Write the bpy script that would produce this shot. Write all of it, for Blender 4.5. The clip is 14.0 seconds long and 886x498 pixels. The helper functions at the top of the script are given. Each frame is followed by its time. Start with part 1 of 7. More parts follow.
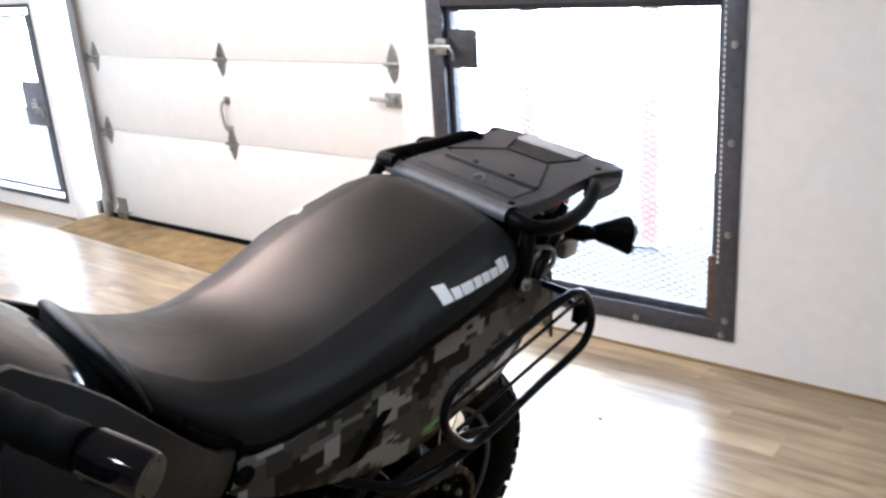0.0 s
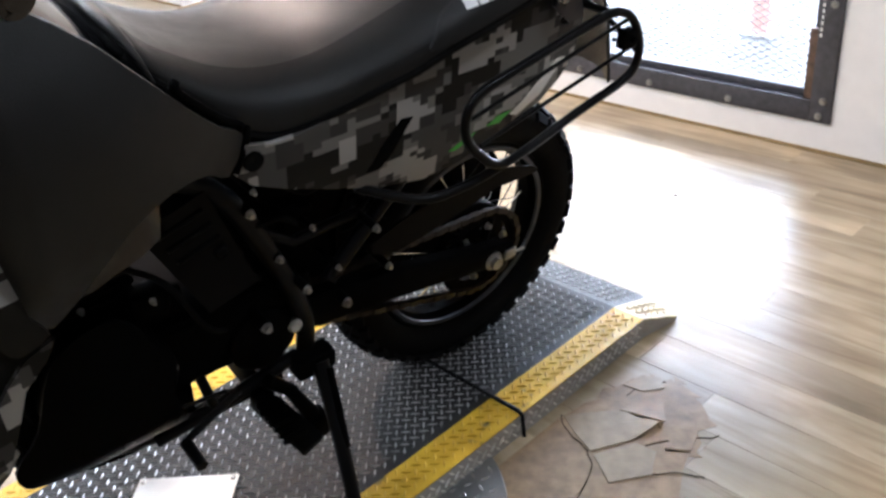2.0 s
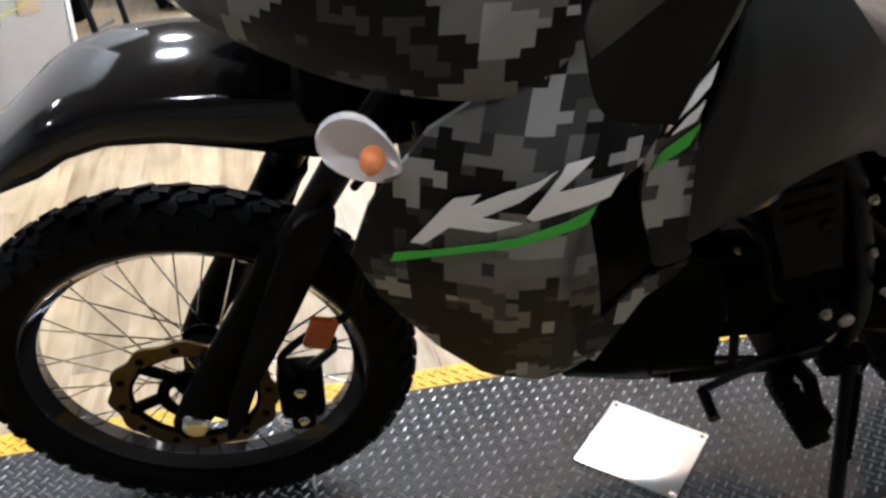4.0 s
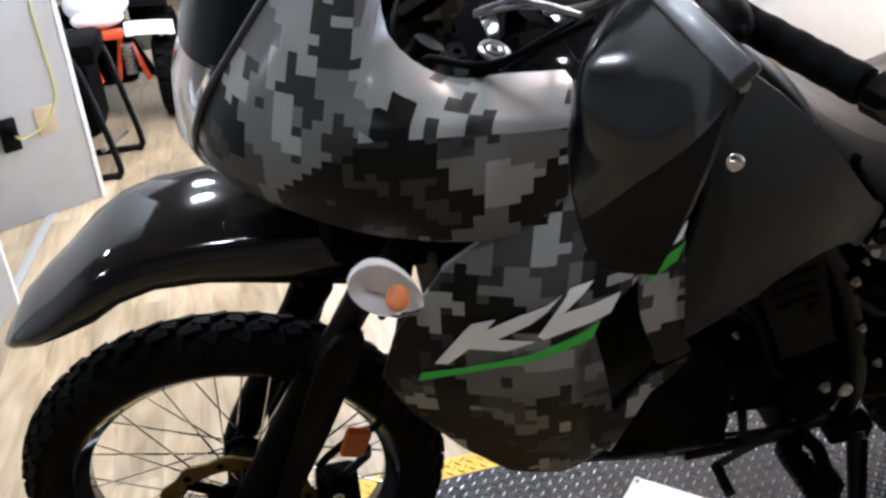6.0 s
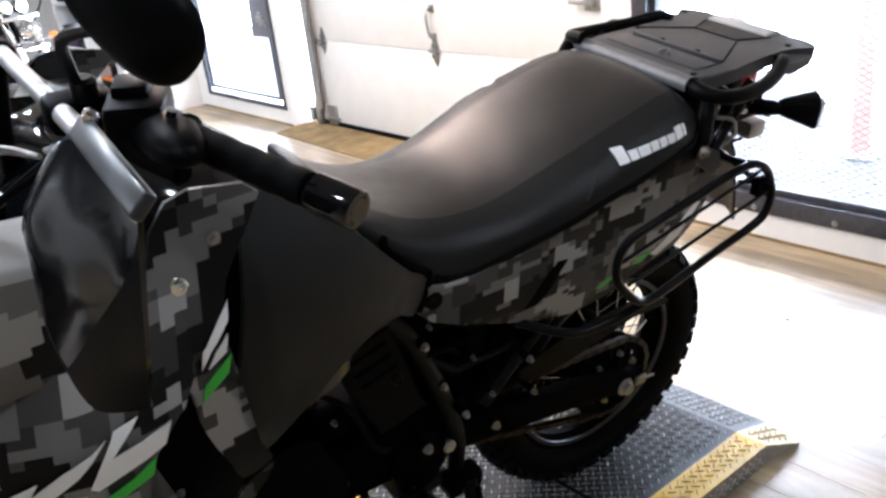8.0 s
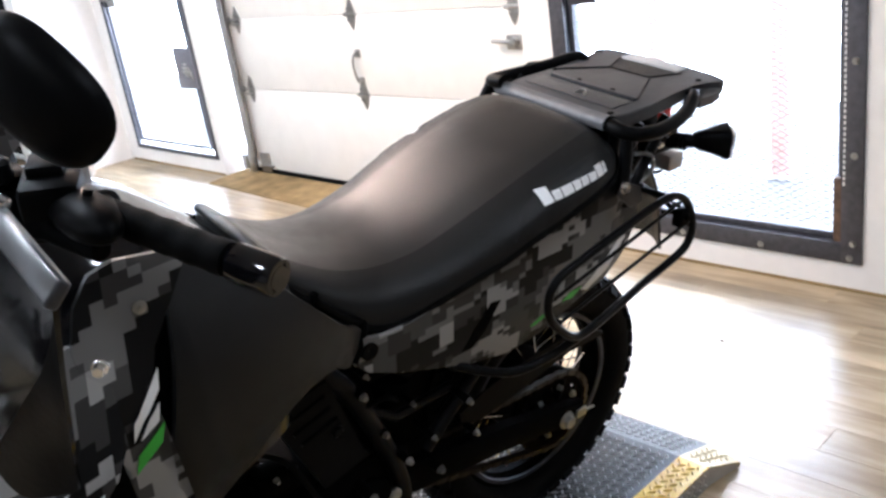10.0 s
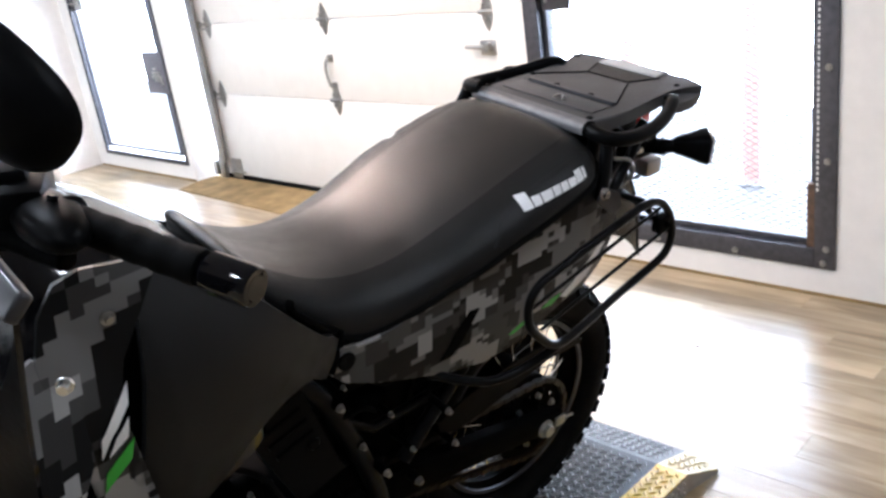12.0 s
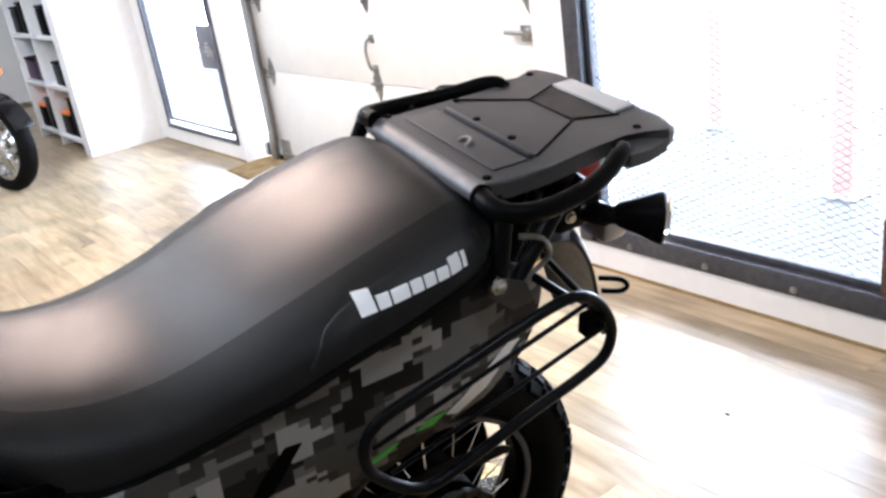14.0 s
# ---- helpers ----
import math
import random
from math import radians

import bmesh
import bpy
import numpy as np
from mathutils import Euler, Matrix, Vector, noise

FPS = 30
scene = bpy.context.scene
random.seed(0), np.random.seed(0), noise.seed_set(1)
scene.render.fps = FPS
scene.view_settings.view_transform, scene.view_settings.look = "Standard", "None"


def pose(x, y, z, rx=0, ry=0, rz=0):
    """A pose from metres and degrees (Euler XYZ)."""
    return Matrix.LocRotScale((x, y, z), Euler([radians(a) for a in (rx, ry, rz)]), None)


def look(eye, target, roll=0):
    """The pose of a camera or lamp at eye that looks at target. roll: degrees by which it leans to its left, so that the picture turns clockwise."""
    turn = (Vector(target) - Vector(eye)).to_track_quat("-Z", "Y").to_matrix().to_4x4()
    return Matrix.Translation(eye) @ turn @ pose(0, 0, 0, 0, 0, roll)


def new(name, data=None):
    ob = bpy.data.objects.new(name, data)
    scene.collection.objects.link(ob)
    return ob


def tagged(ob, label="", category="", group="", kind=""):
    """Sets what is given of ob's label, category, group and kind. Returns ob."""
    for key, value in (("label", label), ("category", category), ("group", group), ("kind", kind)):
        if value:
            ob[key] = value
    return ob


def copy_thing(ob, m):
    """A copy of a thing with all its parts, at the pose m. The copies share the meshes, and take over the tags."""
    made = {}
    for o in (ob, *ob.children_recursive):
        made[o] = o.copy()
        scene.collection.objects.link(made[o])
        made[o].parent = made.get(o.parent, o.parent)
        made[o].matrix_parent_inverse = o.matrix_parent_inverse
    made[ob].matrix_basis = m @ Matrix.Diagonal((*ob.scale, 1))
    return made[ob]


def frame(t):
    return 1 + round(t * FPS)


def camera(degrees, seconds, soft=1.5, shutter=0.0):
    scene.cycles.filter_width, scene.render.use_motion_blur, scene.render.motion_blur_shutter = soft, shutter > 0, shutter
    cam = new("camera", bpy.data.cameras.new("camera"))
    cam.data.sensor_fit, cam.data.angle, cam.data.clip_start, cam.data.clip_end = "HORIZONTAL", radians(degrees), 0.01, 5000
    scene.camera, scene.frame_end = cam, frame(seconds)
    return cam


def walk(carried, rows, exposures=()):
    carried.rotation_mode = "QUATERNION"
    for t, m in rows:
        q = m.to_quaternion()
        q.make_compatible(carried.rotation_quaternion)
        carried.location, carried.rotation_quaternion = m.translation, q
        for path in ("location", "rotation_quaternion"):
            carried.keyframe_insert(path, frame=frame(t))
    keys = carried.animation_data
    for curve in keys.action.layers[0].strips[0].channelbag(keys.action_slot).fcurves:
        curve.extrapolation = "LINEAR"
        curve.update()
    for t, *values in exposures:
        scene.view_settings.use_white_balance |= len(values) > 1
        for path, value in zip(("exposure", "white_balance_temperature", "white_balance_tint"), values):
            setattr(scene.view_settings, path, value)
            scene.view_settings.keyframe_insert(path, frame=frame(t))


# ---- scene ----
cam = camera(53.2, 14.0, 2.8)
PATH = [
    (0, (1.194, -1.232, 1.442), (0.008, 0.248, 0.806), -4.0),
    (0.5, (1.274, -1.117, 1.426), (-0.047, 0.256, 0.818), -3.4),
    (1, (1.301, -1.122, 1.353), (0.037, 0.166, 0.491), -3.2),
    (1.5, (1.31, -1.149, 1.306), (0.049, 0.07, 0.344), -4.5),
    (2, (1.324, -1.173, 1.259), (0.024, -0.008, 0.283), -5.8),
    (2.5, (1.296, -1.239, 1.248), (-0.115, -0.236, 0.246), -4.5),
    (3, (1.239, -1.32, 1.234), (-0.278, -0.575, 0.165), -2.3),
    (3.5, (1.206, -1.391, 1.234), (-0.394, -0.866, 0.155), -0.1),
    (3.7, (1.196, -1.418, 1.245), (-0.449, -0.973, 0.199), 1.0),
    (5.8, (1.247, -1.468, 1.361), (-0.491, -1.126, 0.432), -4.3),
    (6, (1.258, -1.458, 1.375), (-0.489, -1.051, 0.491), -4.7),
    (6.5, (1.278, -1.423, 1.374), (-0.433, -0.839, 0.519), -5.8),
    (7, (1.295, -1.382, 1.371), (-0.339, -0.564, 0.559), -6.9),
    (7.5, (1.305, -1.35, 1.371), (-0.222, -0.326, 0.585), -6.7),
    (8, (1.316, -1.331, 1.379), (-0.158, -0.208, 0.627), -6.8),
    (8.5, (1.336, -1.324, 1.391), (-0.121, -0.151, 0.68), -7.5),
    (10.8, (1.335, -1.318, 1.4), (-0.049, -0.048, 0.714), -8.3),
    (11, (1.331, -1.316, 1.397), (-0.052, -0.04, 0.72), -8.0),
    (11.5, (1.321, -1.312, 1.395), (-0.049, -0.026, 0.71), -8.0),
    (12, (1.308, -1.309, 1.392), (-0.053, -0.015, 0.703), -8.2),
    (12.5, (1.284, -1.302, 1.39), (-0.071, -0.001, 0.702), -10.6),
    (13, (1.274, -1.186, 1.381), (-0.134, 0.058, 0.694), -11.9),
    (13.5, (1.302, -0.957, 1.373), (-0.155, 0.215, 0.665), -8.0),
    (14, (1.234, -0.709, 1.366), (-0.288, 0.366, 0.64), -8.5),
]
walk(cam, [(t, look(eye, target, roll)) for t, eye, target, roll in PATH], [(0, 0.78, 5250, 9), (0.6, 0.85, 5250, 9), (2.5, 0.9, 5400, 9), (3.5, 0.9, 5500, 9), (5.8, 0.85, 5350, 9), (7.5, 0.88, 5350, 9), (14, 0.9, 5300, 9)])


# ---------------------------------------------------------------- world and light
world = bpy.data.worlds.new("world")
scene.world = world
world.use_nodes = True
wn = world.node_tree.nodes
sky = wn.new("ShaderNodeTexSky")
sky.sky_type, sky.sun_disc = "NISHITA", False
sky.sun_elevation, sky.sun_rotation = radians(63), radians(270)
world.node_tree.links.new(sky.outputs[0], wn["Background"].inputs[0])
wn["Background"].inputs[1].default_value = 0.12
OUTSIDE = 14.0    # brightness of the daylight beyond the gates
LAMP_W = 18.0     # watts of each ceiling lamp


def ceiling_glow(name, place, power, colour=(1.0, 0.965, 0.92)):
    data = bpy.data.lights.new(name, "AREA")
    data.shape, data.size, data.energy, data.color = "DISK", 0.16, power, colour
    ob = new(name, data)
    ob.matrix_world = look(place, (place[0], place[1] + 0.001, 0))
    return ob


sun_data = bpy.data.lights.new("sun", "SUN")
sun_data.energy, sun_data.angle, sun_data.color = 5.0, radians(0.53), (1.0, 0.96, 0.9)
sun = new("sun", sun_data)
sun.matrix_world = look((-3, 4, 6), (0, 4, 0))

# Last entry (-0.3, -1.2) is no known lamp, added as fill on upward faces.
LAMPS = [(x, y) for x in (-1.6, -2.5) for y in (-1.1, -1.9)] + [(-4.4, -0.6), (-4.4, -2.8), (-6.4, -0.6), (-6.4, -2.8), (-2.4, -4.2), (-0.4, -4.4), (1.7, 0.1), (1.2, -2.0), (-0.3, -1.2)]
ceiling_glow("ceiling_lamp_light", (-1.75, 0.2, 2.66), 38.0, (1.0, 0.66, 0.45))
for x, y in LAMPS:
    ceiling_glow("ceiling_lamp_light", (x, y, 2.66), LAMP_W * (0.7 if -3 < x < -1 and y > -2.5 else 0.3 if y < -1.5 and x > 1 else 0.38 if x > 1 else 0.4 if x > -0.35 else 1.0))

# ---------------------------------------------------------------- materials


def shader(name):
    m = bpy.data.materials.new(name)
    m.use_nodes = True
    return m, m.node_tree.nodes, m.node_tree.links, m.node_tree.nodes["Principled BSDF"]


def material(name, colour, rough=0.5, metal=0.0, grain=0.0, scale=60.0, bump=0.0, spec=0.5, coat=0.0):
    m, n, l, b = shader(name)
    b.inputs["Base Color"].default_value = (*colour, 1)
    b.inputs["Roughness"].default_value = rough
    b.inputs["Metallic"].default_value = metal
    b.inputs["Specular IOR Level"].default_value = spec
    b.inputs["Coat Weight"].default_value = coat
    if grain or bump:
        tc = n.new("ShaderNodeTexCoord")
        a = n.new("ShaderNodeTexNoise")
        a.inputs["Scale"].default_value, a.inputs["Detail"].default_value = scale, 6
        l.new(tc.outputs["Object"], a.inputs["Vector"])
        c = n.new("ShaderNodeTexNoise")
        c.inputs["Scale"].default_value, c.inputs["Detail"].default_value = scale / 14, 3
        l.new(tc.outputs["Object"], c.inputs["Vector"])
        mix = n.new("ShaderNodeMath")
        mix.operation = "ADD"
        l.new(a.outputs[0], mix.inputs[0])
        l.new(c.outputs[0], mix.inputs[1])
        r = n.new("ShaderNodeMapRange")
        r.inputs[1].default_value, r.inputs[2].default_value = 0.7, 1.3
        r.inputs[3].default_value, r.inputs[4].default_value = 1 - grain, 1 + grain
        l.new(mix.outputs[0], r.inputs[0])
        v = n.new("ShaderNodeVectorMath")
        v.operation = "SCALE"
        v.inputs[0].default_value = colour
        l.new(r.outputs[0], v.inputs["Scale"])
        l.new(v.outputs[0], b.inputs["Base Color"])
        rr = n.new("ShaderNodeMapRange")
        rr.inputs[3].default_value, rr.inputs[4].default_value = max(0.02, rough - 0.12), min(1, rough + 0.12)
        l.new(c.outputs[0], rr.inputs[0])
        l.new(rr.outputs[0], b.inputs["Roughness"])
        if bump:
            bp = n.new("ShaderNodeBump")
            bp.inputs["Strength"].default_value, bp.inputs["Distance"].default_value = bump, 0.002
            l.new(a.outputs[0], bp.inputs["Height"])
            l.new(bp.outputs[0], b.inputs["Normal"])
    return m


def glow(name, colour, strength):
    m, n, l, b = shader(name)
    b.inputs["Base Color"].default_value = (*colour, 1)
    b.inputs["Emission Color"].default_value = (*colour, 1)
    b.inputs["Emission Strength"].default_value = strength
    return m


def clear(name, colour, rough=0.05, alpha=0.3):
    m, n, l, b = shader(name)
    b.inputs["Base Color"].default_value = (*colour, 1)
    b.inputs["Roughness"].default_value = rough
    b.inputs["Transmission Weight"].default_value = 1 - alpha
    b.inputs["IOR"].default_value = 1.12
    return m


def camo_material(name, cell, gloss, coat=0.06, patches=(), lying=0.0):
    """Digital camouflage: grey squares of one size in blotches of two sizes."""
    m, n, l, b = shader(name)
    tc = n.new("ShaderNodeTexCoord")
    sep = n.new("ShaderNodeSeparateXYZ")
    l.new(tc.outputs["Object"], sep.inputs[0])
    lean = n.new("ShaderNodeMath")
    lean.operation, lean.inputs[1].default_value = "MULTIPLY_ADD", 0.45
    l.new(sep.outputs[0], lean.inputs[0])
    l.new(sep.outputs[1], lean.inputs[2])
    rise = n.new("ShaderNodeMath")
    rise.operation, rise.inputs[1].default_value = "MULTIPLY_ADD", lying
    l.new(sep.outputs[0], rise.inputs[0])
    l.new(sep.outputs[2], rise.inputs[2])
    com = n.new("ShaderNodeCombineXYZ")
    l.new(lean.outputs[0], com.inputs[0])
    l.new(rise.outputs[0], com.inputs[1])
    snap = n.new("ShaderNodeVectorMath")
    snap.operation = "SNAP"
    snap.inputs[1].default_value = (cell * 1.3, cell * 0.9, cell)
    l.new(com.outputs[0], snap.inputs[0])
    tone = (0.06, 0.0585, 0.0565, 1)
    last = None
    # each tone lies in blotches of its own over the ones before
    for colour, scale, level, shift in (((0.15, 0.146, 0.141), 9.5, 0.48, 0.0), ((0.005, 0.005, 0.005), 11, 0.53, 3.7), ((0.31, 0.304, 0.296), 11.5, 0.56, 11.9), ((0.034, 0.033, 0.032), 26, 0.61, 5.9)):
        move = n.new("ShaderNodeVectorMath")
        move.operation, move.inputs[1].default_value = "ADD", (shift, shift * 0.7, shift)
        l.new(snap.outputs[0], move.inputs[0])
        a = n.new("ShaderNodeTexNoise")
        a.inputs["Scale"].default_value, a.inputs["Detail"].default_value, a.inputs["Roughness"].default_value = scale, 1.5, 0.5
        l.new(move.outputs[0], a.inputs["Vector"])
        cut = n.new("ShaderNodeMath")
        cut.operation, cut.inputs[1].default_value = "GREATER_THAN", level
        height = a.outputs[0]
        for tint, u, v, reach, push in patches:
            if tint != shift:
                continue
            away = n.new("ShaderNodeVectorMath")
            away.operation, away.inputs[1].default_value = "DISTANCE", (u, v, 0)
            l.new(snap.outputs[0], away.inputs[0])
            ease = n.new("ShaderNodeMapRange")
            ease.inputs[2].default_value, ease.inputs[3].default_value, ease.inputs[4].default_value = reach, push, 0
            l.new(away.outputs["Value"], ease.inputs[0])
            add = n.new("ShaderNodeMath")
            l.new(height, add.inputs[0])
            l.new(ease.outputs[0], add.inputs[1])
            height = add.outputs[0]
        l.new(height, cut.inputs[0])
        mix = n.new("ShaderNodeMix")
        mix.data_type = "RGBA"
        mix.inputs[6].default_value, mix.inputs[7].default_value = tone, (*colour, 1)
        l.new(cut.outputs[0], mix.inputs[0])
        if last:
            l.new(last.outputs[2], mix.inputs[6])
        last = mix
    l.new(last.outputs[2], b.inputs["Base Color"])
    b.inputs["Roughness"].default_value = gloss
    b.inputs["Specular IOR Level"].default_value = 0.12
    b.inputs["Coat Weight"].default_value, b.inputs["Coat Roughness"].default_value = coat, 0.2
    g = n.new("ShaderNodeTexNoise")
    g.inputs["Scale"].default_value = 900
    l.new(tc.outputs["Object"], g.inputs["Vector"])
    bp = n.new("ShaderNodeBump")
    bp.inputs["Strength"].default_value, bp.inputs["Distance"].default_value = 0.08, 0.0005
    l.new(g.outputs[0], bp.inputs["Height"])
    l.new(bp.outputs[0], b.inputs["Normal"])
    return m


def plank_material():
    m, n, l, b = shader("vinyl_planks")
    tc = n.new("ShaderNodeTexCoord")
    info = n.new("ShaderNodeObjectInfo")
    off = n.new("ShaderNodeVectorMath")
    off.operation = "ADD"
    com = n.new("ShaderNodeCombineXYZ")
    far = n.new("ShaderNodeMath")
    far.operation, far.inputs[1].default_value = "MULTIPLY", 37.0
    l.new(info.outputs["Random"], far.inputs[0])
    l.new(far.outputs[0], com.inputs[0])
    l.new(far.outputs[0], com.inputs[1])
    l.new(tc.outputs["Object"], off.inputs[0])
    l.new(com.outputs[0], off.inputs[1])
    squash = n.new("ShaderNodeVectorMath")
    squash.operation, squash.inputs[1].default_value = "MULTIPLY", (1.6, 13, 1)
    l.new(off.outputs[0], squash.inputs[0])
    grain = n.new("ShaderNodeTexNoise")
    grain.inputs["Scale"].default_value, grain.inputs["Detail"].default_value, grain.inputs["Distortion"].default_value = 1.5, 9, 1.1
    l.new(squash.outputs[0], grain.inputs["Vector"])
    blot = n.new("ShaderNodeTexNoise")
    blot.inputs["Scale"].default_value, blot.inputs["Detail"].default_value = 3.0, 3
    l.new(off.outputs[0], blot.inputs["Vector"])
    ramp = n.new("ShaderNodeValToRGB")
    els = ramp.color_ramp.elements
    els[0].position, els[0].color = 0.24, (0.245, 0.178, 0.098, 1)
    els[1].position, els[1].color = 0.74, (0.53, 0.43, 0.29, 1)
    e = els.new(0.48)
    e.color = (0.41, 0.32, 0.195, 1)
    l.new(grain.outputs[0], ramp.inputs[0])
    tone = n.new("ShaderNodeMapRange")
    tone.inputs[3].default_value, tone.inputs[4].default_value = 0.80, 1.12
    l.new(info.outputs["Random"], tone.inputs[0])
    spot = n.new("ShaderNodeMapRange")
    spot.inputs[1].default_value, spot.inputs[2].default_value = 0.3, 0.7
    spot.inputs[3].default_value, spot.inputs[4].default_value = 0.68, 1.15
    l.new(blot.outputs[0], spot.inputs[0])
    both = n.new("ShaderNodeMath")
    both.operation = "MULTIPLY"
    l.new(tone.outputs[0], both.inputs[0])
    l.new(spot.outputs[0], both.inputs[1])
    v = n.new("ShaderNodeVectorMath")
    v.operation = "SCALE"
    l.new(ramp.outputs[0], v.inputs[0])
    l.new(both.outputs[0], v.inputs["Scale"])
    l.new(v.outputs[0], b.inputs["Base Color"])
    rr = n.new("ShaderNodeMapRange")
    rr.inputs[3].default_value, rr.inputs[4].default_value = 0.22, 0.46
    l.new(blot.outputs[0], rr.inputs[0])
    l.new(rr.outputs[0], b.inputs["Roughness"])
    bp = n.new("ShaderNodeBump")
    bp.inputs["Strength"].default_value, bp.inputs["Distance"].default_value = 0.12, 0.001
    l.new(grain.outputs[0], bp.inputs["Height"])
    l.new(bp.outputs[0], b.inputs["Normal"])
    return m


def yellow_material():
    """Yellow paint worn through to the steel along its ribs."""
    m, n, l, b = shader("worn_yellow_paint")
    tc = n.new("ShaderNodeTexCoord")
    a = n.new("ShaderNodeTexNoise")
    a.inputs["Scale"].default_value, a.inputs["Detail"].default_value = 26, 8
    l.new(tc.outputs["Object"], a.inputs["Vector"])
    ramp = n.new("ShaderNodeValToRGB")
    els = ramp.color_ramp.elements
    els[0].position, els[0].color = 0.27, (0.16, 0.12, 0.05, 1)
    els[1].position, els[1].color = 0.37, (0.62, 0.37, 0.012, 1)
    e = els.new(0.7)
    e.color = (0.74, 0.48, 0.03, 1)
    l.new(a.outputs[0], ramp.inputs[0])
    l.new(ramp.outputs[0], b.inputs["Base Color"])
    b.inputs["Roughness"].default_value = 0.45
    return m


WALL = material("white_wall_paint", (0.80, 0.78, 0.755), 0.6, 0, 0.04, 20, 0.15)
# Grey for unseen walls and ceiling, put in to cut their bounced light.
DIMWALL = material("grey_unseen_wall_paint", (0.34, 0.335, 0.33), 0.7, 0, 0.08, 16, 0.1)
DOOR = material("white_door_paint", (0.76, 0.75, 0.72), 0.42, 0, 0.035, 12, 0.05)
GATE = material("dark_gate_steel", (0.065, 0.065, 0.075), 0.5, 0.3, 0.35, 40, 0.3)
LOCKGREY = material("blue_grey_steel_plate", (0.17, 0.17, 0.20), 0.5, 0.2, 0.2, 40, 0.1)
RUST = material("rusted_steel", (0.11, 0.065, 0.04), 0.75, 0.1, 0.5, 50, 0.4)
ZINC = material("zinc_hardware", (0.36, 0.36, 0.35), 0.35, 0.9, 0.25, 70, 0.1)
SILVER = material("bright_bolt_steel", (0.75, 0.75, 0.75), 0.25, 1.0)
PLANK = plank_material()
UNDER = material("floor_screed", (0.12, 0.09, 0.06), 0.8, 0, 0.3, 20, 0.3)
# Worn backing, browner than the planks to stand in for weaker light too.
WORNDIM = material("worn_dim_floor_backing", (0.27, 0.18, 0.092), 0.55, 0, 0.45, 30, 0.4)
RAG = material("curled_vinyl", (0.30, 0.225, 0.13), 0.5, 0, 0.25, 40, 0.2)
THRESH = material("brown_threshold_boards", (0.27, 0.19, 0.09), 0.85, 0, 0.4, 10, 0.3, 0.15)
CHECKER = material("checker_plate_steel", (0.026, 0.0255, 0.025), 0.5, 0.0, 0.45, 14, 0.15, 0.24)
LUG = material("checker_plate_ribs", (0.42, 0.42, 0.42), 0.33, 0.7, 0.35, 30, 0.1)
YELLOW = yellow_material()
MIRRORPLATE = material("polished_cover_plate", (0.9, 0.89, 0.87), 0.3, 1.0, 0.08, 12, 0.05)
SATIN = material("satin_black_plastic", (0.0025, 0.0025, 0.0027), 0.38, 0, 0.15, 120, 0.12, 0.055)
MATTE = material("matte_black_plastic", (0.008, 0.008, 0.008), 0.44, 0, 0.15, 500, 0.3, 0.27)
GLOSS = material("gloss_black_plastic", (0.004, 0.004, 0.005), 0.09, 0, 0.0, 60, 0.0, 0.4, 0.12)
ENGINE = material("black_engine_castings", (0.002, 0.002, 0.002), 0.5, 0.0, 0.3, 90, 0.3, 0.015)
FRAMEBLACK = material("black_frame_enamel", (0.003, 0.003, 0.0035), 0.34, 0, 0.1, 60, 0.05, 0.12)
RUBBER = material("tyre_rubber", (0.0035, 0.0035, 0.0035), 0.7, 0, 0.3, 60, 0.3, 0.06)
VINYL = material("black_seat_vinyl", (0.012, 0.0112, 0.0105), 0.36, 0, 0.16, 420, 0.3, 0.5)
# The same vinyl, darker and duller to stand in for shade on the sides.
VINYLSHADED = material("shaded_black_seat_vinyl", (0.0095, 0.0093, 0.009), 0.41, 0, 0.14, 420, 0.35, 0.24)
CAMO = camo_material("grey_digital_camouflage", 0.0114, 0.5, 0.06, ((3.7, -1.03, 0.933, 0.06, 0.14), (3.7, -1.09, 0.83, 0.10, 0.16), (11.9, -1.09, 0.82, 0.11, -0.25), (3.7, -0.95, 0.62, 0.16, 0.22), (11.9, -0.97, 0.945, 0.07, 0.08), (11.9, -0.95, 0.66, 0.16, -0.15), (0.0, -0.96, 0.83, 0.07, 0.15), (3.7, -0.96, 0.83, 0.06, -0.15),
                                                             (11.9, -0.81, 1.02, 0.14, -0.14), (3.7, -0.81, 1.02, 0.12, 0.07), (5.9, -0.81, 1.0, 0.14, 0.07)))
CAMOFINE = camo_material("fine_grey_digital_camouflage", 0.0095, 0.5, 0.1, ((3.7, -1.13, 1.075, 0.085, 0.2), (3.7, -1.06, 1.10, 0.07, 0.15), (0.0, -1.22, 1.19, 0.13, 0.25), (3.7, -1.22, 1.2, 0.12, -0.2), (11.9, -1.23, 1.22, 0.10, 0.12),
                                                                                      (11.9, -1.0, 1.05, 0.06, 0.1), (0.0, -0.98, 1.05, 0.14, 0.2), (5.9, -1.18, 1.17, 0.14, 0.06)))
# Pale squares pushed up over the lip to stand in for light from above.
LIP = camo_material("lit_glossy_camouflage", 0.0105, 0.36, 0.45, ((11.9, -1.0, 1.4, 0.6, 0.16), (3.7, -1.0, 1.4, 0.6, -0.1), (0.0, -1.0, 1.4, 0.6, 0.3)), 1.0)
CHROME = material("chrome", (0.8, 0.8, 0.8), 0.08, 1.0)
CHAIN = material("oily_chain_steel", (0.02, 0.013, 0.008), 0.45, 0.4, 0.4, 90, 0.1)
BRONZE = material("bronze_brake_rotor", (0.085, 0.058, 0.018), 0.35, 0.9, 0.3, 60, 0.1)
WHITE = material("white_decal", (0.84, 0.84, 0.84), 0.4, 0, 0.04, 40, 0.0)
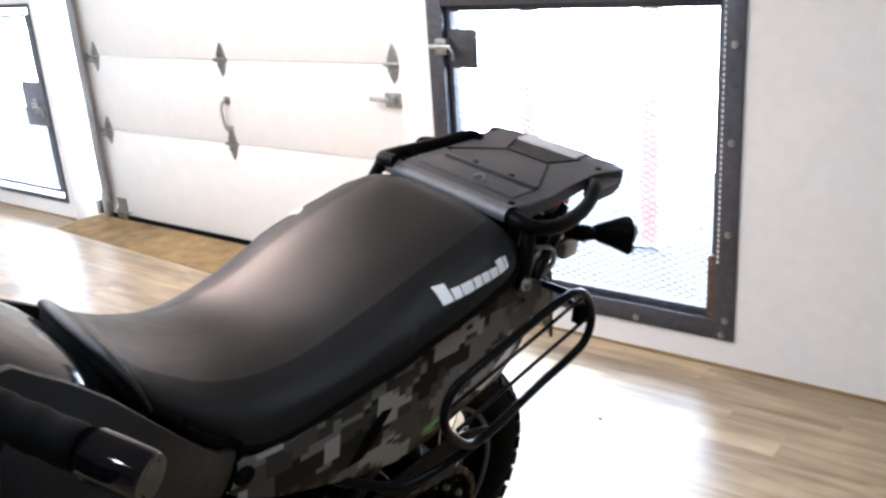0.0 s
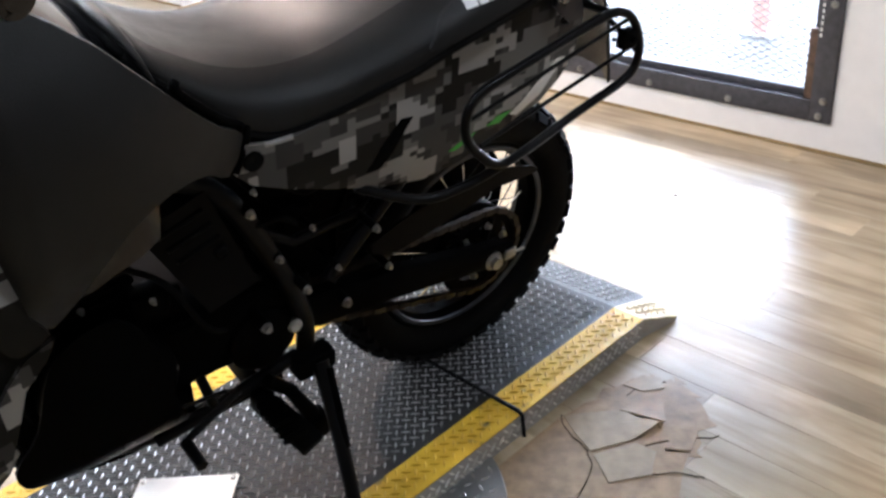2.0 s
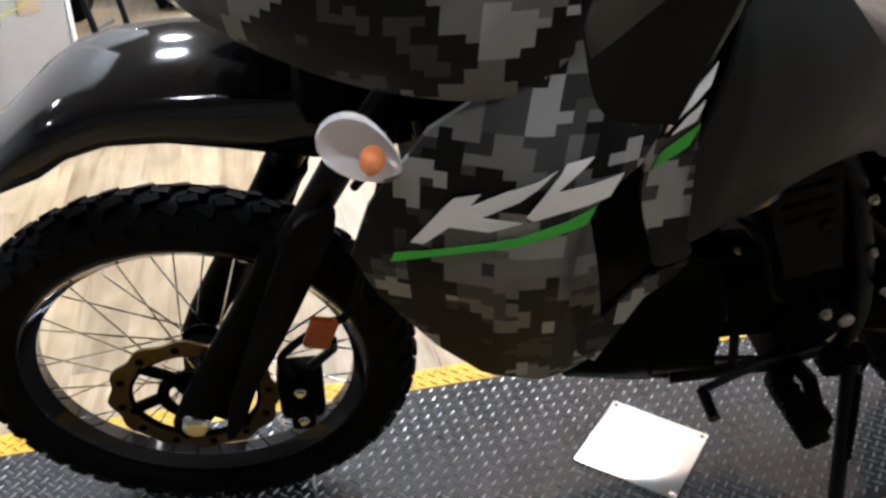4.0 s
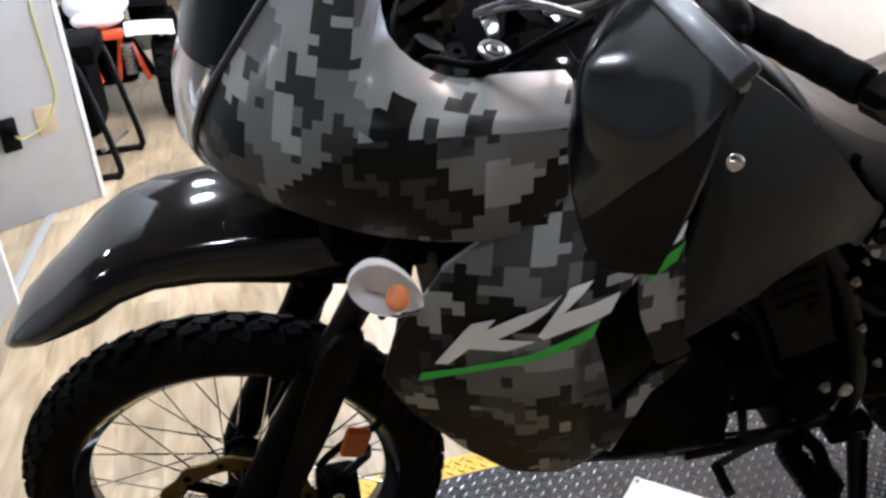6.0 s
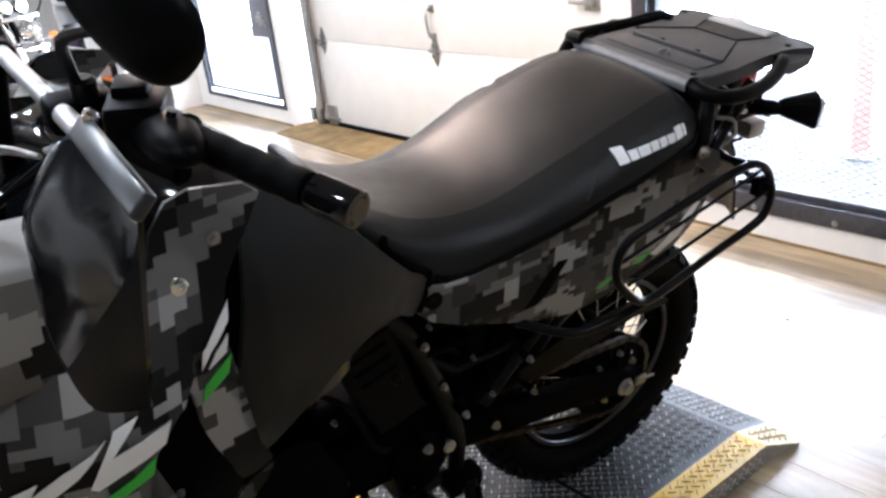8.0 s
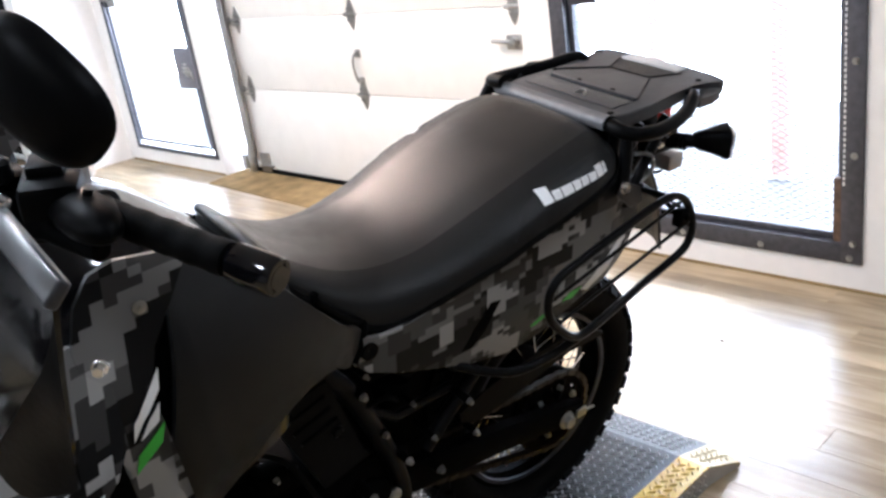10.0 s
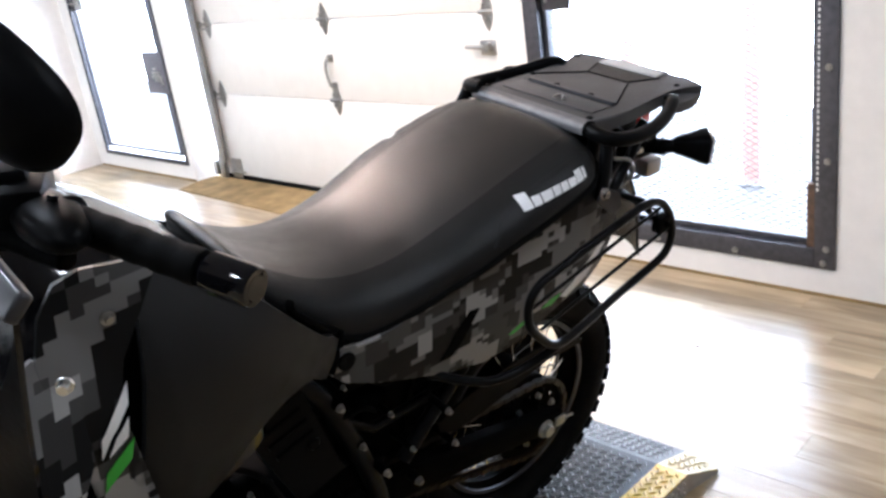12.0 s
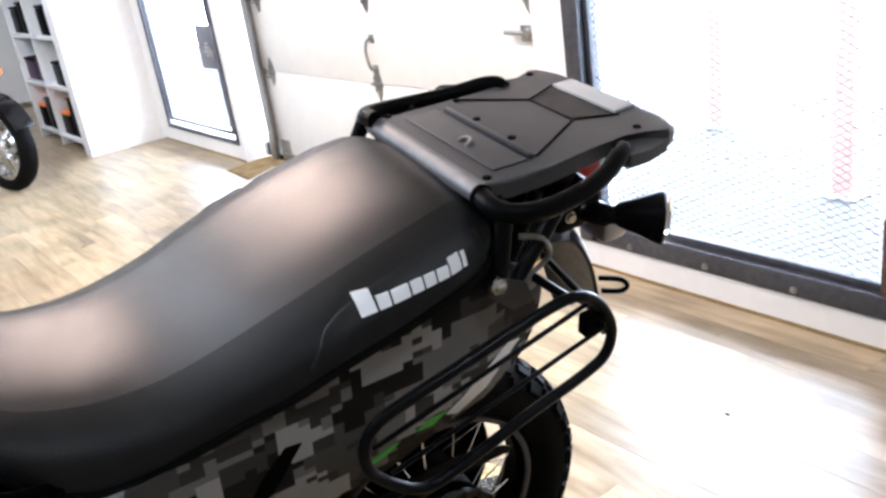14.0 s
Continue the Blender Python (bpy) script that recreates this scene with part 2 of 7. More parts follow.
GREEN = material("green_decal", (0.06, 0.45, 0.035), 0.4, 0, 0.08, 30, 0.0)
LENS = clear("clear_lamp_lens", (0.98, 0.95, 0.93), 0.05, 0.1)
ORANGE = material("orange_lamp_bulb", (0.85, 0.22, 0.02), 0.35)
AMBER = material("amber_reflector", (0.28, 0.05, 0.006), 0.2, 0, 0.15, 200, 0.1)
RED = material("red_lamp_lens", (0.6, 0.02, 0.02), 0.15)
CONCRETE = material("grey_yard_asphalt", (0.05, 0.049, 0.047), 0.8, 0, 0.2, 6, 0.2)
PINK = material("weathered_red_post", (0.5, 0.27, 0.22), 0.7, 0, 0.2, 20, 0.2)
SMOKE = material("smoked_windscreen", (0.006, 0.006, 0.007), 0.22, 0, 0.0, 60, 0.0, 0.22, 0.0)
GUARD = material("moulded_guard_plastic", (0.004, 0.004, 0.005), 0.12, 0, 0.1, 200, 0.02, 0.27, 0.1)
RIBGREY = material("dark_grey_gloss_rib", (0.026, 0.026, 0.03), 0.36, 0.0, 0.1, 200, 0.05, 0.5, 0.1)
BARGREY = material("grey_handlebar_alloy", (0.42, 0.42, 0.43), 0.35, 0.7, 0.1, 60, 0.0)
RACKGREY = material("dark_grey_rack_plastic", (0.062, 0.06, 0.061), 0.5, 0, 0.15, 300, 0.3, 0.4)
SKIRT = material("grey_skirt_steel", (0.36, 0.34, 0.31), 0.5, 0.2, 0.3, 16, 0.15)
SKIRTRIB = material("bright_skirt_ribs", (0.72, 0.70, 0.66), 0.35, 0.5, 0.2, 16, 0.1)
CREAM = material("worn_pale_yellow_paint", (0.55, 0.46, 0.24), 0.5, 0, 0.4, 26, 0.15)
TRAYEDGE = material("worn_grey_tray_edge", (0.13, 0.13, 0.135), 0.5, 0.2, 0.2, 60, 0.1)
DISCPLATE = material("pale_checker_disc", (0.26, 0.26, 0.26), 0.4, 0.45, 0.25, 18, 0.1)
GREYPAD = material("pale_grey_label", (0.5, 0.5, 0.49), 0.5, 0, 0.05, 40, 0.0)
REDPAINT = material("orange_red_fender_plastic", (0.62, 0.07, 0.015), 0.3, 0, 0.1, 30, 0.0)
WHITEPAINT = material("white_fender_plastic", (0.78, 0.78, 0.78), 0.3, 0, 0.05, 30, 0.0)
PARTITION = material("pale_grey_partition_paint", (0.33, 0.335, 0.33), 0.5, 0, 0.05, 14, 0.1)
TANBOX = material("tan_wall_box", (0.4, 0.33, 0.22), 0.6)
CORD = material("yellow_green_cord", (0.45, 0.42, 0.08), 0.5)
PURPLE = material("dark_purple_box", (0.05, 0.02, 0.05), 0.6)
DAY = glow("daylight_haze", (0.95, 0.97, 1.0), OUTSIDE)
PANELGLOW = glow("ceiling_panel_glow", (1.0, 0.97, 0.93), 2.0)
LAMPGLASS = glow("ceiling_lamp_glass", (1.0, 0.93, 0.82), 25.0)

# ---------------------------------------------------------------- building tools


def finish(name, bm, mat, parent=None, label="", angle=38):
    bmesh.ops.recalc_face_normals(bm, faces=bm.faces)
    me = bpy.data.meshes.new(name)
    for f in bm.faces:
        f.smooth = True
    bm.to_mesh(me)
    bm.free()
    me.set_sharp_from_angle(angle=radians(angle))
    me.materials.append(mat)
    ob = new(name, me)
    ob.parent = parent
    if label:
        ob["label"] = label
    return ob


def part(name, bm, mat, parent, label="", angle=38):
    return finish(name, bm, mat, parent, label, angle)


def scatter(name, bm, mat, parent, label=""):
    """One part for each separate piece of a mesh; pieces that touch stay together."""
    seen, groups = set(), []
    for start in bm.verts:
        if start in seen:
            continue
        stack, isle = [start], []
        seen.add(start)
        while stack:
            v = stack.pop()
            isle.append(v)
            for e in v.link_edges:
                w = e.other_vert(v)
                if w not in seen:
                    seen.add(w)
                    stack.append(w)
        lo = [min(v.co[k] for v in isle) - 5e-4 for k in range(3)]
        hi = [max(v.co[k] for v in isle) + 5e-4 for k in range(3)]
        hit = [g for g in groups if all(g[0][k] <= hi[k] and lo[k] <= g[1][k] for k in range(3))]
        for g in hit:
            groups.remove(g)
            lo, hi, isle = [min(p, q) for p, q in zip(lo, g[0])], [max(p, q) for p, q in zip(hi, g[1])], isle + g[2]
        groups.append((lo, hi, isle))
    made = []
    for lo, hi, isle in groups:
        piece, keep = bmesh.new(), {}
        for v in isle:
            keep[v] = piece.verts.new(v.co)
        for f in {f for v in isle for f in v.link_faces}:
            piece.faces.new([keep[v] for v in f.verts])
        made.append(part(name, piece, mat, parent, label))
    bm.free()
    return made


def structure(name, bm, mat, label, category):
    return tagged(finish(name, bm, mat), label, category, kind="structure")


def thing(name, place, label, category, group=""):
    ob = new(name)
    ob.matrix_world = place
    return tagged(ob, label, category, group)


def shared(name, mesh, parent, m):
    """One more object on a mesh that others use too."""
    ob = new(name, mesh)
    ob.parent = parent
    ob.matrix_local = m
    return ob


def box(bm, a, b, bevel=0.0, m=None):
    a, b = [min(p, q) for p, q in zip(a, b)], [max(p, q) for p, q in zip(a, b)]
    c = [(p + q) / 2 for p, q in zip(a, b)]
    s = [q - p for p, q in zip(a, b)]
    mat = Matrix.Translation(c) @ Matrix.Diagonal((*s, 1))
    made = bmesh.ops.create_cube(bm, size=1, matrix=(m @ mat) if m else mat)
    if bevel:
        edges = {e for v in made["verts"] for e in v.link_edges}
        bmesh.ops.bevel(bm, geom=list(edges), offset=bevel, segments=2, profile=0.5, affect="EDGES", clamp_overlap=True)
    return bm


def smooth(pts, steps=6, closed=False):
    """A Catmull-Rom curve through points of any dimension."""
    p = np.array(pts, float)
    k = len(p)
    out = []
    for i in range(k if closed else k - 1):
        a, b, c, d = ((p[(i + j) % k] for j in (-1, 0, 1, 2)) if closed else (p[min(max(i + j, 0), k - 1)] for j in (-1, 0, 1, 2)))
        for s in range(steps):
            t = s / steps
            out.append(tuple(0.5 * (2 * b + (c - a) * t + (2 * a - 5 * b + 4 * c - d) * t * t + (3 * b - a - 3 * c + d) * t ** 3)))
    if not closed:
        out.append(tuple(p[-1]))
    return out


def sweep(bm, pts, r, n=10, closed=False, caps=True):
    pts = [Vector(p) for p in pts]
    k = len(pts)
    rings, side = [], None
    for i, p in enumerate(pts):
        a = pts[(i - 1) % k] if closed or i else p
        b = pts[(i + 1) % k] if closed or i < k - 1 else p
        d = (b - a).normalized()
        if side is None:
            side = d.orthogonal().normalized()
        side = (side - d * side.dot(d)).normalized()
        up = d.cross(side)
        rr = r[i] if isinstance(r, (list, tuple)) else r
        rings.append([bm.verts.new(p + rr * (math.cos(t) * side + math.sin(t) * up)) for t in [2 * math.pi * j / n for j in range(n)]])
    for i in range(k if closed else k - 1):
        p, q = rings[i], rings[(i + 1) % k]
        for j in range(n):
            bm.faces.new((p[j], p[(j + 1) % n], q[(j + 1) % n], q[j]))
    if caps and not closed:
        bm.faces.new(rings[0])
        bm.faces.new(rings[-1])
    return bm


def loft(bm, rings, caps=True):
    rows = [[bm.verts.new(p) for p in ring] for ring in rings]
    n = len(rows[0])
    for p, q in zip(rows, rows[1:]):
        for j in range(n):
            bm.faces.new((p[j], p[(j + 1) % n], q[(j + 1) % n], q[j]))
    if caps:
        bm.faces.new(rows[0])
        bm.faces.new(rows[-1])
    return bm


def sheet(bm, rows, thick, inward):
    """A sheet over a grid of points, with thickness towards a point or by a fixed step."""
    k, n = len(rows), len(rows[0])
    g = np.array(rows, float)
    du, dv = np.gradient(g, axis=0), np.gradient(g, axis=1)
    nor = np.cross(du, dv)
    nor /= np.linalg.norm(nor, axis=2, keepdims=True) + 1e-9
    sign = np.sign(((np.array(inward) - g) * nor).sum())
    back = g + nor * sign * thick
    f = [[bm.verts.new(p) for p in row] for row in g]
    h = [[bm.verts.new(p) for p in row] for row in back]
    for i in range(k - 1):
        for j in range(n - 1):
            bm.faces.new((f[i][j], f[i + 1][j], f[i + 1][j + 1], f[i][j + 1]))
            bm.faces.new((h[i][j], h[i][j + 1], h[i + 1][j + 1], h[i + 1][j]))
    for i in range(k - 1):
        bm.faces.new((f[i][0], h[i][0], h[i + 1][0], f[i + 1][0]))
        bm.faces.new((f[i][-1], f[i + 1][-1], h[i + 1][-1], h[i][-1]))
    for j in range(n - 1):
        bm.faces.new((f[0][j], f[0][j + 1], h[0][j + 1], h[0][j]))
        bm.faces.new((f[-1][j], h[-1][j], h[-1][j + 1], f[-1][j + 1]))
    return bm


def panel(bm, outline, lateral, thick, side=1, cell=0.03):
    """A curved side panel: an outline in (y, z), its outer face at x = lateral(y, z), for one side of the machine."""
    verts = [bm.verts.new((0, y, z)) for y, z in outline]
    face = bm.faces.new(verts)
    bmesh.ops.triangulate(bm, faces=[face], ngon_method="EAR_CLIP")
    for axis in (1, 2):
        lo, hi = min(p[axis - 1] for p in outline), max(p[axis - 1] for p in outline)
        for i in range(1, int((hi - lo) / cell) + 1):
            co, no = [0, 0, 0], [0, 0, 0]
            co[axis], no[axis] = lo + i * cell, 1
            bmesh.ops.bisect_plane(bm, geom=bm.verts[:] + bm.edges[:] + bm.faces[:], plane_co=co, plane_no=no, dist=1e-5)
    front = bm.faces[:]
    back = bmesh.ops.duplicate(bm, geom=bm.verts[:] + bm.edges[:] + front)
    vmap = back["vert_map"]
    edge_pairs = [e for e in {e for f in front for e in f.edges} if len([f for f in e.link_faces]) == 1]
    fv = {v for f in front for v in f.verts}
    for v in fv:
        x = lateral(v.co.y, v.co.z)
        w = vmap[v]
        w.co = (side * (x - thick), v.co.y, v.co.z)
        v.co.x = side * x
    for e in edge_pairs:
        a, b = e.verts
        bm.faces.new((a, b, vmap[b], vmap[a]))
    return bm


def lathe(bm, profile, centre, axis="x", n=48, closed=True):
    rows = []
    for i in range(n):
        t = 2 * math.pi * i / n
        c, s = math.cos(t), math.sin(t)
        ring = []
        for h, r in profile:
            v = {"x": (h, r * c, r * s), "y": (r * c, h, r * s), "z": (r * c, r * s, h)}[axis]
            ring.append(bm.verts.new([v[k] + centre[k] for k in range(3)]))
        rows.append(ring)
    m = len(profile)
    for i in range(n):
        p, q = rows[i], rows[(i + 1) % n]
        for j in range(m if closed else m - 1):
            bm.faces.new((p[j], p[(j + 1) % m], q[(j + 1) % m], q[j]))
    return bm


def rod(bm, a, b, r, n=10):
    return sweep(bm, [a, b], r, n)


def drum(bm, centre, axis, r, half, n=28, bevel=0.004):
    """A short cylinder with softened rims."""
    return lathe(bm, [(-half, 0.0005), (-half, r - bevel), (-half + bevel, r), (half - bevel, r), (half, r - bevel), (half, 0.0005)], centre, axis, n, closed=False)


def ball(bm, centre, radii, n=16):
    made = bmesh.ops.create_uvsphere(bm, u_segments=n, v_segments=n // 2 + 2, radius=1, matrix=Matrix.Translation(centre) @ Matrix.Diagonal((*radii, 1)))
    return bm


def hexbolt(bm, centre, axis, r, h):
    m = Matrix.Translation(centre) @ Vector(axis).to_track_quat("Z", "Y").to_matrix().to_4x4()
    bmesh.ops.create_cone(bm, cap_ends=True, segments=16, radius1=r * 1.35, radius2=r * 1.3, depth=h * 0.35, matrix=m)
    bmesh.ops.create_cone(bm, cap_ends=True, segments=6, radius1=r, radius2=r * 0.92, depth=h, matrix=m @ Matrix.Translation((0, 0, h * 0.5)))
    return bm


def plate(bm, outline, z0, z1, m=None):
    """A flat plate from an outline in (x, y), between two heights."""
    low = [bm.verts.new((m @ Vector((x, y, z0))) if m else (x, y, z0)) for x, y in outline]
    high = [bm.verts.new((m @ Vector((x, y, z1))) if m else (x, y, z1)) for x, y in outline]
    bm.faces.new(low)
    bm.faces.new(high)
    for i in range(len(low)):
        j = (i + 1) % len(low)
        bm.faces.new((low[i], low[j], high[j], high[i]))
    return bm

# ---------------------------------------------------------------- the room
WY, WT, TOP = 1.535, 0.21, 2.75
bm = bmesh.new()
box(bm, (-9, -6, -0.12), (4, 1.745, -0.004))
floor = structure("floor", bm, UNDER, "pale wood-look vinyl plank floor, scuffed and worn", "floor")

G1, G2, D = (-1.02, 0.227), (-5.17, -3.985), (-3.93, -1.185)   # large gate, small gate, overhead door: their x
GZ = (0.105, 1.318)
bm = bmesh.new()
for x0, x1, z0, z1 in ((-5.34, G2[0], 0, TOP), (*G2, 0, GZ[0]), (*G2, GZ[1], TOP), (G2[1], D[0], 0, TOP), (*D, 2.15, TOP),
                       (D[1], G1[0], 0, TOP), (*G1, 0, GZ[0]), (*G1, GZ[1], TOP), (G1[1], 4, 0, TOP)):
    box(bm, (x0, WY, z0), (x1, WY + WT, z1))
structure("wall_north", bm, WALL, "white painted wall with two gate openings and a garage door", "wall")
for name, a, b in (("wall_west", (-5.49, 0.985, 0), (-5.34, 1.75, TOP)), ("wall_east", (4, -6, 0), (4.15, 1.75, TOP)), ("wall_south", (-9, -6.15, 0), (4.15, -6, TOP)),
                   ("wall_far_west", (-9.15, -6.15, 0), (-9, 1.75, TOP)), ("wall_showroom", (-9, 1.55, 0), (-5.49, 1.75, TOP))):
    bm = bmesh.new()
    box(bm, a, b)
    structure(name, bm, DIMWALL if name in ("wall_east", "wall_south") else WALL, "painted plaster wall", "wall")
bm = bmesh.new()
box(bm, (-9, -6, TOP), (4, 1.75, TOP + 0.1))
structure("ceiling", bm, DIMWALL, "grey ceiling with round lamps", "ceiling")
bm = bmesh.new()
for x0, x1 in ((-5.3, D[0] - 0.01), (D[1] + 0.01, 3.9)):
    box(bm, (x0, WY - 0.006, 0), (x1, WY, 0.012), 0.002)
structure("baseboard", bm, THRESH, "thin brown floor edge strip along the wall", "baseboard")
bm = bmesh.new()
plate(bm, [(-3.88, 1.365), (-1.19, 1.25), (-1.19, 1.735), (-3.925, 1.735), (-3.925, 1.54)], -0.001, 0.005)
structure("trim_threshold", bm, THRESH, "worn brown boards at the garage door sill", "threshold")

# round ceiling lamps; the one at (-0.3, -1.2) is an added fill
for x, y in LAMPS + [(-1.25, 0.15)]:
    lamp = thing("ceiling_lamp", pose(x, y, TOP), "round recessed ceiling lamp, lit", "lamp", "round ceiling lamps")
    bm = bmesh.new()
    lathe(bm, [(-0.02, 0.085), (-0.02, 0.1), (-0.004, 0.11), (0.0, 0.11), (0.0, 0.085)], (0, 0, 0), "z", 28)
    part("rim", bm, CHROME, lamp)
    bm = bmesh.new()
    lathe(bm, [(-0.012, 0.0005), (-0.012, 0.086), (-0.002, 0.086), (-0.002, 0.0005)], (0, 0, 0), "z", 24, closed=False)
    part("glass", bm, LAMPGLASS, lamp)

panel_lamp = thing("ceiling_panel_lamp", pose(-2.65, 0.45, TOP), "flat white ceiling panel lamp, lit", "lamp")
bm = bmesh.new()
box(bm, (-0.95, -0.60, -0.03), (0.95, 0.60, 0.0), 0.006)
part("frame", bm, WHITEPAINT, panel_lamp)
bm = bmesh.new()
box(bm, (-0.92, -0.57, -0.034), (0.92, 0.57, -0.0305))
part("diffuser", bm, PANELGLOW, panel_lamp)

# outside, beyond the gates
bm = bmesh.new()
box(bm, (-60, 1.746, -0.2), (60, 60, -0.02))
structure("ground", bm, CONCRETE, "sunlit grey asphalt yard outside the gates", "ground")
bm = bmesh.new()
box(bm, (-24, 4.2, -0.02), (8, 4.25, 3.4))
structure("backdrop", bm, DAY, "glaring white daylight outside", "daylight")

# ---------------------------------------------------------------- overhead garage door
door = new("door_1")
tagged(door, "white sectional overhead garage door, closed, with zinc hinges", "garage door", kind="structure")
z = 0.03
JOINTS = []
for h in (0.534, 0.434, 0.434, 0.434, 0.3):
    bm = bmesh.new()
    box(bm, (D[0] + 0.07, 1.69, z), (D[1] - 0.005, 1.735, z + h - 0.003), 0.004)
    part("panel", bm, DOOR, door)
    z += h
    JOINTS.append(z)
bm = bmesh.new()
box(bm, (D[0] + 0.08, 1.68, 0.004), (D[1] - 0.01, 1.72, 0.032), 0.004)
part("bottom_seal", bm, RUBBER, door, "black rubber bottom seal")


def hinge(x, z, edge):
    bm = bmesh.new()
    for s in (-1, 1):
        plate(bm, [(x - 0.035, z), (x + 0.035, z), (x + 0.018, z + s * 0.055), (x, z + s * 0.085), (x - 0.018, z + s * 0.055)], 0, 0.006,
              Matrix(((1, 0, 0, 0), (0, 0, -1, 1.69), (0, 1, 0, 0), (0, 0, 0, 1))))
    rod(bm, (x - 0.045, 1.679, z), (x + 0.045, 1.679, z), 0.009, 10)
    for s in (-1, 1):
        for dx in (-0.018, 0.018):
            hexbolt(bm, (x + dx, 1.683, z + s * 0.03), (0, -1, 0), 0.006, 0.008)
    if edge:
        rod(bm, (x, 1.668, z), (x + edge * 0.075, 1.668, z), 0.006, 8)
        drum(bm, (x + edge * 0.075, 1.668, z), "x", 0.022, 0.008, 16, 0.002)
        box(bm, (x - 0.03, 1.655, z - 0.03), (x + 0.02, 1.69, z - 0.022))
    part("hinge", bm, ZINC, door, "zinc roller hinge")


for x, edge in ((-3.64, -1), (-2.5, 0), (-1.35, 0)):
    for z in (0.564, 0.998, 1.432):
        hinge(x, z, edge)
bm = bmesh.new()
sweep(bm, smooth([(-2.5, 1.688, 0.79), (-2.5, 1.66, 0.785), (-2.5, 1.645, 0.75), (-2.495, 1.645, 0.69), (-2.495, 1.66, 0.645), (-2.495, 1.688, 0.64)], 5), 0.008, 8)
for z in (0.64, 0.79):
    box(bm, (-2.52, 1.683, z - 0.02), (-2.48, 1.69, z + 0.02), 0.002)
part("lift_handle", bm, ZINC, door, "bent zinc lift handle")
bm = bmesh.new()
box(bm, (-1.40, 1.672, 0.81), (-1.30, 1.69, 0.875), 0.004)
sweep(bm, [(-1.35, 1.66, 0.845), (-1.47, 1.655, 0.85)], 0.01, 10)
drum(bm, (-1.35, 1.665, 0.845), "y", 0.022, 0.014, 16)
part("slide_latch", bm, ZINC, door, "zinc slide latch")
bm = bmesh.new()
for x0, x1 in ((-3.70, -3.60), (-1.40, -1.27)):
    box(bm, (x0, 1.674, 0.012), (x1, 1.69, 0.14), 0.003)
    rod(bm, (x0 + 0.02, 1.665, 0.06), (x0 + 0.16 * (1 if x0 < -2 else 0.7), 1.665, 0.06), 0.008, 8)
for x in (-2.3,):
    box(bm, (x - 0.03, 1.668, 0.03), (x + 0.03, 1.69, 0.06), 0.003)
scatter("corner_bracket", bm, ZINC, door, "zinc bottom corner brackets")
bm = bmesh.new()
box(bm, (-3.765, 1.64, 0.12), (-3.755, 1.70, 2.3))
box(bm, (-3.775, 1.64, 0.12), (-3.705, 1.648, 2.3))
box(bm, (-3.83, 1.66, 0.0), (-3.765, 1.69, 0.16), 0.003)
part("side_track", bm, ZINC, door, "galvanised vertical roller track")
bm = bmesh.new()
box(bm, (-3.90, 1.655, 0.02), (-3.855, 1.70, 0.11), 0.004)
hexbolt(bm, (-3.88, 1.655, 0.085), (0, -1, 0), 0.008, 0.01)
part("track_foot", bm, ZINC, door)

# ---------------------------------------------------------------- mesh gates


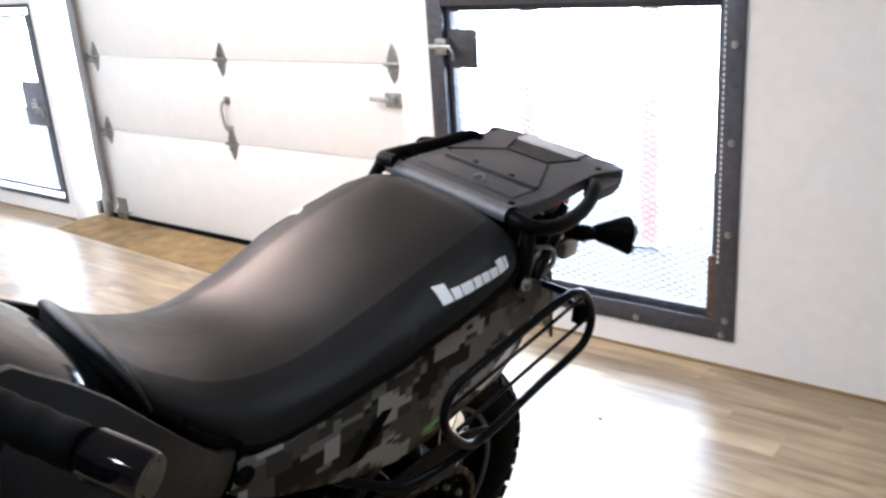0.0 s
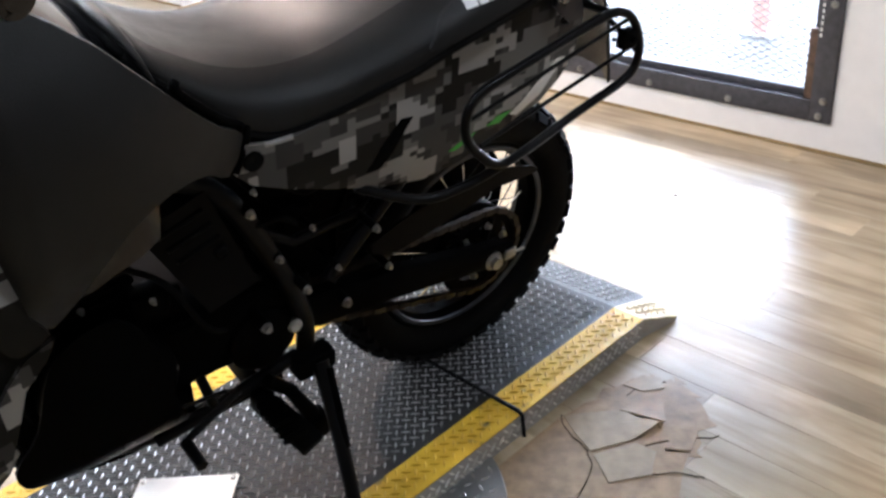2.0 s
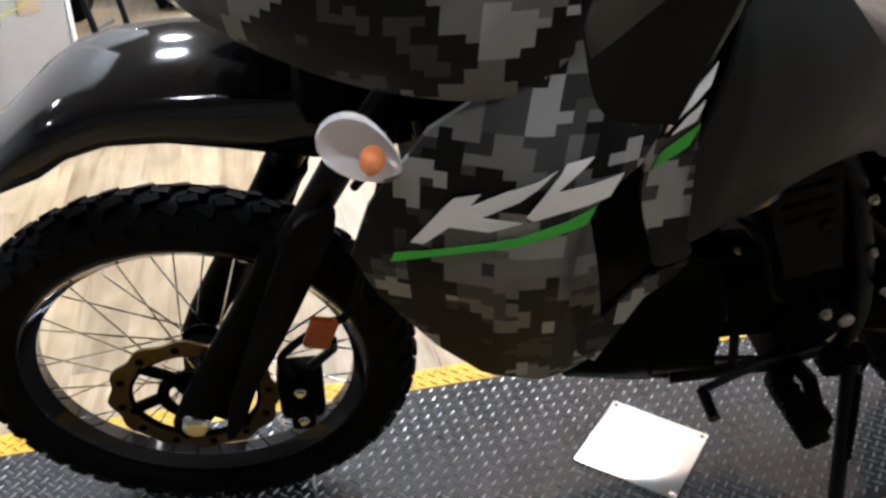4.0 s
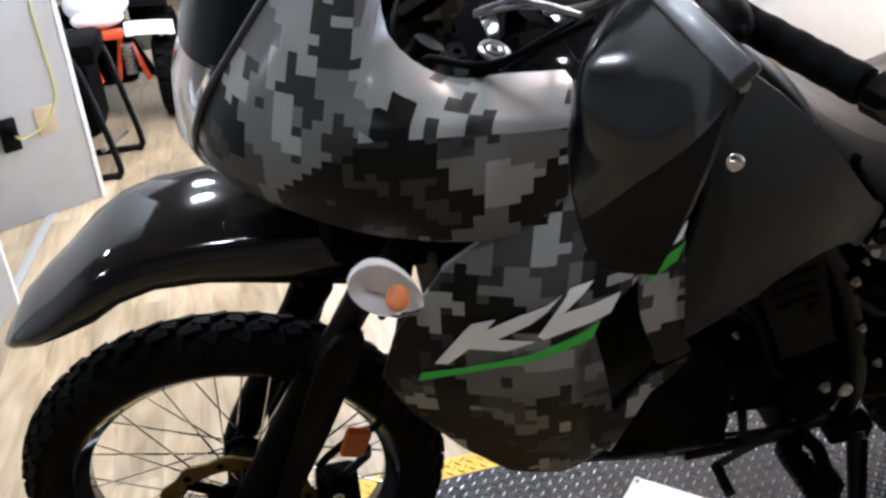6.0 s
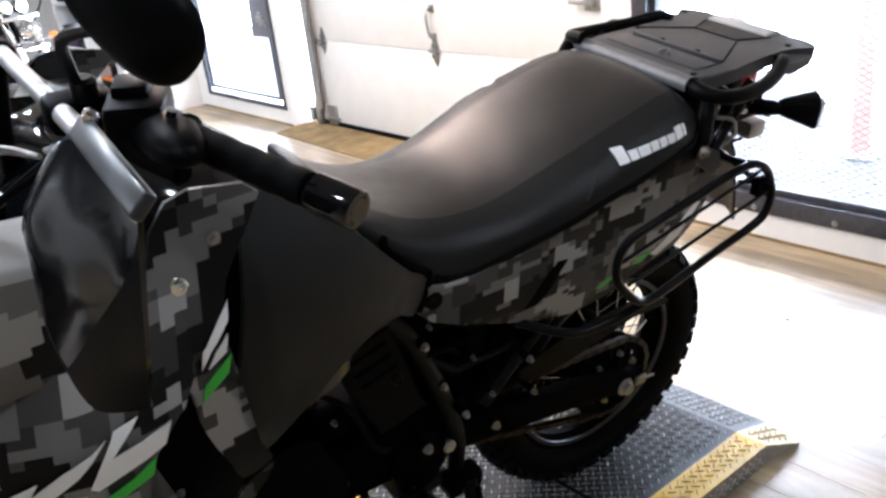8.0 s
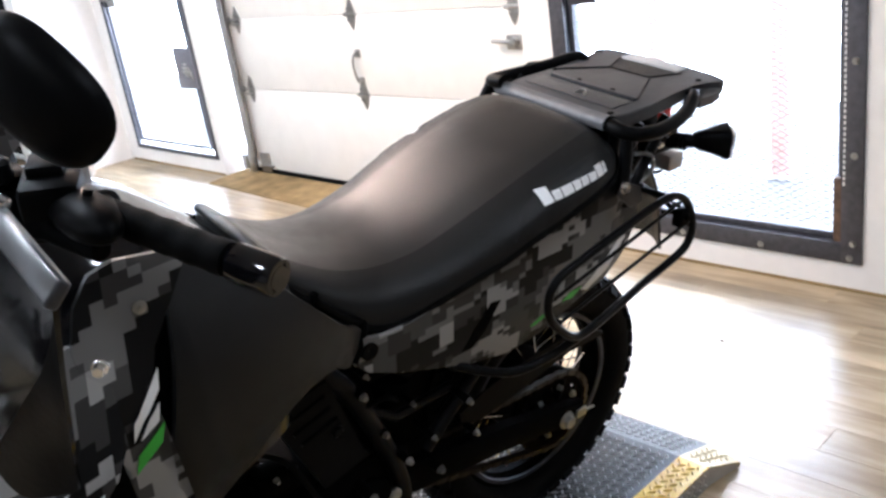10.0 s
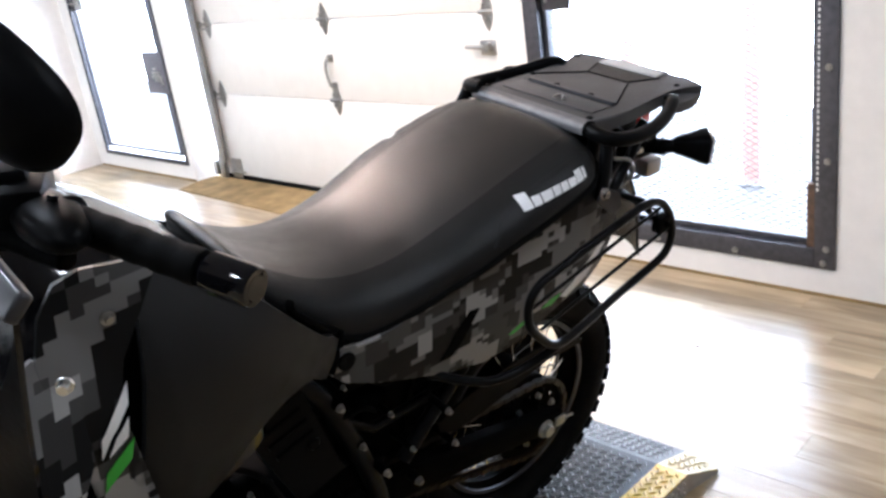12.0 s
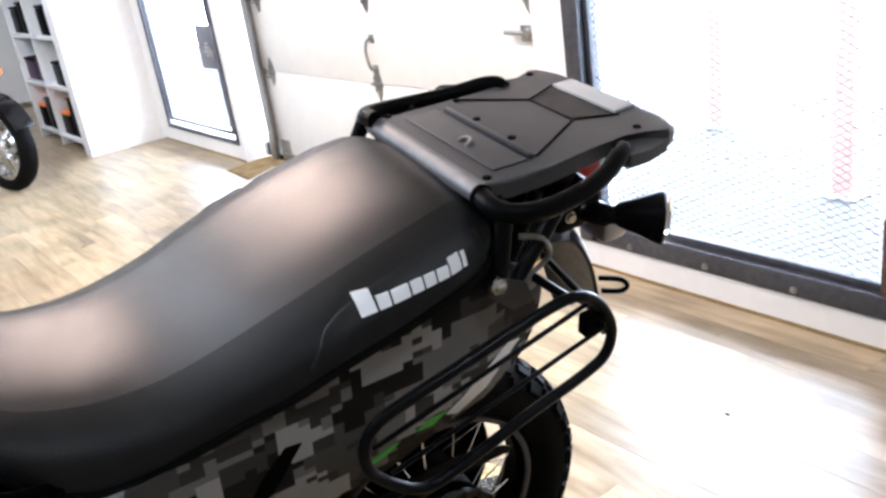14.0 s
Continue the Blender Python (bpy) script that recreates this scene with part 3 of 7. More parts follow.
def gate(name, x0, x1, label, lock_left, double):
    g = new(name)
    tagged(g, label, "security gate", kind="structure")
    z0, z1 = GZ
    w = 0.028 if double else 0.072
    bm = bmesh.new()
    deep = 1.55 if double else 1.60
    box(bm, (x0, 1.525, z0), (x0 + w, deep, z1), 0.003)
    box(bm, (x1 - w, 1.525, z0), (x1, deep, z1), 0.003)
    box(bm, (x0 + w, 1.525, z0), (x1 - w, deep, z0 + w), 0.003)
    box(bm, (x0 + w, 1.525, z1 - w), (x1 - w, deep, z1), 0.003)
    part("outer_frame", bm, GATE, g, "dark painted angle-iron frame")
    i = w + (0.034 if double else 0.001)
    v = 0.018 if double else 0.022
    fy = 1.532 if double else 1.555
    bm = bmesh.new()
    leaf = 1.556 if double else 1.60
    box(bm, (x0 + i, fy, z0 + i), (x0 + i + v, leaf, z1 - i), 0.003)
    box(bm, (x1 - i - v, fy, z0 + i), (x1 - i, leaf, z1 - i), 0.003)
    box(bm, (x0 + i + v, fy, z0 + i), (x1 - i - v, leaf, z0 + i + v), 0.003)
    box(bm, (x0 + i + v, fy, z1 - i - v), (x1 - i - v, leaf, z1 - i), 0.003)
    part("leaf_frame", bm, GATE, g, "dark inner leaf frame")
    # expanded metal
    a0, a1, b0, b1 = x0 + i + v, x1 - i - v, z0 + i + v, z1 - i - v
    W, H = a1 - a0, b1 - b0
    bm = bmesh.new()
    pitch, slope = 0.046, 0.52
    for s in (1, -1):
        k = -H / slope
        while k < W:
            pts = []
            for q in (0, 1):
                pts.append([k + q * H / slope, q * H])
            (xa, za), (xb, zb) = pts
            if xa < 0:
                za, xa = za - xa * slope, 0
            if xb > W:
                zb, xb = zb - (xb - W) * slope, W
            if xb - xa > 0.01:
                if s < 0:
                    xa, xb = W - xa, W - xb
                p, q = Vector((a0 + xa, 1.58 + s * 0.0012, b0 + za)), Vector((a0 + xb, 1.58 + s * 0.0012, b0 + zb))
                d = (q - p).normalized()
                n1 = Vector((-d.z, 0, d.x)) * 0.0012
                n2 = Vector((0, 0.0014, 0))
                rows = [[bm.verts.new(c + u) for u in (n1 + n2, n1 - n2, -n1 - n2, -n1 + n2)] for c in (p, q)]
                for j in range(4):
                    bm.faces.new((rows[0][j], rows[0][(j + 1) % 4], rows[1][(j + 1) % 4], rows[1][j]))
            k += pitch
    part("expanded_metal_mesh", bm, GATE, g, "grey expanded-metal mesh infill")["kind"] = "stuff"
    # lock plate with its hasp
    lx = x0 + w * 0.6 if lock_left else x1 - i - v - 0.165
    lz = 1.01 if lock_left else 0.61
    bm = bmesh.new()
    if lock_left:
        box(bm, (x0 + i + v - 0.01, 1.545, lz), (x0 + i + v + 0.125, 1.552, lz + 0.15), 0.002)
    else:
        box(bm, (lx - 0.03, 1.524, lz - 0.02), (lx + 0.21, 1.530, lz + 0.25), 0.002)
    lockp = part("lock_plate", bm, LOCKGREY if double else GATE, g, "grey steel lock plate")
    if double:
        for k, w2 in enumerate((0.05, 0.08, 0.035)):
            bm = bmesh.new()
            box(bm, (lx + 0.10 - w2 / 2, 1.5225, lz + 0.085 + k * 0.024), (lx + 0.10 + w2 / 2, 1.5242, lz + 0.097 + k * 0.024))
            part("pale_bar", bm, GREYPAD, lockp, "pale printed bar")
    bm = bmesh.new()
    hx, hz = (x0 + 0.07, lz + 0.085) if lock_left else (lx + 0.13, lz + 0.09)
    rod(bm, (hx - 0.055, 1.515, hz), (hx + 0.055, 1.515, hz), 0.009)
    box(bm, (hx - 0.025, 1.51, hz - 0.03), (hx + 0.03, 1.545, hz + 0.03), 0.004)
    sweep(bm, smooth([(hx + 0.045, 1.512, hz), (hx + 0.062, 1.508, hz - 0.02), (hx + 0.062, 1.508, hz - 0.05)], 4), 0.006, 8)
    part("hasp", bm, ZINC, g, "zinc hasp and bolt")
    bm = bmesh.new()
    if not double:
        for k in range(4):
            hexbolt(bm, (x1 - 0.03, 1.523, 0.18 + k * 0.31), (0, -1, 0), 0.009, 0.008)
        for k in range(4):
            hexbolt(bm, (x1 - 0.04 - k * 0.32, 1.523, z0 + 0.022), (0, -1, 0), 0.009, 0.008)
        scatter("fixing_bolt", bm, ZINC, g, "zinc fixing bolts")
        bm = bmesh.new()
        for k in range(46):
            box(bm, (x1 - w + 0.007, 1.5225, z0 + 0.28 + k * 0.019), (x1 - w + 0.013, 1.526, z0 + 0.291 + k * 0.019))
        scatter("slotted_strip", bm, WHITEPAINT, g, "pale slot in the gate edge")
        bm = bmesh.new()
        box(bm, (x1 - w - 0.03, 1.535, z0 + 0.06), (x1 - w + 0.02, 1.556, z0 + 0.30), 0.004)
        part("gate_post_foot", bm, RUST, g, "rusted steel hinge post")
    else:
        box(bm, (x0 + 0.03, 1.54, z1 - 0.17), (x0 + 0.2, 1.56, z1 - 0.09), 0.003)
        rod(bm, (x0 + 0.02, 1.53, z1 - 0.12), (x0 + 0.16, 1.53, z1 - 0.12), 0.008)
        part("top_bolt", bm, ZINC, g, "sliding top bolt")
    return g


gate("gate_1", *G1, "large dark steel security gate with expanded-metal mesh", True, False)
gate("gate_2", *G2, "small dark steel security gate with expanded-metal mesh", False, True)
# slim posts outside behind the large gate
post = thing("fence_post", pose(-0.62, 2.7, -0.02), "weathered reddish fence post standing outside the gate", "fence post", "fence posts")
bm = bmesh.new()
box(bm, (-0.045, -0.03, 0), (0.045, 0.03, 2.6), 0.006)
part("shaft", bm, PINK, post)
bm = bmesh.new()
box(bm, (-0.08, -0.07, 0), (0.08, 0.07, 0.012), 0.003)
part("base_plate", bm, ZINC, post)
copy_thing(post, pose(-1.75, 3.4, -0.02))

# ---------------------------------------------------------------- low display platform of checker plate
platform = thing("display_platform", pose(0, 0, 0), "low checker-plate platform with worn yellow edges and a short ramp", "platform")
PH, X0, X1, XA, XB = 0.055, -0.305, 0.347, -0.242, 0.264
Y0, YR, YT = -2.02, 0.312, 0.452


def ribbed(name, corners, pitch, base, rib, label):
    """A flat four-sided plate with raised diagonal ribs; corners run round, the first side along y."""
    p = [Vector(c) for c in corners]
    bm = bmesh.new()
    nor = (p[1] - p[0]).cross(p[3] - p[0]).normalized()
    if nor.z < -0.01 or (abs(nor.z) <= 0.01 and nor.x * p[0].x < 0):
        nor = -nor
    vs = [bm.verts.new(c) for c in p]
    low = [bm.verts.new(c - nor * 0.004) for c in p]
    bm.faces.new(vs)
    bm.faces.new(low)
    for i in range(4):
        bm.faces.new((vs[i], vs[(i + 1) % 4], low[(i + 1) % 4], low[i]))
    deck = part(name, bm, base, platform, label)
    du, dv = (p[1] - p[0]), (p[3] - p[0])
    lu, lv = du.length, dv.length
    bm = bmesh.new()
    k = pitch
    uu, vv = du.normalized(), dv.normalized()
    reach = int((lu + lv) / k) + 2
    # the weave stands at 45 degrees to the sides: each rib points at the middle of the next
    for i in range(reach):
        for j in range(-reach, reach):
            u, v = (i + j) * k * 0.7071 + 0.011, (i - j) * k * 0.7071 + 0.013
            if not (0.011 < u < lu - 0.009 and 0.011 < v < lv - 0.009):
                continue
            # blend of the two sides, so that ribs stay inside a tapering plate
            a, b = u / lu, v / lv
            c = p[0] * (1 - a) * (1 - b) + p[1] * a * (1 - b) + p[2] * a * b + p[3] * (1 - a) * b
            d = (uu + vv * (1 if (i + j) % 2 else -1)).normalized()
            e = nor.cross(d)
            L, w, h = k * 0.64, k * 0.15, 0.0032
            ends = [bm.verts.new(c + d * L * s + nor * 0.0003) for s in (-1, 1)]
            sides = [bm.verts.new(c + e * w * s + nor * 0.0003) for s in (-1, 1)]
            top = [bm.verts.new(c + d * L * 0.55 * s + nor * h) for s in (-1, 1)]
            for s in (0, 1):
                q = sides[s]
                bm.faces.new((ends[0], q, top[0]))
                bm.faces.new((q, top[1], top[0]))
                bm.faces.new((q, ends[1], top[1]))
    r = part("raised_rib", bm, rib, deck, "raised diagonal ribs")
    r["kind"] = "stuff"
    return deck


K = 0.0185
ribbed("deck", [(XA, Y0, PH), (XA, YR, PH), (XB, YR, PH), (XB, Y0, PH)], K, CHECKER, LUG, "grey checker-plate deck")
ribbed("edge_band", [(XB, Y0, PH), (XB, YR, PH), (X1, YR, PH), (X1, Y0, PH)], K, YELLOW, YELLOW, "worn yellow painted edge")
ribbed("edge_band", [(X0, Y0, PH), (X0, YR, PH), (XA, YR, PH), (XA, Y0, PH)], K, YELLOW, YELLOW, "worn yellow painted edge")
ribbed("ramp", [(XA, YR, PH), (XA, YT, 0.012), (XB, YT, 0.012), (XB, YR, PH)], K, CHECKER, LUG, "short sloping checker-plate ramp")
ribbed("ramp_edge", [(XB, YR, PH), (XB, YT, 0.012), (X1 + 0.02, 0.425, 0.012), (X1, YR, PH)], K, CREAM, CREAM, "pale worn ramp edge")
ribbed("ramp_edge", [(X0 - 0.02, 0.425, 0.012), (XA, YT, 0.012), (XA, YR, PH), (X0, YR, PH)], K, CREAM, CREAM, "pale worn ramp edge")
for x, s in ((X1, 1), (X0, -1)):
    ribbed("side_skirt", [(x, Y0, 0.0), (x, YR, 0.0), (x, YR, PH - 0.0042), (x, Y0, PH - 0.0042)], K, SKIRT, SKIRTRIB, "checker-plate side skirt")
    bm = bmesh.new()
    plate(bm, [(x - 0.001 * s, YR), (x + 0.02 * s, 0.425), (x + 0.02 * s - 0.004, 0.425), (x - 0.005 * s, YR)], 0.0, 0.011)
    vs = [bm.verts.new(c) for c in ((x, YR, 0.01), (x + 0.02 * s, 0.425, 0.01), (x + 0.02 * s, 0.425, 0.0125), (x, YR, PH))]
    bm.faces.new(vs)
    part("ramp_cheek", bm, SKIRT, platform)
bm = bmesh.new()
box(bm, (X0, Y0 - 0.004, 0), (X1, Y0, PH))
box(bm, (XA, YT - 0.004, 0), (XB, YT, 0.011))
scatter("end_plate", bm, CHECKER, platform)
bm = bmesh.new()
box(bm, (-0.24, -1.392, PH), (0.345, -1.386, PH + 0.0015))
part("deck_seam", bm, ZINC, platform, "bright seam across the deck")
# round foot plate beside the platform
disc = thing("round_floor_plate", pose(0.22, -0.53, 0), "round checker plate on the floor beside the platform", "floor plate")
bm = bmesh.new()
lathe(bm, [(0.0, 0.001), (0.0, 0.333), (0.006, 0.333), (0.008, 0.331), (0.008, 0.001)], (0, 0, 0), "z", 72, closed=False)
dplate = part("plate", bm, DISCPLATE, disc)
bm = bmesh.new()
for i in range(-14, 14):
    for j in range(-14, 14):
        cx, cy = (i + 0.5) * 0.026, (j + 0.5) * 0.026
        if math.hypot(cx, cy) > 0.318:
            continue
        t = radians(45 if (i + j) % 2 else -45) + 0.4
        d, e = Vector((math.cos(t), math.sin(t), 0)), Vector((-math.sin(t), math.cos(t), 0))
        c = Vector((cx * math.cos(0.4) - cy * math.sin(0.4), cx * math.sin(0.4) + cy * math.cos(0.4), 0.0081))
        ends = [bm.verts.new(c + d * 0.0115 * s) for s in (-1, 1)]
        sides = [bm.verts.new(c + e * 0.0036 * s) for s in (-1, 1)]
        top = [bm.verts.new(c + d * 0.0065 * s + Vector((0, 0, 0.002))) for s in (-1, 1)]
        for q in sides:
            bm.faces.new((ends[0], q, top[0]))
            bm.faces.new((q, top[1], top[0]))
            bm.faces.new((q, ends[1], top[1]))
ribs = part("raised_rib", bm, SILVER, dplate, "bright raised ribs")
ribs["kind"] = "stuff"
bm = bmesh.new()
for a in (20, 75, 140, 200, 260, 320):
    hexbolt(bm, (0.31 * math.cos(radians(a)), 0.31 * math.sin(radians(a)), 0.008), (0, 0, 1), 0.006, 0.003)
scatter("rivet", bm, SILVER, disc)
# polished square cover plate on the deck
cover = thing("cover_plate", pose(0.04, -0.76, PH + 0.0028, 0, 0, 44.5), "polished square metal cover plate lying on the deck", "metal plate")
bm = bmesh.new()
box(bm, (-0.1, -0.1, 0), (0.1, 0.1, 0.003), 0.001)
part("sheet", bm, MIRRORPLATE, cover)
bm = bmesh.new()
for sx in (-0.09, 0.09):
    for sy in (-0.09, 0.09):
        drum(bm, (sx, sy, 0.004), "z", 0.005, 0.0015, 12, 0.0005)
scatter("corner_screw", bm, ZINC, cover)
# thin bent black bar across the deck behind the stand
bar = thing("tie_down_bar", pose(0, 0, 0), "thin bent black steel bar across the platform", "steel bar")
bm = bmesh.new()
sweep(bm, [(-0.02, -0.128, PH + 0.007), (0.34, -0.13, PH + 0.007), (0.353, -0.131, PH + 0.003), (0.357, -0.133, 0.0035)], 0.0045, 8)
part("rod", bm, FRAMEBLACK, bar)
# torn floor covering beside the ramp; its patch is also darkened for weak light
tear = thing("torn_floor_covering", pose(0, 0, 0), "torn and curling pieces of vinyl floor covering", "floor damage")
bm = bmesh.new()
rnd = random.Random(6)
torn = [(0.372, -0.60), (0.375, -0.05), (0.39, 0.05), (0.44, 0.20), (0.52, 0.23), (0.63, 0.13), (0.67, -0.02), (0.74, -0.20), (0.78, -0.42), (0.70, -0.58), (0.54, -0.64)]
edge = []
for (xa, ya), (xb, yb) in zip(torn, torn[1:] + torn[:1]):
    for k in range(7):
        off = rnd.uniform(-0.018, 0.018) if xa > 0.376 else 0
        edge.append((xa + (xb - xa) * k / 7 + off, ya + (yb - ya) * k / 7 + (rnd.uniform(-0.018, 0.018) if xa > 0.376 else 0)))
plate(bm, edge, 0.0004, 0.0014)
part("bare_patch", bm, WORNDIM, tear, "mottled brown worn patch, darkened as in weak light")
SCRAPS = [((0.378, -0.028), (0.455, 0.052), (0.53, 0.105), (0.552, 0.062), (0.535, 0.0), (0.49, -0.082), (0.43, -0.058)),
          ((0.462, 0.062), (0.478, 0.118), (0.515, 0.142), (0.56, 0.078)), ((0.415, 0.135), (0.43, 0.188), (0.468, 0.206), (0.492, 0.178), (0.462, 0.142)),
          ((0.575, 0.09), (0.60, 0.02), (0.64, 0.045), (0.628, 0.095)), ((0.50, -0.085), (0.545, -0.005), (0.59, 0.0), (0.62, -0.06), (0.57, -0.13))]
for k, pts in enumerate(SCRAPS):
    bm = bmesh.new()
    cx, cy = np.mean(pts, axis=0)
    top = [bm.verts.new((x, y, 0.0035 + (0.010 if (k == 1 and i == 3) or (k == 0 and i == 3) else 0.0015 * (i % 2)))) for i, (x, y) in enumerate(pts)]
    low = [bm.verts.new((v.co.x, v.co.y, v.co.z - 0.0018)) for v in top]
    mid, mid2 = bm.verts.new((cx, cy, 0.0034)), bm.verts.new((cx, cy, 0.0016))
    for i in range(len(top)):
        j = (i + 1) % len(top)
        bm.faces.new((top[i], top[j], mid))
        bm.faces.new((low[j], low[i], mid2))
        bm.faces.new((top[j], top[i], low[i], low[j]))
    part("vinyl_scrap", bm, (RAG, WORNDIM, RAG, WORNDIM, RAG)[k], tear)
for line in ([(0.372, -0.03), (0.40, -0.055), (0.45, -0.075), (0.49, -0.09), (0.53, -0.14), (0.55, -0.22)], [(0.47, 0.055), (0.51, 0.1), (0.555, 0.066)], [(0.44, 0.11), (0.45, 0.17), (0.48, 0.2)], [(0.56, 0.0), (0.60, 0.06), (0.645, 0.1), (0.66, 0.12)], [(0.60, -0.07), (0.66, -0.02), (0.70, 0.0)]):
    bm = bmesh.new()
    sweep(bm, [(x + random.uniform(-.003, .003), y + random.uniform(-.003, .003), 0.0015) for x, y in smooth(line, 4)], 0.0012, 5)
    part("crack", bm, ENGINE, tear, "dark gap where the covering has split")
speck = thing("floor_speck", pose(-0.001, 1.0, 0), "small dark chip on the floor", "debris")
bm = bmesh.new()
ball(bm, (0, 0, 0.003), (0.008, 0.004, 0.003), 8)
part("chip", bm, RUST, speck)

# ---------------------------------------------------------------- the motorcycle: x to its left, y to its rear, z up
bike = thing("motorcycle", pose(0.028, -0.03, 0.055, 0, 0, -5.5) @ pose(0, 0, 0, 0, 12.5, 0),
             "black adventure motorcycle with grey digital camouflage panels on its side stand", "motorcycle")


def wheel(y, r, w, rim_r, front):
    """A spoked wheel: the rim carries tyre, hub and spokes."""
    bm = bmesh.new()
    b = w * 0.62
    lathe(bm, [(-b, rim_r + 0.012), (-b, rim_r), (-b * 0.75, rim_r - 0.006), (-b * 0.4, rim_r - 0.02), (b * 0.4, rim_r - 0.02), (b * 0.75, rim_r - 0.006), (b, rim_r), (b, rim_r + 0.012),
               (b * 0.6, rim_r - 0.002), (-b * 0.6, rim_r - 0.002)], (0, 0, 0), n=72)
    rim = part("wheel", bm, GLOSS if front else ENGINE, bike, "spoked wheel with a block-tread tyre")
    rim.location = (0, y, r)
    bm = bmesh.new()
    t = r - 0.006
    lathe(bm, [(-b * 0.98, rim_r + 0.004), (-w * 0.93, rim_r + 0.02), (-w, (rim_r + t) / 2), (-w * 0.93, t - 0.024), (-w * 0.72, t - 0.008), (-w * 0.35, t - 0.001), (0, t), (w * 0.35, t - 0.001), (w * 0.72, t - 0.008),
               (w * 0.93, t - 0.024), (w, (rim_r + t) / 2), (w * 0.93, rim_r + 0.02), (b * 0.98, rim_r + 0.004), (b * 0.5, rim_r + 0.003), (-b * 0.5, rim_r + 0.003)], (0, 0, 0), n=96)
    tyre = part("tyre", bm, RUBBER, rim, "block-tread dual-sport tyre", 50)
    bm = bmesh.new()
    count = 44 if front else 40
    for i in range(count):
        for k, (lat, tilt, drop) in enumerate(((0.16, 0.25, 0.0), (0.52, -0.45, 0.005), (0.88, -0.1, 0.02))):
            for s in (-1, 1):
                ang = 2 * math.pi * (i + (0.5 if k == 1 else 0) + (0.25 if s > 0 else 0)) / count
                hl, ht = w * 0.17, math.pi * r / count * (0.62 if k < 2 else 0.7)
                base = t - drop
                m = Matrix.Rotation(ang, 4, "X") @ Matrix.Translation((s * w * lat, 0, base)) @ Matrix.Rotation(s * (0.15 + 0.9 * lat ** 2), 4, "Y") @ Matrix.Rotation(s * tilt, 4, "Z")
                q = [m @ Vector(c) for c in ((-hl, -ht, -0.006), (hl, -ht, -0.006), (hl, ht, -0.006), (-hl, ht, -0.006), (-hl * 0.85, -ht * 0.85, 0.007), (hl * 0.85, -ht * 0.85, 0.007), (hl * 0.85, ht * 0.85, 0.007), (-hl * 0.85, ht * 0.85, 0.007))]
                v = [bm.verts.new(c) for c in q]
                for f in ((4, 5, 6, 7), (0, 1, 5, 4), (1, 2, 6, 5), (2, 3, 7, 6), (3, 0, 4, 7)):
                    bm.faces.new([v[j] for j in f])
    blocks = part("tread", bm, RUBBER, rim, "", 50)
    blocks["kind"] = "stuff"
    bm = bmesh.new()
    h = 0.05 if front else 0.06
    lathe(bm, [(-h, 0.012), (-h, 0.034), (-h + 0.006, 0.036), (-h + 0.012, 0.024), (h - 0.012, 0.024), (h - 0.006, 0.036), (h, 0.034), (h, 0.012)], (0, 0, 0), n=32)
    part("hub", bm, ENGINE, rim)
    bm = bmesh.new()
    rod(bm, (0, 0, 0.033), (0, 0, rim_r - 0.012), 0.0016, 6)
    spoke = None
    for i in range(36):
        s = -1 if i % 2 else 1
        a = 2 * math.pi * i / 36
        a2 = a + (0.42 if (i // 2) % 2 else -0.42)
        p, q = Vector((s * (h - 0.004), 0.033 * math.sin(a2), 0.033 * math.cos(a2))), Vector((s * 0.006, (rim_r - 0.014) * math.sin(a), (rim_r - 0.014) * math.cos(a)))
        L = rim_r - 0.045
        d = q - p
        m = Matrix.Translation(p) @ d.to_track_quat("Z", "Y").to_matrix().to_4x4() @ Matrix.Diagonal((1, 1, d.length / L, 1)) @ Matrix.Translation((0, 0, -0.033))
        if spoke is None:
            spoke = part("spoke", bm, CHROME, rim)
            spoke.matrix_local = m
        else:
            shared("spoke", spoke.data, rim, m)
    return rim


WB, RR, RF = -1.515, 0.32, 0.348
rear = wheel(0, RR, 0.064, 0.222, False)
bm = bmesh.new()
lathe(bm, [(0.036, 0.207), (0.036, 0.217), (0.0415, 0.217), (0.0415, 0.2085)], (0, 0, 0), n=72)
part("rim_edge", bm, GATE, rear, "scuffed bright rim edge")
fore = wheel(WB, RF, 0.046, 0.265, True)
fore.rotation_euler.z = radians(-2.8)

# front brake: scalloped bronze rotor on a black carrier, and its caliper
bm = bmesh.new()
n = 120
rows = []
for i in range(n):
    t = 2 * math.pi * i / n
    ro = 0.128 + 0.004 * math.cos(12 * t)
    rows.append([(0.073 + dx, r * math.cos(t), r * math.sin(t)) for dx, r in ((-0.0025, 0.1), (-0.0025, ro), (0.0025, ro), (0.0025, 0.1))])
loft(bm, rows + [rows[0]], caps=False)
part("brake_rotor", bm, BRONZE, fore, "bronze scalloped brake rotor")
bm = bmesh.new()
lathe(bm, [(0.066, 0.04), (0.072, 0.04), (0.072, 0.058), (0.066, 0.058)], (0, 0, 0), n=40)
lathe(bm, [(0.067, 0.094), (0.071, 0.094), (0.071, 0.103), (0.067, 0.103)], (0, 0, 0), n=48)
part("rotor_carrier", bm, ENGINE, fore)
for i in range(6):
    t = 2 * math.pi * i / 6
    bm = bmesh.new()
    rod(bm, (0.069, 0.05 * math.cos(t), 0.05 * math.sin(t)), (0.070, 0.104 * math.cos(t + 0.25), 0.104 * math.sin(t + 0.25)), 0.009, 8)
    part("carrier_arm", bm, ENGINE, fore)
bm = bmesh.new()
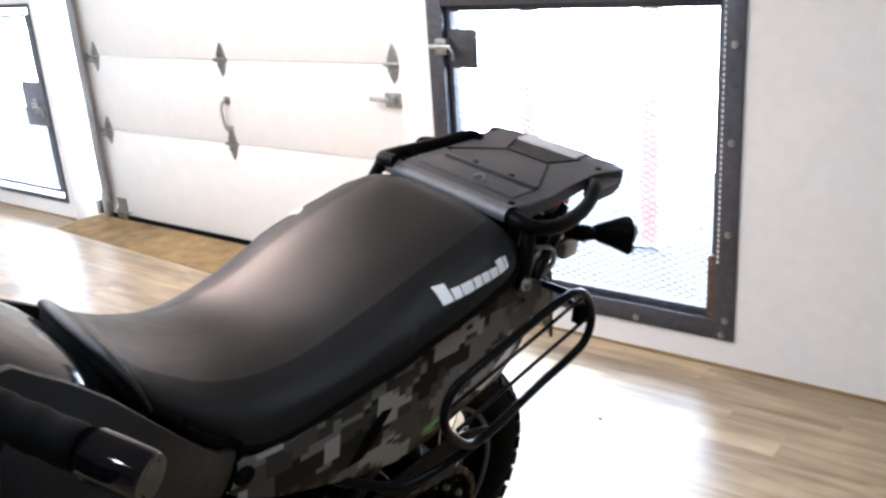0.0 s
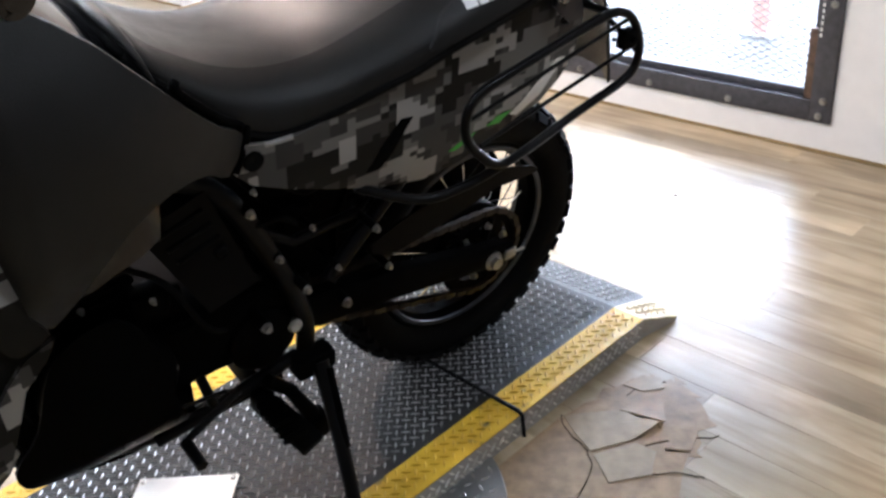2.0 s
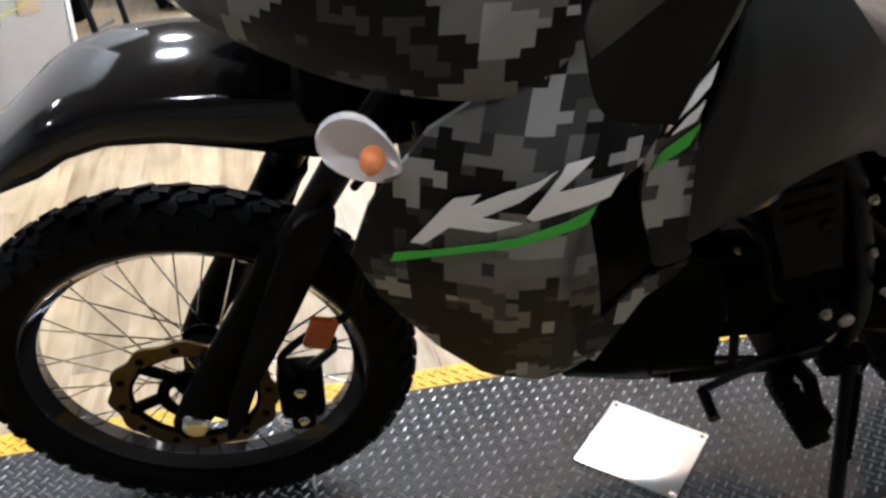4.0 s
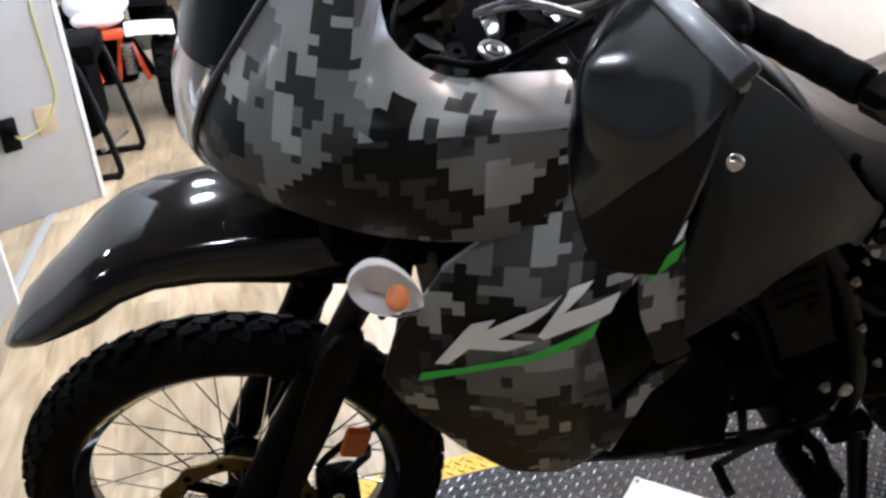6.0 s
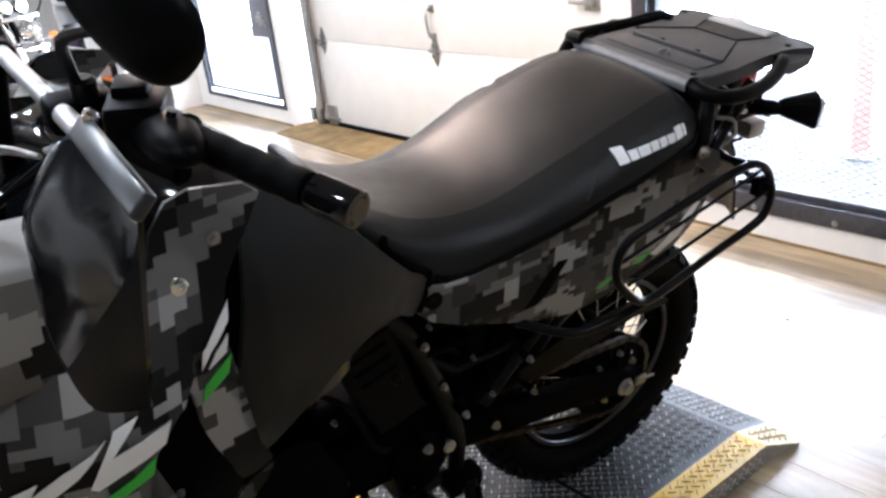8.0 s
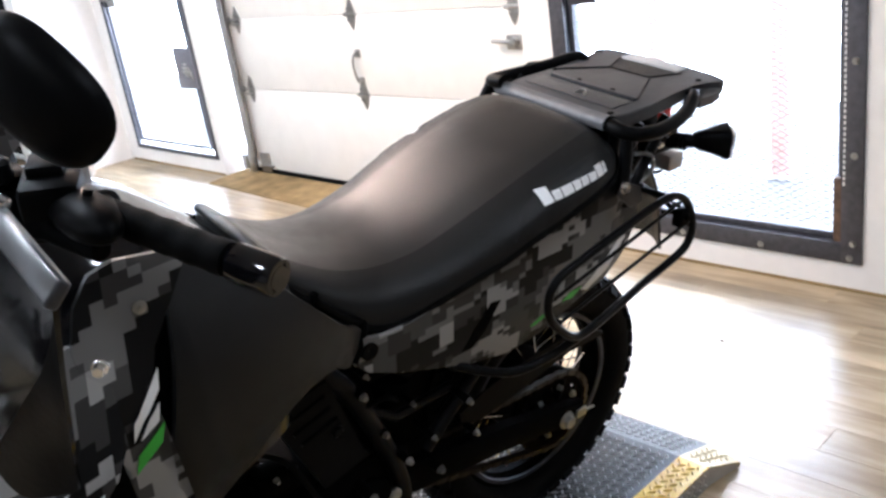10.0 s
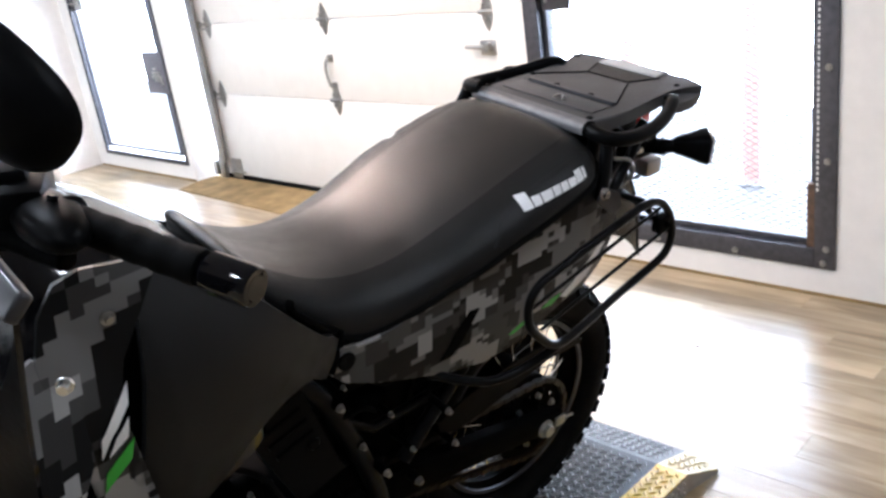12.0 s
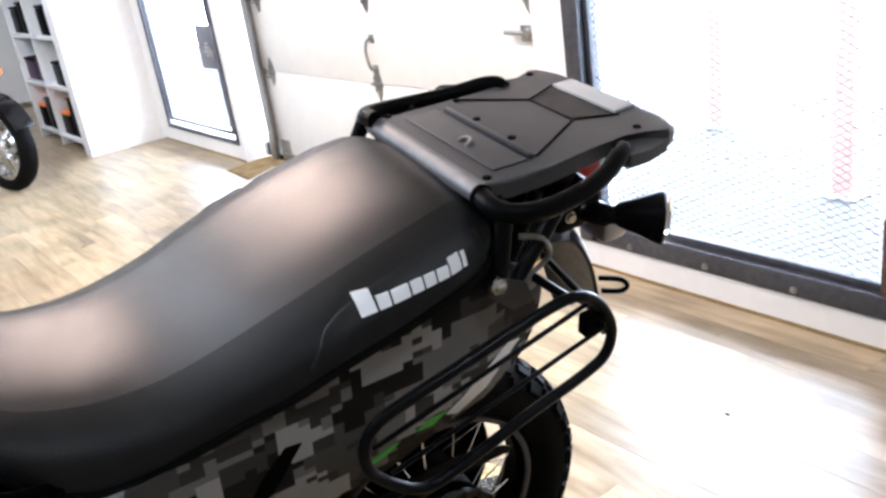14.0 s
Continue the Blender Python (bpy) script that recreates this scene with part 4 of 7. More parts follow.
for i in range(12):
    t = 2 * math.pi * i / 12 + 0.1
    drum(bm, (0.0765, 0.114 * math.cos(t), 0.114 * math.sin(t)), "x", 0.0065, 0.001, 12, 0.0003)
scatter("rotor_hole", bm, ENGINE, fore)
bm = bmesh.new()
box(bm, (0.055, WB + 0.125, RF - 0.045), (0.105, WB + 0.195, RF + 0.06), 0.012)
box(bm, (0.08, WB + 0.14, RF - 0.06), (0.115, WB + 0.18, RF + 0.03), 0.01)
cal = part("brake_caliper", bm, ENGINE, bike)
bm = bmesh.new()
for dz in (-0.03, 0.04):
    hexbolt(bm, (0.116, WB + 0.16, RF + dz), (1, 0, 0), 0.007, 0.006)
scatter("caliper_bolt", bm, SILVER, cal)
bm = bmesh.new()
sweep(bm, smooth([(0.1, WB + 0.15, RF + 0.06), (0.12, WB + 0.14, RF + 0.13), (0.12, WB + 0.20, RF + 0.19), (0.13, WB + 0.25, RF + 0.25), (0.1, -1.2, 0.9)], 6), 0.006, 8)
part("brake_hose", bm, RUBBER, bike)

# fork
RAKE = Vector((0, 0.469, 0.883))
for s in (1, -1):
    a = Vector((s * 0.098, WB, RF))
    bm = bmesh.new()
    sweep(bm, [a - RAKE * 0.04, a + RAKE * 0.02, a + RAKE * 0.3, a + RAKE * 0.36], [0.024, 0.03, 0.031, 0.034], 20)
    leg = part("fork_leg", bm, ENGINE, bike, "black telescopic fork leg")
    bm = bmesh.new()
    sweep(bm, [a + RAKE * 0.36, a + RAKE * 0.80], 0.0215, 20)
    part("stanchion", bm, FRAMEBLACK, leg)
    bm = bmesh.new()
    drum(bm, (s * 0.125, WB, RF), "x", 0.02, 0.012, 20)
    part("axle_nut", bm, SILVER, leg)
    bm = bmesh.new()
    guard = [(-1.345, 0.72), (-1.305, 0.76), (-1.285, 0.735), (-1.362, 0.53), (-1.42, 0.40), (-1.455, 0.27), (-1.478, 0.275), (-1.452, 0.42), (-1.398, 0.58)]
    panel(bm, smooth(guard, 4, True), lambda y, z: 0.142 - 3.0 * ((y - (WB + (z - RF) * 0.531)) ** 2) * 2, 0.012, s, 0.035)
    part("fork_guard", bm, SATIN, leg, "black plastic fork guard")
bm = bmesh.new()
rod(bm, (-0.12, WB, RF), (0.12, WB, RF), 0.011, 14)
part("front_axle", bm, ZINC, bike)
bm = bmesh.new()
for k in (0.60, 0.76):
    p = Vector((0, WB, RF)) + RAKE * k
    box(bm, (-0.13, p.y - 0.035, p.z - 0.018), (0.13, p.y + 0.045, p.z + 0.018), 0.012)
part("triple_clamp", bm, ENGINE, bike)
bm = bmesh.new()
box(bm, (0.150, -1.334, 0.538), (0.166, -1.296, 0.592), 0.006, Matrix.Translation((0, -1.315, 0.565)) @ Matrix.Rotation(radians(-18), 4, "X") @ Matrix.Translation((0, 1.315, -0.565)))
refl = part("fork_reflector", bm, AMBER, bike, "amber fork reflector")
bm = bmesh.new()
sweep(bm, [(0.15, -1.30, 0.54), (0.13, -1.30, 0.50), (0.11, -1.335, 0.44)], 0.007, 8)
part("reflector_bracket", bm, FRAMEBLACK, refl)
# the front end hangs a little to the left of the frame's middle
for ob in (fore, cal, refl, *[c for c in bike.children if c.name.split(".")[0] in ("fork_leg", "front_axle", "brake_hose")]):
    ob.location.x += 0.04

# front mudguard
rings = []
for y, zt, zs, zl, hw in ((-1.795, 0.70, 0.698, 0.692, 0.02), (-1.77, 0.730, 0.727, 0.720, 0.06), (-1.73, 0.765, 0.756, 0.739, 0.085), (-1.69, 0.797, 0.782, 0.757, 0.095), (-1.64, 0.842, 0.825, 0.780, 0.102), (-1.60, 0.868, 0.85, 0.808, 0.105),
                          (-1.55, 0.886, 0.866, 0.824, 0.106), (-1.48, 0.896, 0.87, 0.824, 0.106), (-1.40, 0.898, 0.868, 0.812, 0.11), (-1.30, 0.897, 0.866, 0.791, 0.11), (-1.18, 0.89, 0.862, 0.80, 0.10)):
    half = [(hw * 0.98, zl), (hw * 1.02, (zl + zs) / 2), (hw, zs), (hw * 0.86, zs + (zt - zs) * 0.55), (hw * 0.5, zt - (zt - zs) * 0.12), (0.0, zt)]
    out = half + [(-x, z) for x, z in half[-2::-1]]
    inn = [(x * 0.93, z - 0.006) for x, z in out[::-1]]
    rings.append([(x, y, z) for x, z in out + inn])
bm = bmesh.new()
loft(bm, rings)
part("front_mudguard", bm, GLOSS, bike, "gloss black high front mudguard", 55)

# headlamp fairing, one half mirrored
STATIONS = [
    [(0.122, -1.442, 1.035), (0.146, -1.438, 1.075), (0.158, -1.416, 1.125), (0.16, -1.375, 1.18), (0.158, -1.322, 1.245), (0.153, -1.255, 1.31)],
    [(0.205, -1.41, 1.045), (0.225, -1.405, 1.085), (0.225, -1.38, 1.135), (0.215, -1.338, 1.19), (0.20, -1.287, 1.25), (0.18, -1.225, 1.315)],
    [(0.27, -1.335, 1.032), (0.287, -1.33, 1.075), (0.283, -1.315, 1.125), (0.265, -1.285, 1.175), (0.238, -1.255, 1.235), (0.205, -1.225, 1.30)],
    [(0.308, -1.25, 1.016), (0.322, -1.25, 1.065), (0.312, -1.25, 1.135), (0.285, -1.243, 1.16), (0.245, -1.232, 1.185), (0.215, -1.222, 1.20)],
    [(0.322, -1.15, 1.004), (0.33, -1.15, 1.055), (0.315, -1.15, 1.130), (0.29, -1.15, 1.142), (0.25, -1.16, 1.147), (0.215, -1.165, 1.145)],
    [(0.322, -1.09, 1.018), (0.325, -1.09, 1.06), (0.312, -1.09, 1.124), (0.288, -1.09, 1.136), (0.25, -1.095, 1.142), (0.215, -1.10, 1.14)],
    [(0.315, -1.035, 1.07), (0.315, -1.035, 1.09), (0.305, -1.035, 1.12), (0.285, -1.035, 1.132), (0.25, -1.035, 1.138), (0.215, -1.035, 1.136)]]
along = [smooth([st[k] for st in STATIONS], 4) for k in range(6)]
grid = [smooth(list(col), 4) for col in zip(*along)]


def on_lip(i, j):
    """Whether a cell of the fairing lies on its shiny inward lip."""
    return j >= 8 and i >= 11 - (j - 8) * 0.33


FAR_ROW = smooth([(0.30, -0.90, 1.07), (0.30, -0.90, 1.09), (0.295, -0.90, 1.112), (0.28, -0.90, 1.122), (0.25, -0.90, 1.127), (0.215, -0.90, 1.125)], 4)
for s in (1, -1):
    half = []
    shape = grid if s > 0 else [[(x, y, z - 0.036) for x, y, z in row] for row in grid + [FAR_ROW]]
    # outer skin, inward lip paled as if lit, and black liner
    for layer in range(3):
        bm = bmesh.new()
        sheet(bm, [[(s * x, y, z) for x, y, z in row] for row in shape], 0.004, (0, -1.2, 1.1))
        faces, across = list(bm.faces), len(shape[0]) - 1
        inner = 2 * across * (len(shape) - 1)
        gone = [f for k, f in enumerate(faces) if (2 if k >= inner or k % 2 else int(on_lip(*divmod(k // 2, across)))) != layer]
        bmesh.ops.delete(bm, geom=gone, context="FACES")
        name, mat, label = (("headlamp_fairing", CAMOFINE, "grey digital camouflage fairing half"), ("fairing_lip", LIP, "shiny camouflage inner lip, paler as if lit from above"), ("fairing_liner", ENGINE, "black inside of the fairing"))[layer]
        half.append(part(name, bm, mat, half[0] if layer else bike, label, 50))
    bm = bmesh.new()
    sweep(bm, [(s * x, y - 0.002, z) for x, y, z in shape[0]], 0.0052, 8)
    part("edge_trim", bm, RIBGREY, half[0], "dark grey rubber edge trim", 60)
bm = bmesh.new()
box(bm, (-0.22, -1.32, 0.90), (0.22, -1.10, 0.97), 0.03)
part("inner_fairing", bm, ENGINE, bike, "black inner fairing below the lamp")
bm = bmesh.new()
box(bm, (-0.18, -1.17, 0.60), (0.18, -1.11, 0.97), 0.012)
rad = part("radiator", bm, ENGINE, bike, "black finned radiator")
for k in range(14):
    bm = bmesh.new()
    box(bm, (-0.165, -1.176, 0.63 + k * 0.022), (0.165, -1.1702, 0.636 + k * 0.022))
    part("fin", bm, ENGINE, rad)
# dark lower lip, headlamp glass and smoked windscreen
rows = []
for k in range(13):
    t = -1 + 2 * k / 12
    x = 0.158 * math.sin(t * 1.35) / math.sin(1.35)
    y = -1.475 + 0.055 * abs(t) ** 2.4
    rows.append([(x, y + 0.012, 1.02), (x * 1.02, y, 1.05), (x, y + 0.006, 1.10), (x * 0.97, y + 0.035, 1.15)])
bm = bmesh.new()
sheet(bm, rows, 0.004, (0, -1.2, 1.08))
part("headlamp_glass", bm, LENS, bike, "clear headlamp glass", 60)
bm = bmesh.new()
sheet(bm, [[(x * 0.9, y + 0.07, z) for x, y, z in row] for row in rows], 0.004, (0, -1.2, 1.08))
part("headlamp_reflector", bm, CHROME, bike)
rows = []
for k in range(15):
    t = -1 + 2 * k / 14
    row = []
    for j in range(8):
        u = j / 7
        hw = 0.155 - 0.03 * u
        row.append((hw * math.sin(t * 1.3) / math.sin(1.3), -1.452 + 0.16 * u - 0.02 * math.sin(u * 3.1) + (0.07 + 0.02 * u) * abs(t) ** 2.2, 1.145 + 0.29 * u - 0.05 * u * abs(t) ** 3))
    rows.append(row)
bm = bmesh.new()
sheet(bm, rows, 0.003, (0, -1.0, 1.2))
part("windscreen", bm, SMOKE, bike, "smoked plastic windscreen", 60)

# front side shrouds with decals


def shroud_x(y, z):
    return 0.362 - 0.35 * max(0, -1.10 - y) - 0.30 * max(0, 0.80 - z) - 0.5 * max(0, z - 0.94) - 0.25 * max(0, y + 1.03)


def flap_x(y, z):
    return 0.315 - 0.35 * max(0, z - 0.98) + 0.1 * (-0.93 - y) - 0.3 * max(0, 0.78 - z)


SHROUD = [(-1.27, 0.80), (-1.25, 0.875), (-1.225, 0.925), (-1.19, 0.97), (-1.13, 1.012), (-1.06, 1.06), (-0.985, 1.075), (-0.955, 1.03), (-0.962, 0.965), (-0.985, 0.938), (-1.015, 0.912), (-1.032, 0.888), (-1.047, 0.852), (-1.054, 0.815), (-1.044, 0.77), (-1.022, 0.71), (-1.0, 0.655),
          (-0.985, 0.60), (-0.945, 0.572), (-0.962, 0.54), (-0.985, 0.522), (-1.02, 0.518), (-1.11, 0.562), (-1.17, 0.618), (-1.24, 0.72)]
FLAP = [(-0.838, 1.115), (-0.885, 1.135), (-0.945, 1.135), (-0.985, 1.07), (-0.975, 0.96), (-0.962, 0.911), (-0.962, 0.876), (-0.951, 0.835), (-0.934, 0.79), (-0.922, 0.755), (-0.905, 0.745), (-0.876, 0.762), (-0.892, 0.80), (-0.918, 0.87), (-0.928, 0.95), (-0.90, 1.04)]
SCOOP = [(-1.06, 0.78), (-1.06, 0.85), (-1.04, 0.91), (-0.98, 0.955), (-0.91, 0.95), (-0.9, 0.82), (-0.88, 0.72), (-0.93, 0.62), (-0.95, 0.575), (-1.01, 0.61)]
KAY = [[(-1.209, 0.839), (-1.195, 0.84), (-1.171, 0.868), (-1.132, 0.869), (-1.102, 0.887), (-1.141, 0.886), (-1.106, 0.914), (-1.072, 0.948), (-1.117, 0.925), (-1.153, 0.898), (-1.143, 0.916), (-1.168, 0.906), (-1.176, 0.894)],
       [(-1.063, 0.953), (-1.036, 0.958), (-1.071, 0.924), (-1.004, 0.938), (-1.015, 0.912), (-1.091, 0.889), (-1.098, 0.895), (-1.085, 0.917)]]
STRIPE = [(-1.229, 0.807), (-1.225, 0.821), (-1.185, 0.833), (-1.141, 0.850), (-1.089, 0.873), (-1.051, 0.888), (-1.028, 0.903), (-1.035, 0.88), (-1.069, 0.866), (-1.118, 0.85), (-1.17, 0.83)]
ARR = [[(-0.952, 0.950), (-0.948, 0.974), (-0.905, 1.02), (-0.911, 0.998), (-0.937, 0.972)], [(-0.944, 0.948), (-0.932, 0.968), (-0.915, 0.985), (-0.920, 0.962)]]
STRIPE2 = [(-0.957, 0.906), (-0.951, 0.929), (-0.914, 0.957), (-0.921, 0.932)]
for s in (1, -1):
    bm = bmesh.new()
    panel(bm, SHROUD, shroud_x, 0.006, s, 0.03)
    sh = part("side_shroud", bm, CAMO, bike, "grey digital camouflage radiator shroud", 50)
    bm = bmesh.new()
    panel(bm, smooth(FLAP, 2, True), flap_x, 0.006, s, 0.03)
    part("shroud_flap", bm, CAMO, sh, "camouflage rear flap", 50)
    bm = bmesh.new()
    panel(bm, smooth(SCOOP, 2, True), lambda y, z: 0.285 - 0.3 * max(0, 0.75 - z) - 0.2 * (y + 1.0), 0.006, s, 0.04)
    part("air_scoop", bm, ENGINE, sh, "dark recessed air scoop", 50)
    bm = bmesh.new()
    panel(bm, [(-0.872, 0.750), (-0.907, 0.737), (-0.935, 0.708), (-0.974, 0.660), (-1.000, 0.647), (-0.990, 0.601), (-0.964, 0.577), (-0.940, 0.631), (-0.918, 0.692), (-0.886, 0.723)],
          lambda y, z: 0.300 + 0.15 * max(0, -0.93 - y) - 0.05 * max(0, 0.70 - z), 0.006, s, 0.03)
    part("scoop_rim", bm, CAMO, sh, "camouflage rear rim of the scoop", 50)
    for poly in KAY:
        bm = bmesh.new()
        panel(bm, poly, lambda y, z: shroud_x(y, z) + 0.006, 0.001, s, 0.03)
        part("white_slash", bm, WHITE, sh, "white angular decal")
    bm = bmesh.new()
    panel(bm, STRIPE, lambda y, z: shroud_x(y, z) + 0.006, 0.001, s, 0.03)
    part("green_stripe", bm, GREEN, sh, "green decal stripe")
    for poly in ARR:
        bm = bmesh.new()
        panel(bm, poly, lambda y, z: flap_x(y, z) + 0.003, 0.001, s, 0.03)
        part("white_slash", bm, WHITE, sh, "white angular decal")
    bm = bmesh.new()
    panel(bm, STRIPE2, lambda y, z: flap_x(y, z) + 0.003, 0.001, s, 0.03)
    part("green_stripe", bm, GREEN, sh, "green decal stripe")
    bm = bmesh.new()
    for y, z in ((-0.903, 1.086),):
        bm = bmesh.new()
        x = flap_x(y, z)
        lathe(bm, [(0, 0.0005), (0.0, 0.008), (0.003, 0.008), (0.003, 0.0005)], (s * x, y, z), "x", 18, closed=False)
        hexbolt(bm, (s * (x + 0.003), y, z), (s, 0, 0), 0.005, 0.005)
        part("panel_screw", bm, ZINC, sh)
    bm = bmesh.new()
    for y, z in ((-1.0, 0.73), (-0.985, 0.71), (-0.995, 0.76)):
        hexbolt(bm, (s * 0.294, y, z), (s, 0, 0), 0.004, 0.005)
    scatter("scoop_screw", bm, ZINC, sh)

# front indicators
for s in (1, -1):
    rings = []
    for k in range(9):
        u = k / 8
        c = Vector((0.305 + 0.055 * u, -1.257 + 0.004 * u, 0.962 - 0.004 * u))
        f = (0.55, 0.85, 0.97, 1.0, 0.99, 0.93, 0.8, 0.58, 0.2)[k]
        ring = []
        for j in range(20):
            t = 2 * math.pi * j / 20
            a = math.cos(t) * 0.046 * f
            b = math.sin(t) * 0.0275 * f * (1 - 0.35 * math.cos(t))
            ring.append((s * c.x, c.y + a * 0.8 + b * 0.6, c.z - a * 0.6 + b * 0.8))
        rings.append(ring)
    bm = bmesh.new()
    loft(bm, rings)
    ind = part("indicator", bm, LENS, bike, "clear front indicator with an orange bulb", 60)
    ind.visible_shadow = False
    bm = bmesh.new()
    rings = []
    for x, f in ((0.309, 0.7), (0.318, 0.9), (0.330, 0.97), (0.324, 0.85), (0.314, 0.55)):
        rings.append([(s * x, -1.256 + (0.046 * 0.8 * math.cos(t) + 0.0275 * 0.6 * math.sin(t) * (1 - 0.35 * math.cos(t))) * f, 0.961 + (-0.046 * 0.6 * math.cos(t) + 0.0275 * 0.8 * math.sin(t) * (1 - 0.35 * math.cos(t))) * f) for t in np.linspace(0, 2 * math.pi, 20, endpoint=False)])
    loft(bm, rings)
    part("reflector", bm, WHITEPAINT, ind, "silvery reflector bowl")
    bm = bmesh.new()
    ball(bm, (s * 0.338, -1.247, 0.956), (0.016, 0.0125, 0.0125), 14)
    part("bulb", bm, ORANGE, ind)
    bm = bmesh.new()
    sweep(bm, [(s * 0.22, -1.22, 0.96), (s * 0.308, -1.255, 0.962)], [0.012, 0.016], 12)
    rod(bm, (s * 0.30, -1.235, 0.93), (s * 0.27, -1.262, 0.87), 0.005, 8)
    part("stalk", bm, ENGINE, ind)

# tank, its side covers, seat
rings = []
for y, zt, hw in ((-0.60, 0.88, 0.10), (-0.66, 0.955, 0.15), (-0.72, 1.018, 0.185), (-0.80, 1.082, 0.215), (-0.88, 1.128, 0.225), (-0.96, 1.148, 0.22), (-1.03, 1.135, 0.19), (-1.08, 1.10, 0.15)):
    ring = []
    for j in range(25):
        t = math.pi * j / 24
        ring.append((hw * math.copysign(abs(math.cos(t)) ** 0.72, math.cos(t)), y, 0.72 + (zt - 0.72) * math.sin(t) ** 0.5))
    rings.append(ring)
bm = bmesh.new()
loft(bm, rings)
tank = part("fuel_tank", bm, GLOSS, bike, "gloss black fuel tank", 50)
bm = bmesh.new()
lathe(bm, [(0, 0.0005), (0.012, 0.03), (0.014, 0.036), (0.0, 0.044)], (0, -0.88, 1.138), "z", 30, closed=False)
part("filler_cap", bm, CHROME, tank, "chrome filler cap")


def cover_x(y, z):
    f = min(1, max(0, (-0.555 - y) / 0.30))
    return 0.172 + 0.105 * f ** 0.8 - 0.15 * max(0, 0.80 - z) - 0.55 * max(0, 0.91 - z) ** 2 - 0.2 * max(0, z - 1.0) - 1.1 * max(0, z - 0.91) ** 2 + math.sin(3.1 * min(1, max(0, (z - 0.72) / 0.36))) * (0.012 + 0.075 * max(0, (y + 0.905) / 0.345 * (-0.56 - y) / 0.345))


COVER = [(-0.556, 0.846), (-0.60, 0.888), (-0.66, 0.955), (-0.735, 1.04), (-0.80, 1.092), (-0.838, 1.112), (-0.862, 1.055), (-0.888, 0.955), (-0.905, 0.86), (-0.902, 0.80), (-0.885, 0.745), (-0.86, 0.715), (-0.83, 0.745), (-0.80, 0.785),
         (-0.755, 0.828), (-0.69, 0.848), (-0.63, 0.835), (-0.59, 0.80)]
for s in (1, -1):
    bm = bmesh.new()
    panel(bm, smooth(COVER if s > 0 else [(y, min(z, 1.0 - 0.35 * (y + 0.9))) for y, z in COVER], 2, True), cover_x, 0.01, s, 0.03)
    tc = part("tank_side_cover", bm, MATTE, bike, "matte black tank side cover", 50)
    if s < 0:
        continue
    # Black strip stands in for the shaded gap between tank cover and seat.
    bm = bmesh.new()
    sweep(bm, smooth([(s * (cover_x(y, z) - 0.016), y + 0.006, z + 0.004) for y, z in [(-0.66, 0.968)] + COVER[2::-1]] + [(s * (cover_x(y, z) - 0.006), y + 0.008, z - 0.004) for y, z in ((-0.556, 0.846), (-0.585, 0.80))], 3), 0.0065, 8)
    part("edge_strip", bm, ENGINE, tc, "black strip standing in for the dark seat gap", 60)

SEAT = [(-0.675, 0.085, 0.984, 0.962), (-0.668, 0.105, 0.994, 0.955), (-0.654, 0.122, 0.989, 0.938), (-0.63, 0.134, 0.965, 0.912), (-0.595, 0.15, 0.943, 0.88), (-0.555, 0.168, 0.924, 0.842), (-0.51, 0.176, 0.91, 0.822), (-0.46, 0.182, 0.902, 0.822),
        (-0.40, 0.188, 0.904, 0.834), (-0.34, 0.193, 0.919, 0.848), (-0.28, 0.202, 0.941, 0.864), (-0.22, 0.207, 0.961, 0.884), (-0.14, 0.208, 0.986, 0.902), (-0.06, 0.205, 1.006, 0.92), (-0.01, 0.195, 1.012, 0.932), (0.02, 0.172, 1.0, 0.945), (0.036, 0.15, 0.982, 0.955)]
PS, PZ, PT = 0.66, 0.66, 0.13    # roundness of the saddle's section, and how far its crown draws in
sy = [q[0] for q in SEAT]


def seat_at(y):
    return [float(np.interp(y, sy, [q[k] for q in SEAT])) for k in (1, 2, 3)]


def seat_x(y, z):
    hw, zt, zl = seat_at(y)
    u = min(0.999, max(0.0, (z - zl) / (zt - zl)))
    s = u ** (1 / PZ)
    return hw * math.sqrt(max(0.0, 1 - s * s)) ** PS * (1 - PT * s * s)


rings = []
for y, hw, zt, zl in smooth(SEAT, 3):
    ring = []
    for j in range(33):
        t = math.pi * j / 32
        ring.append((hw * math.copysign(abs(math.cos(t)) ** PS, math.cos(t)) * (1 - PT * math.sin(t) ** 2), y, zl + (zt - zl) * math.sin(t) ** PZ))
    rings.append(ring)
# One vinyl in two tones: the sides take the shaded copy.
for top in (False, True):
    bm = bmesh.new()
    loft(bm, rings)
    cells = list(bm.faces)
    gone = [f for k, f in enumerate(cells) if (top if k >= 33 * (len(rings) - 1) else (9 < k % 33 < 22) != top)]
    bmesh.ops.delete(bm, geom=gone, context="FACES")
    if top:
        part("seat_cushion", bm, VINYL, seat, "worn vinyl top of the saddle", 60)
    else:
        seat = part("seat", bm, VINYLSHADED, bike, "worn black vinyl saddle with a stepped rider seat", 60)
bm = bmesh.new()
sweep(bm, smooth([(0.134, -0.645, 0.928), (0.124, -0.655, 0.956), (0.096, -0.664, 0.98), (0.04, -0.669, 0.99), (-0.04, -0.669, 0.99), (-0.096, -0.664, 0.98), (-0.124, -0.655, 0.956), (-0.134, -0.645, 0.928)], 5), [0.002 + 0.008 * math.sin(math.pi * k / 35) ** 1.5 for k in range(36)], 14)
part("seat_nose_roll", bm, VINYL, seat, "rolled vinyl edge at the seat nose", 60)
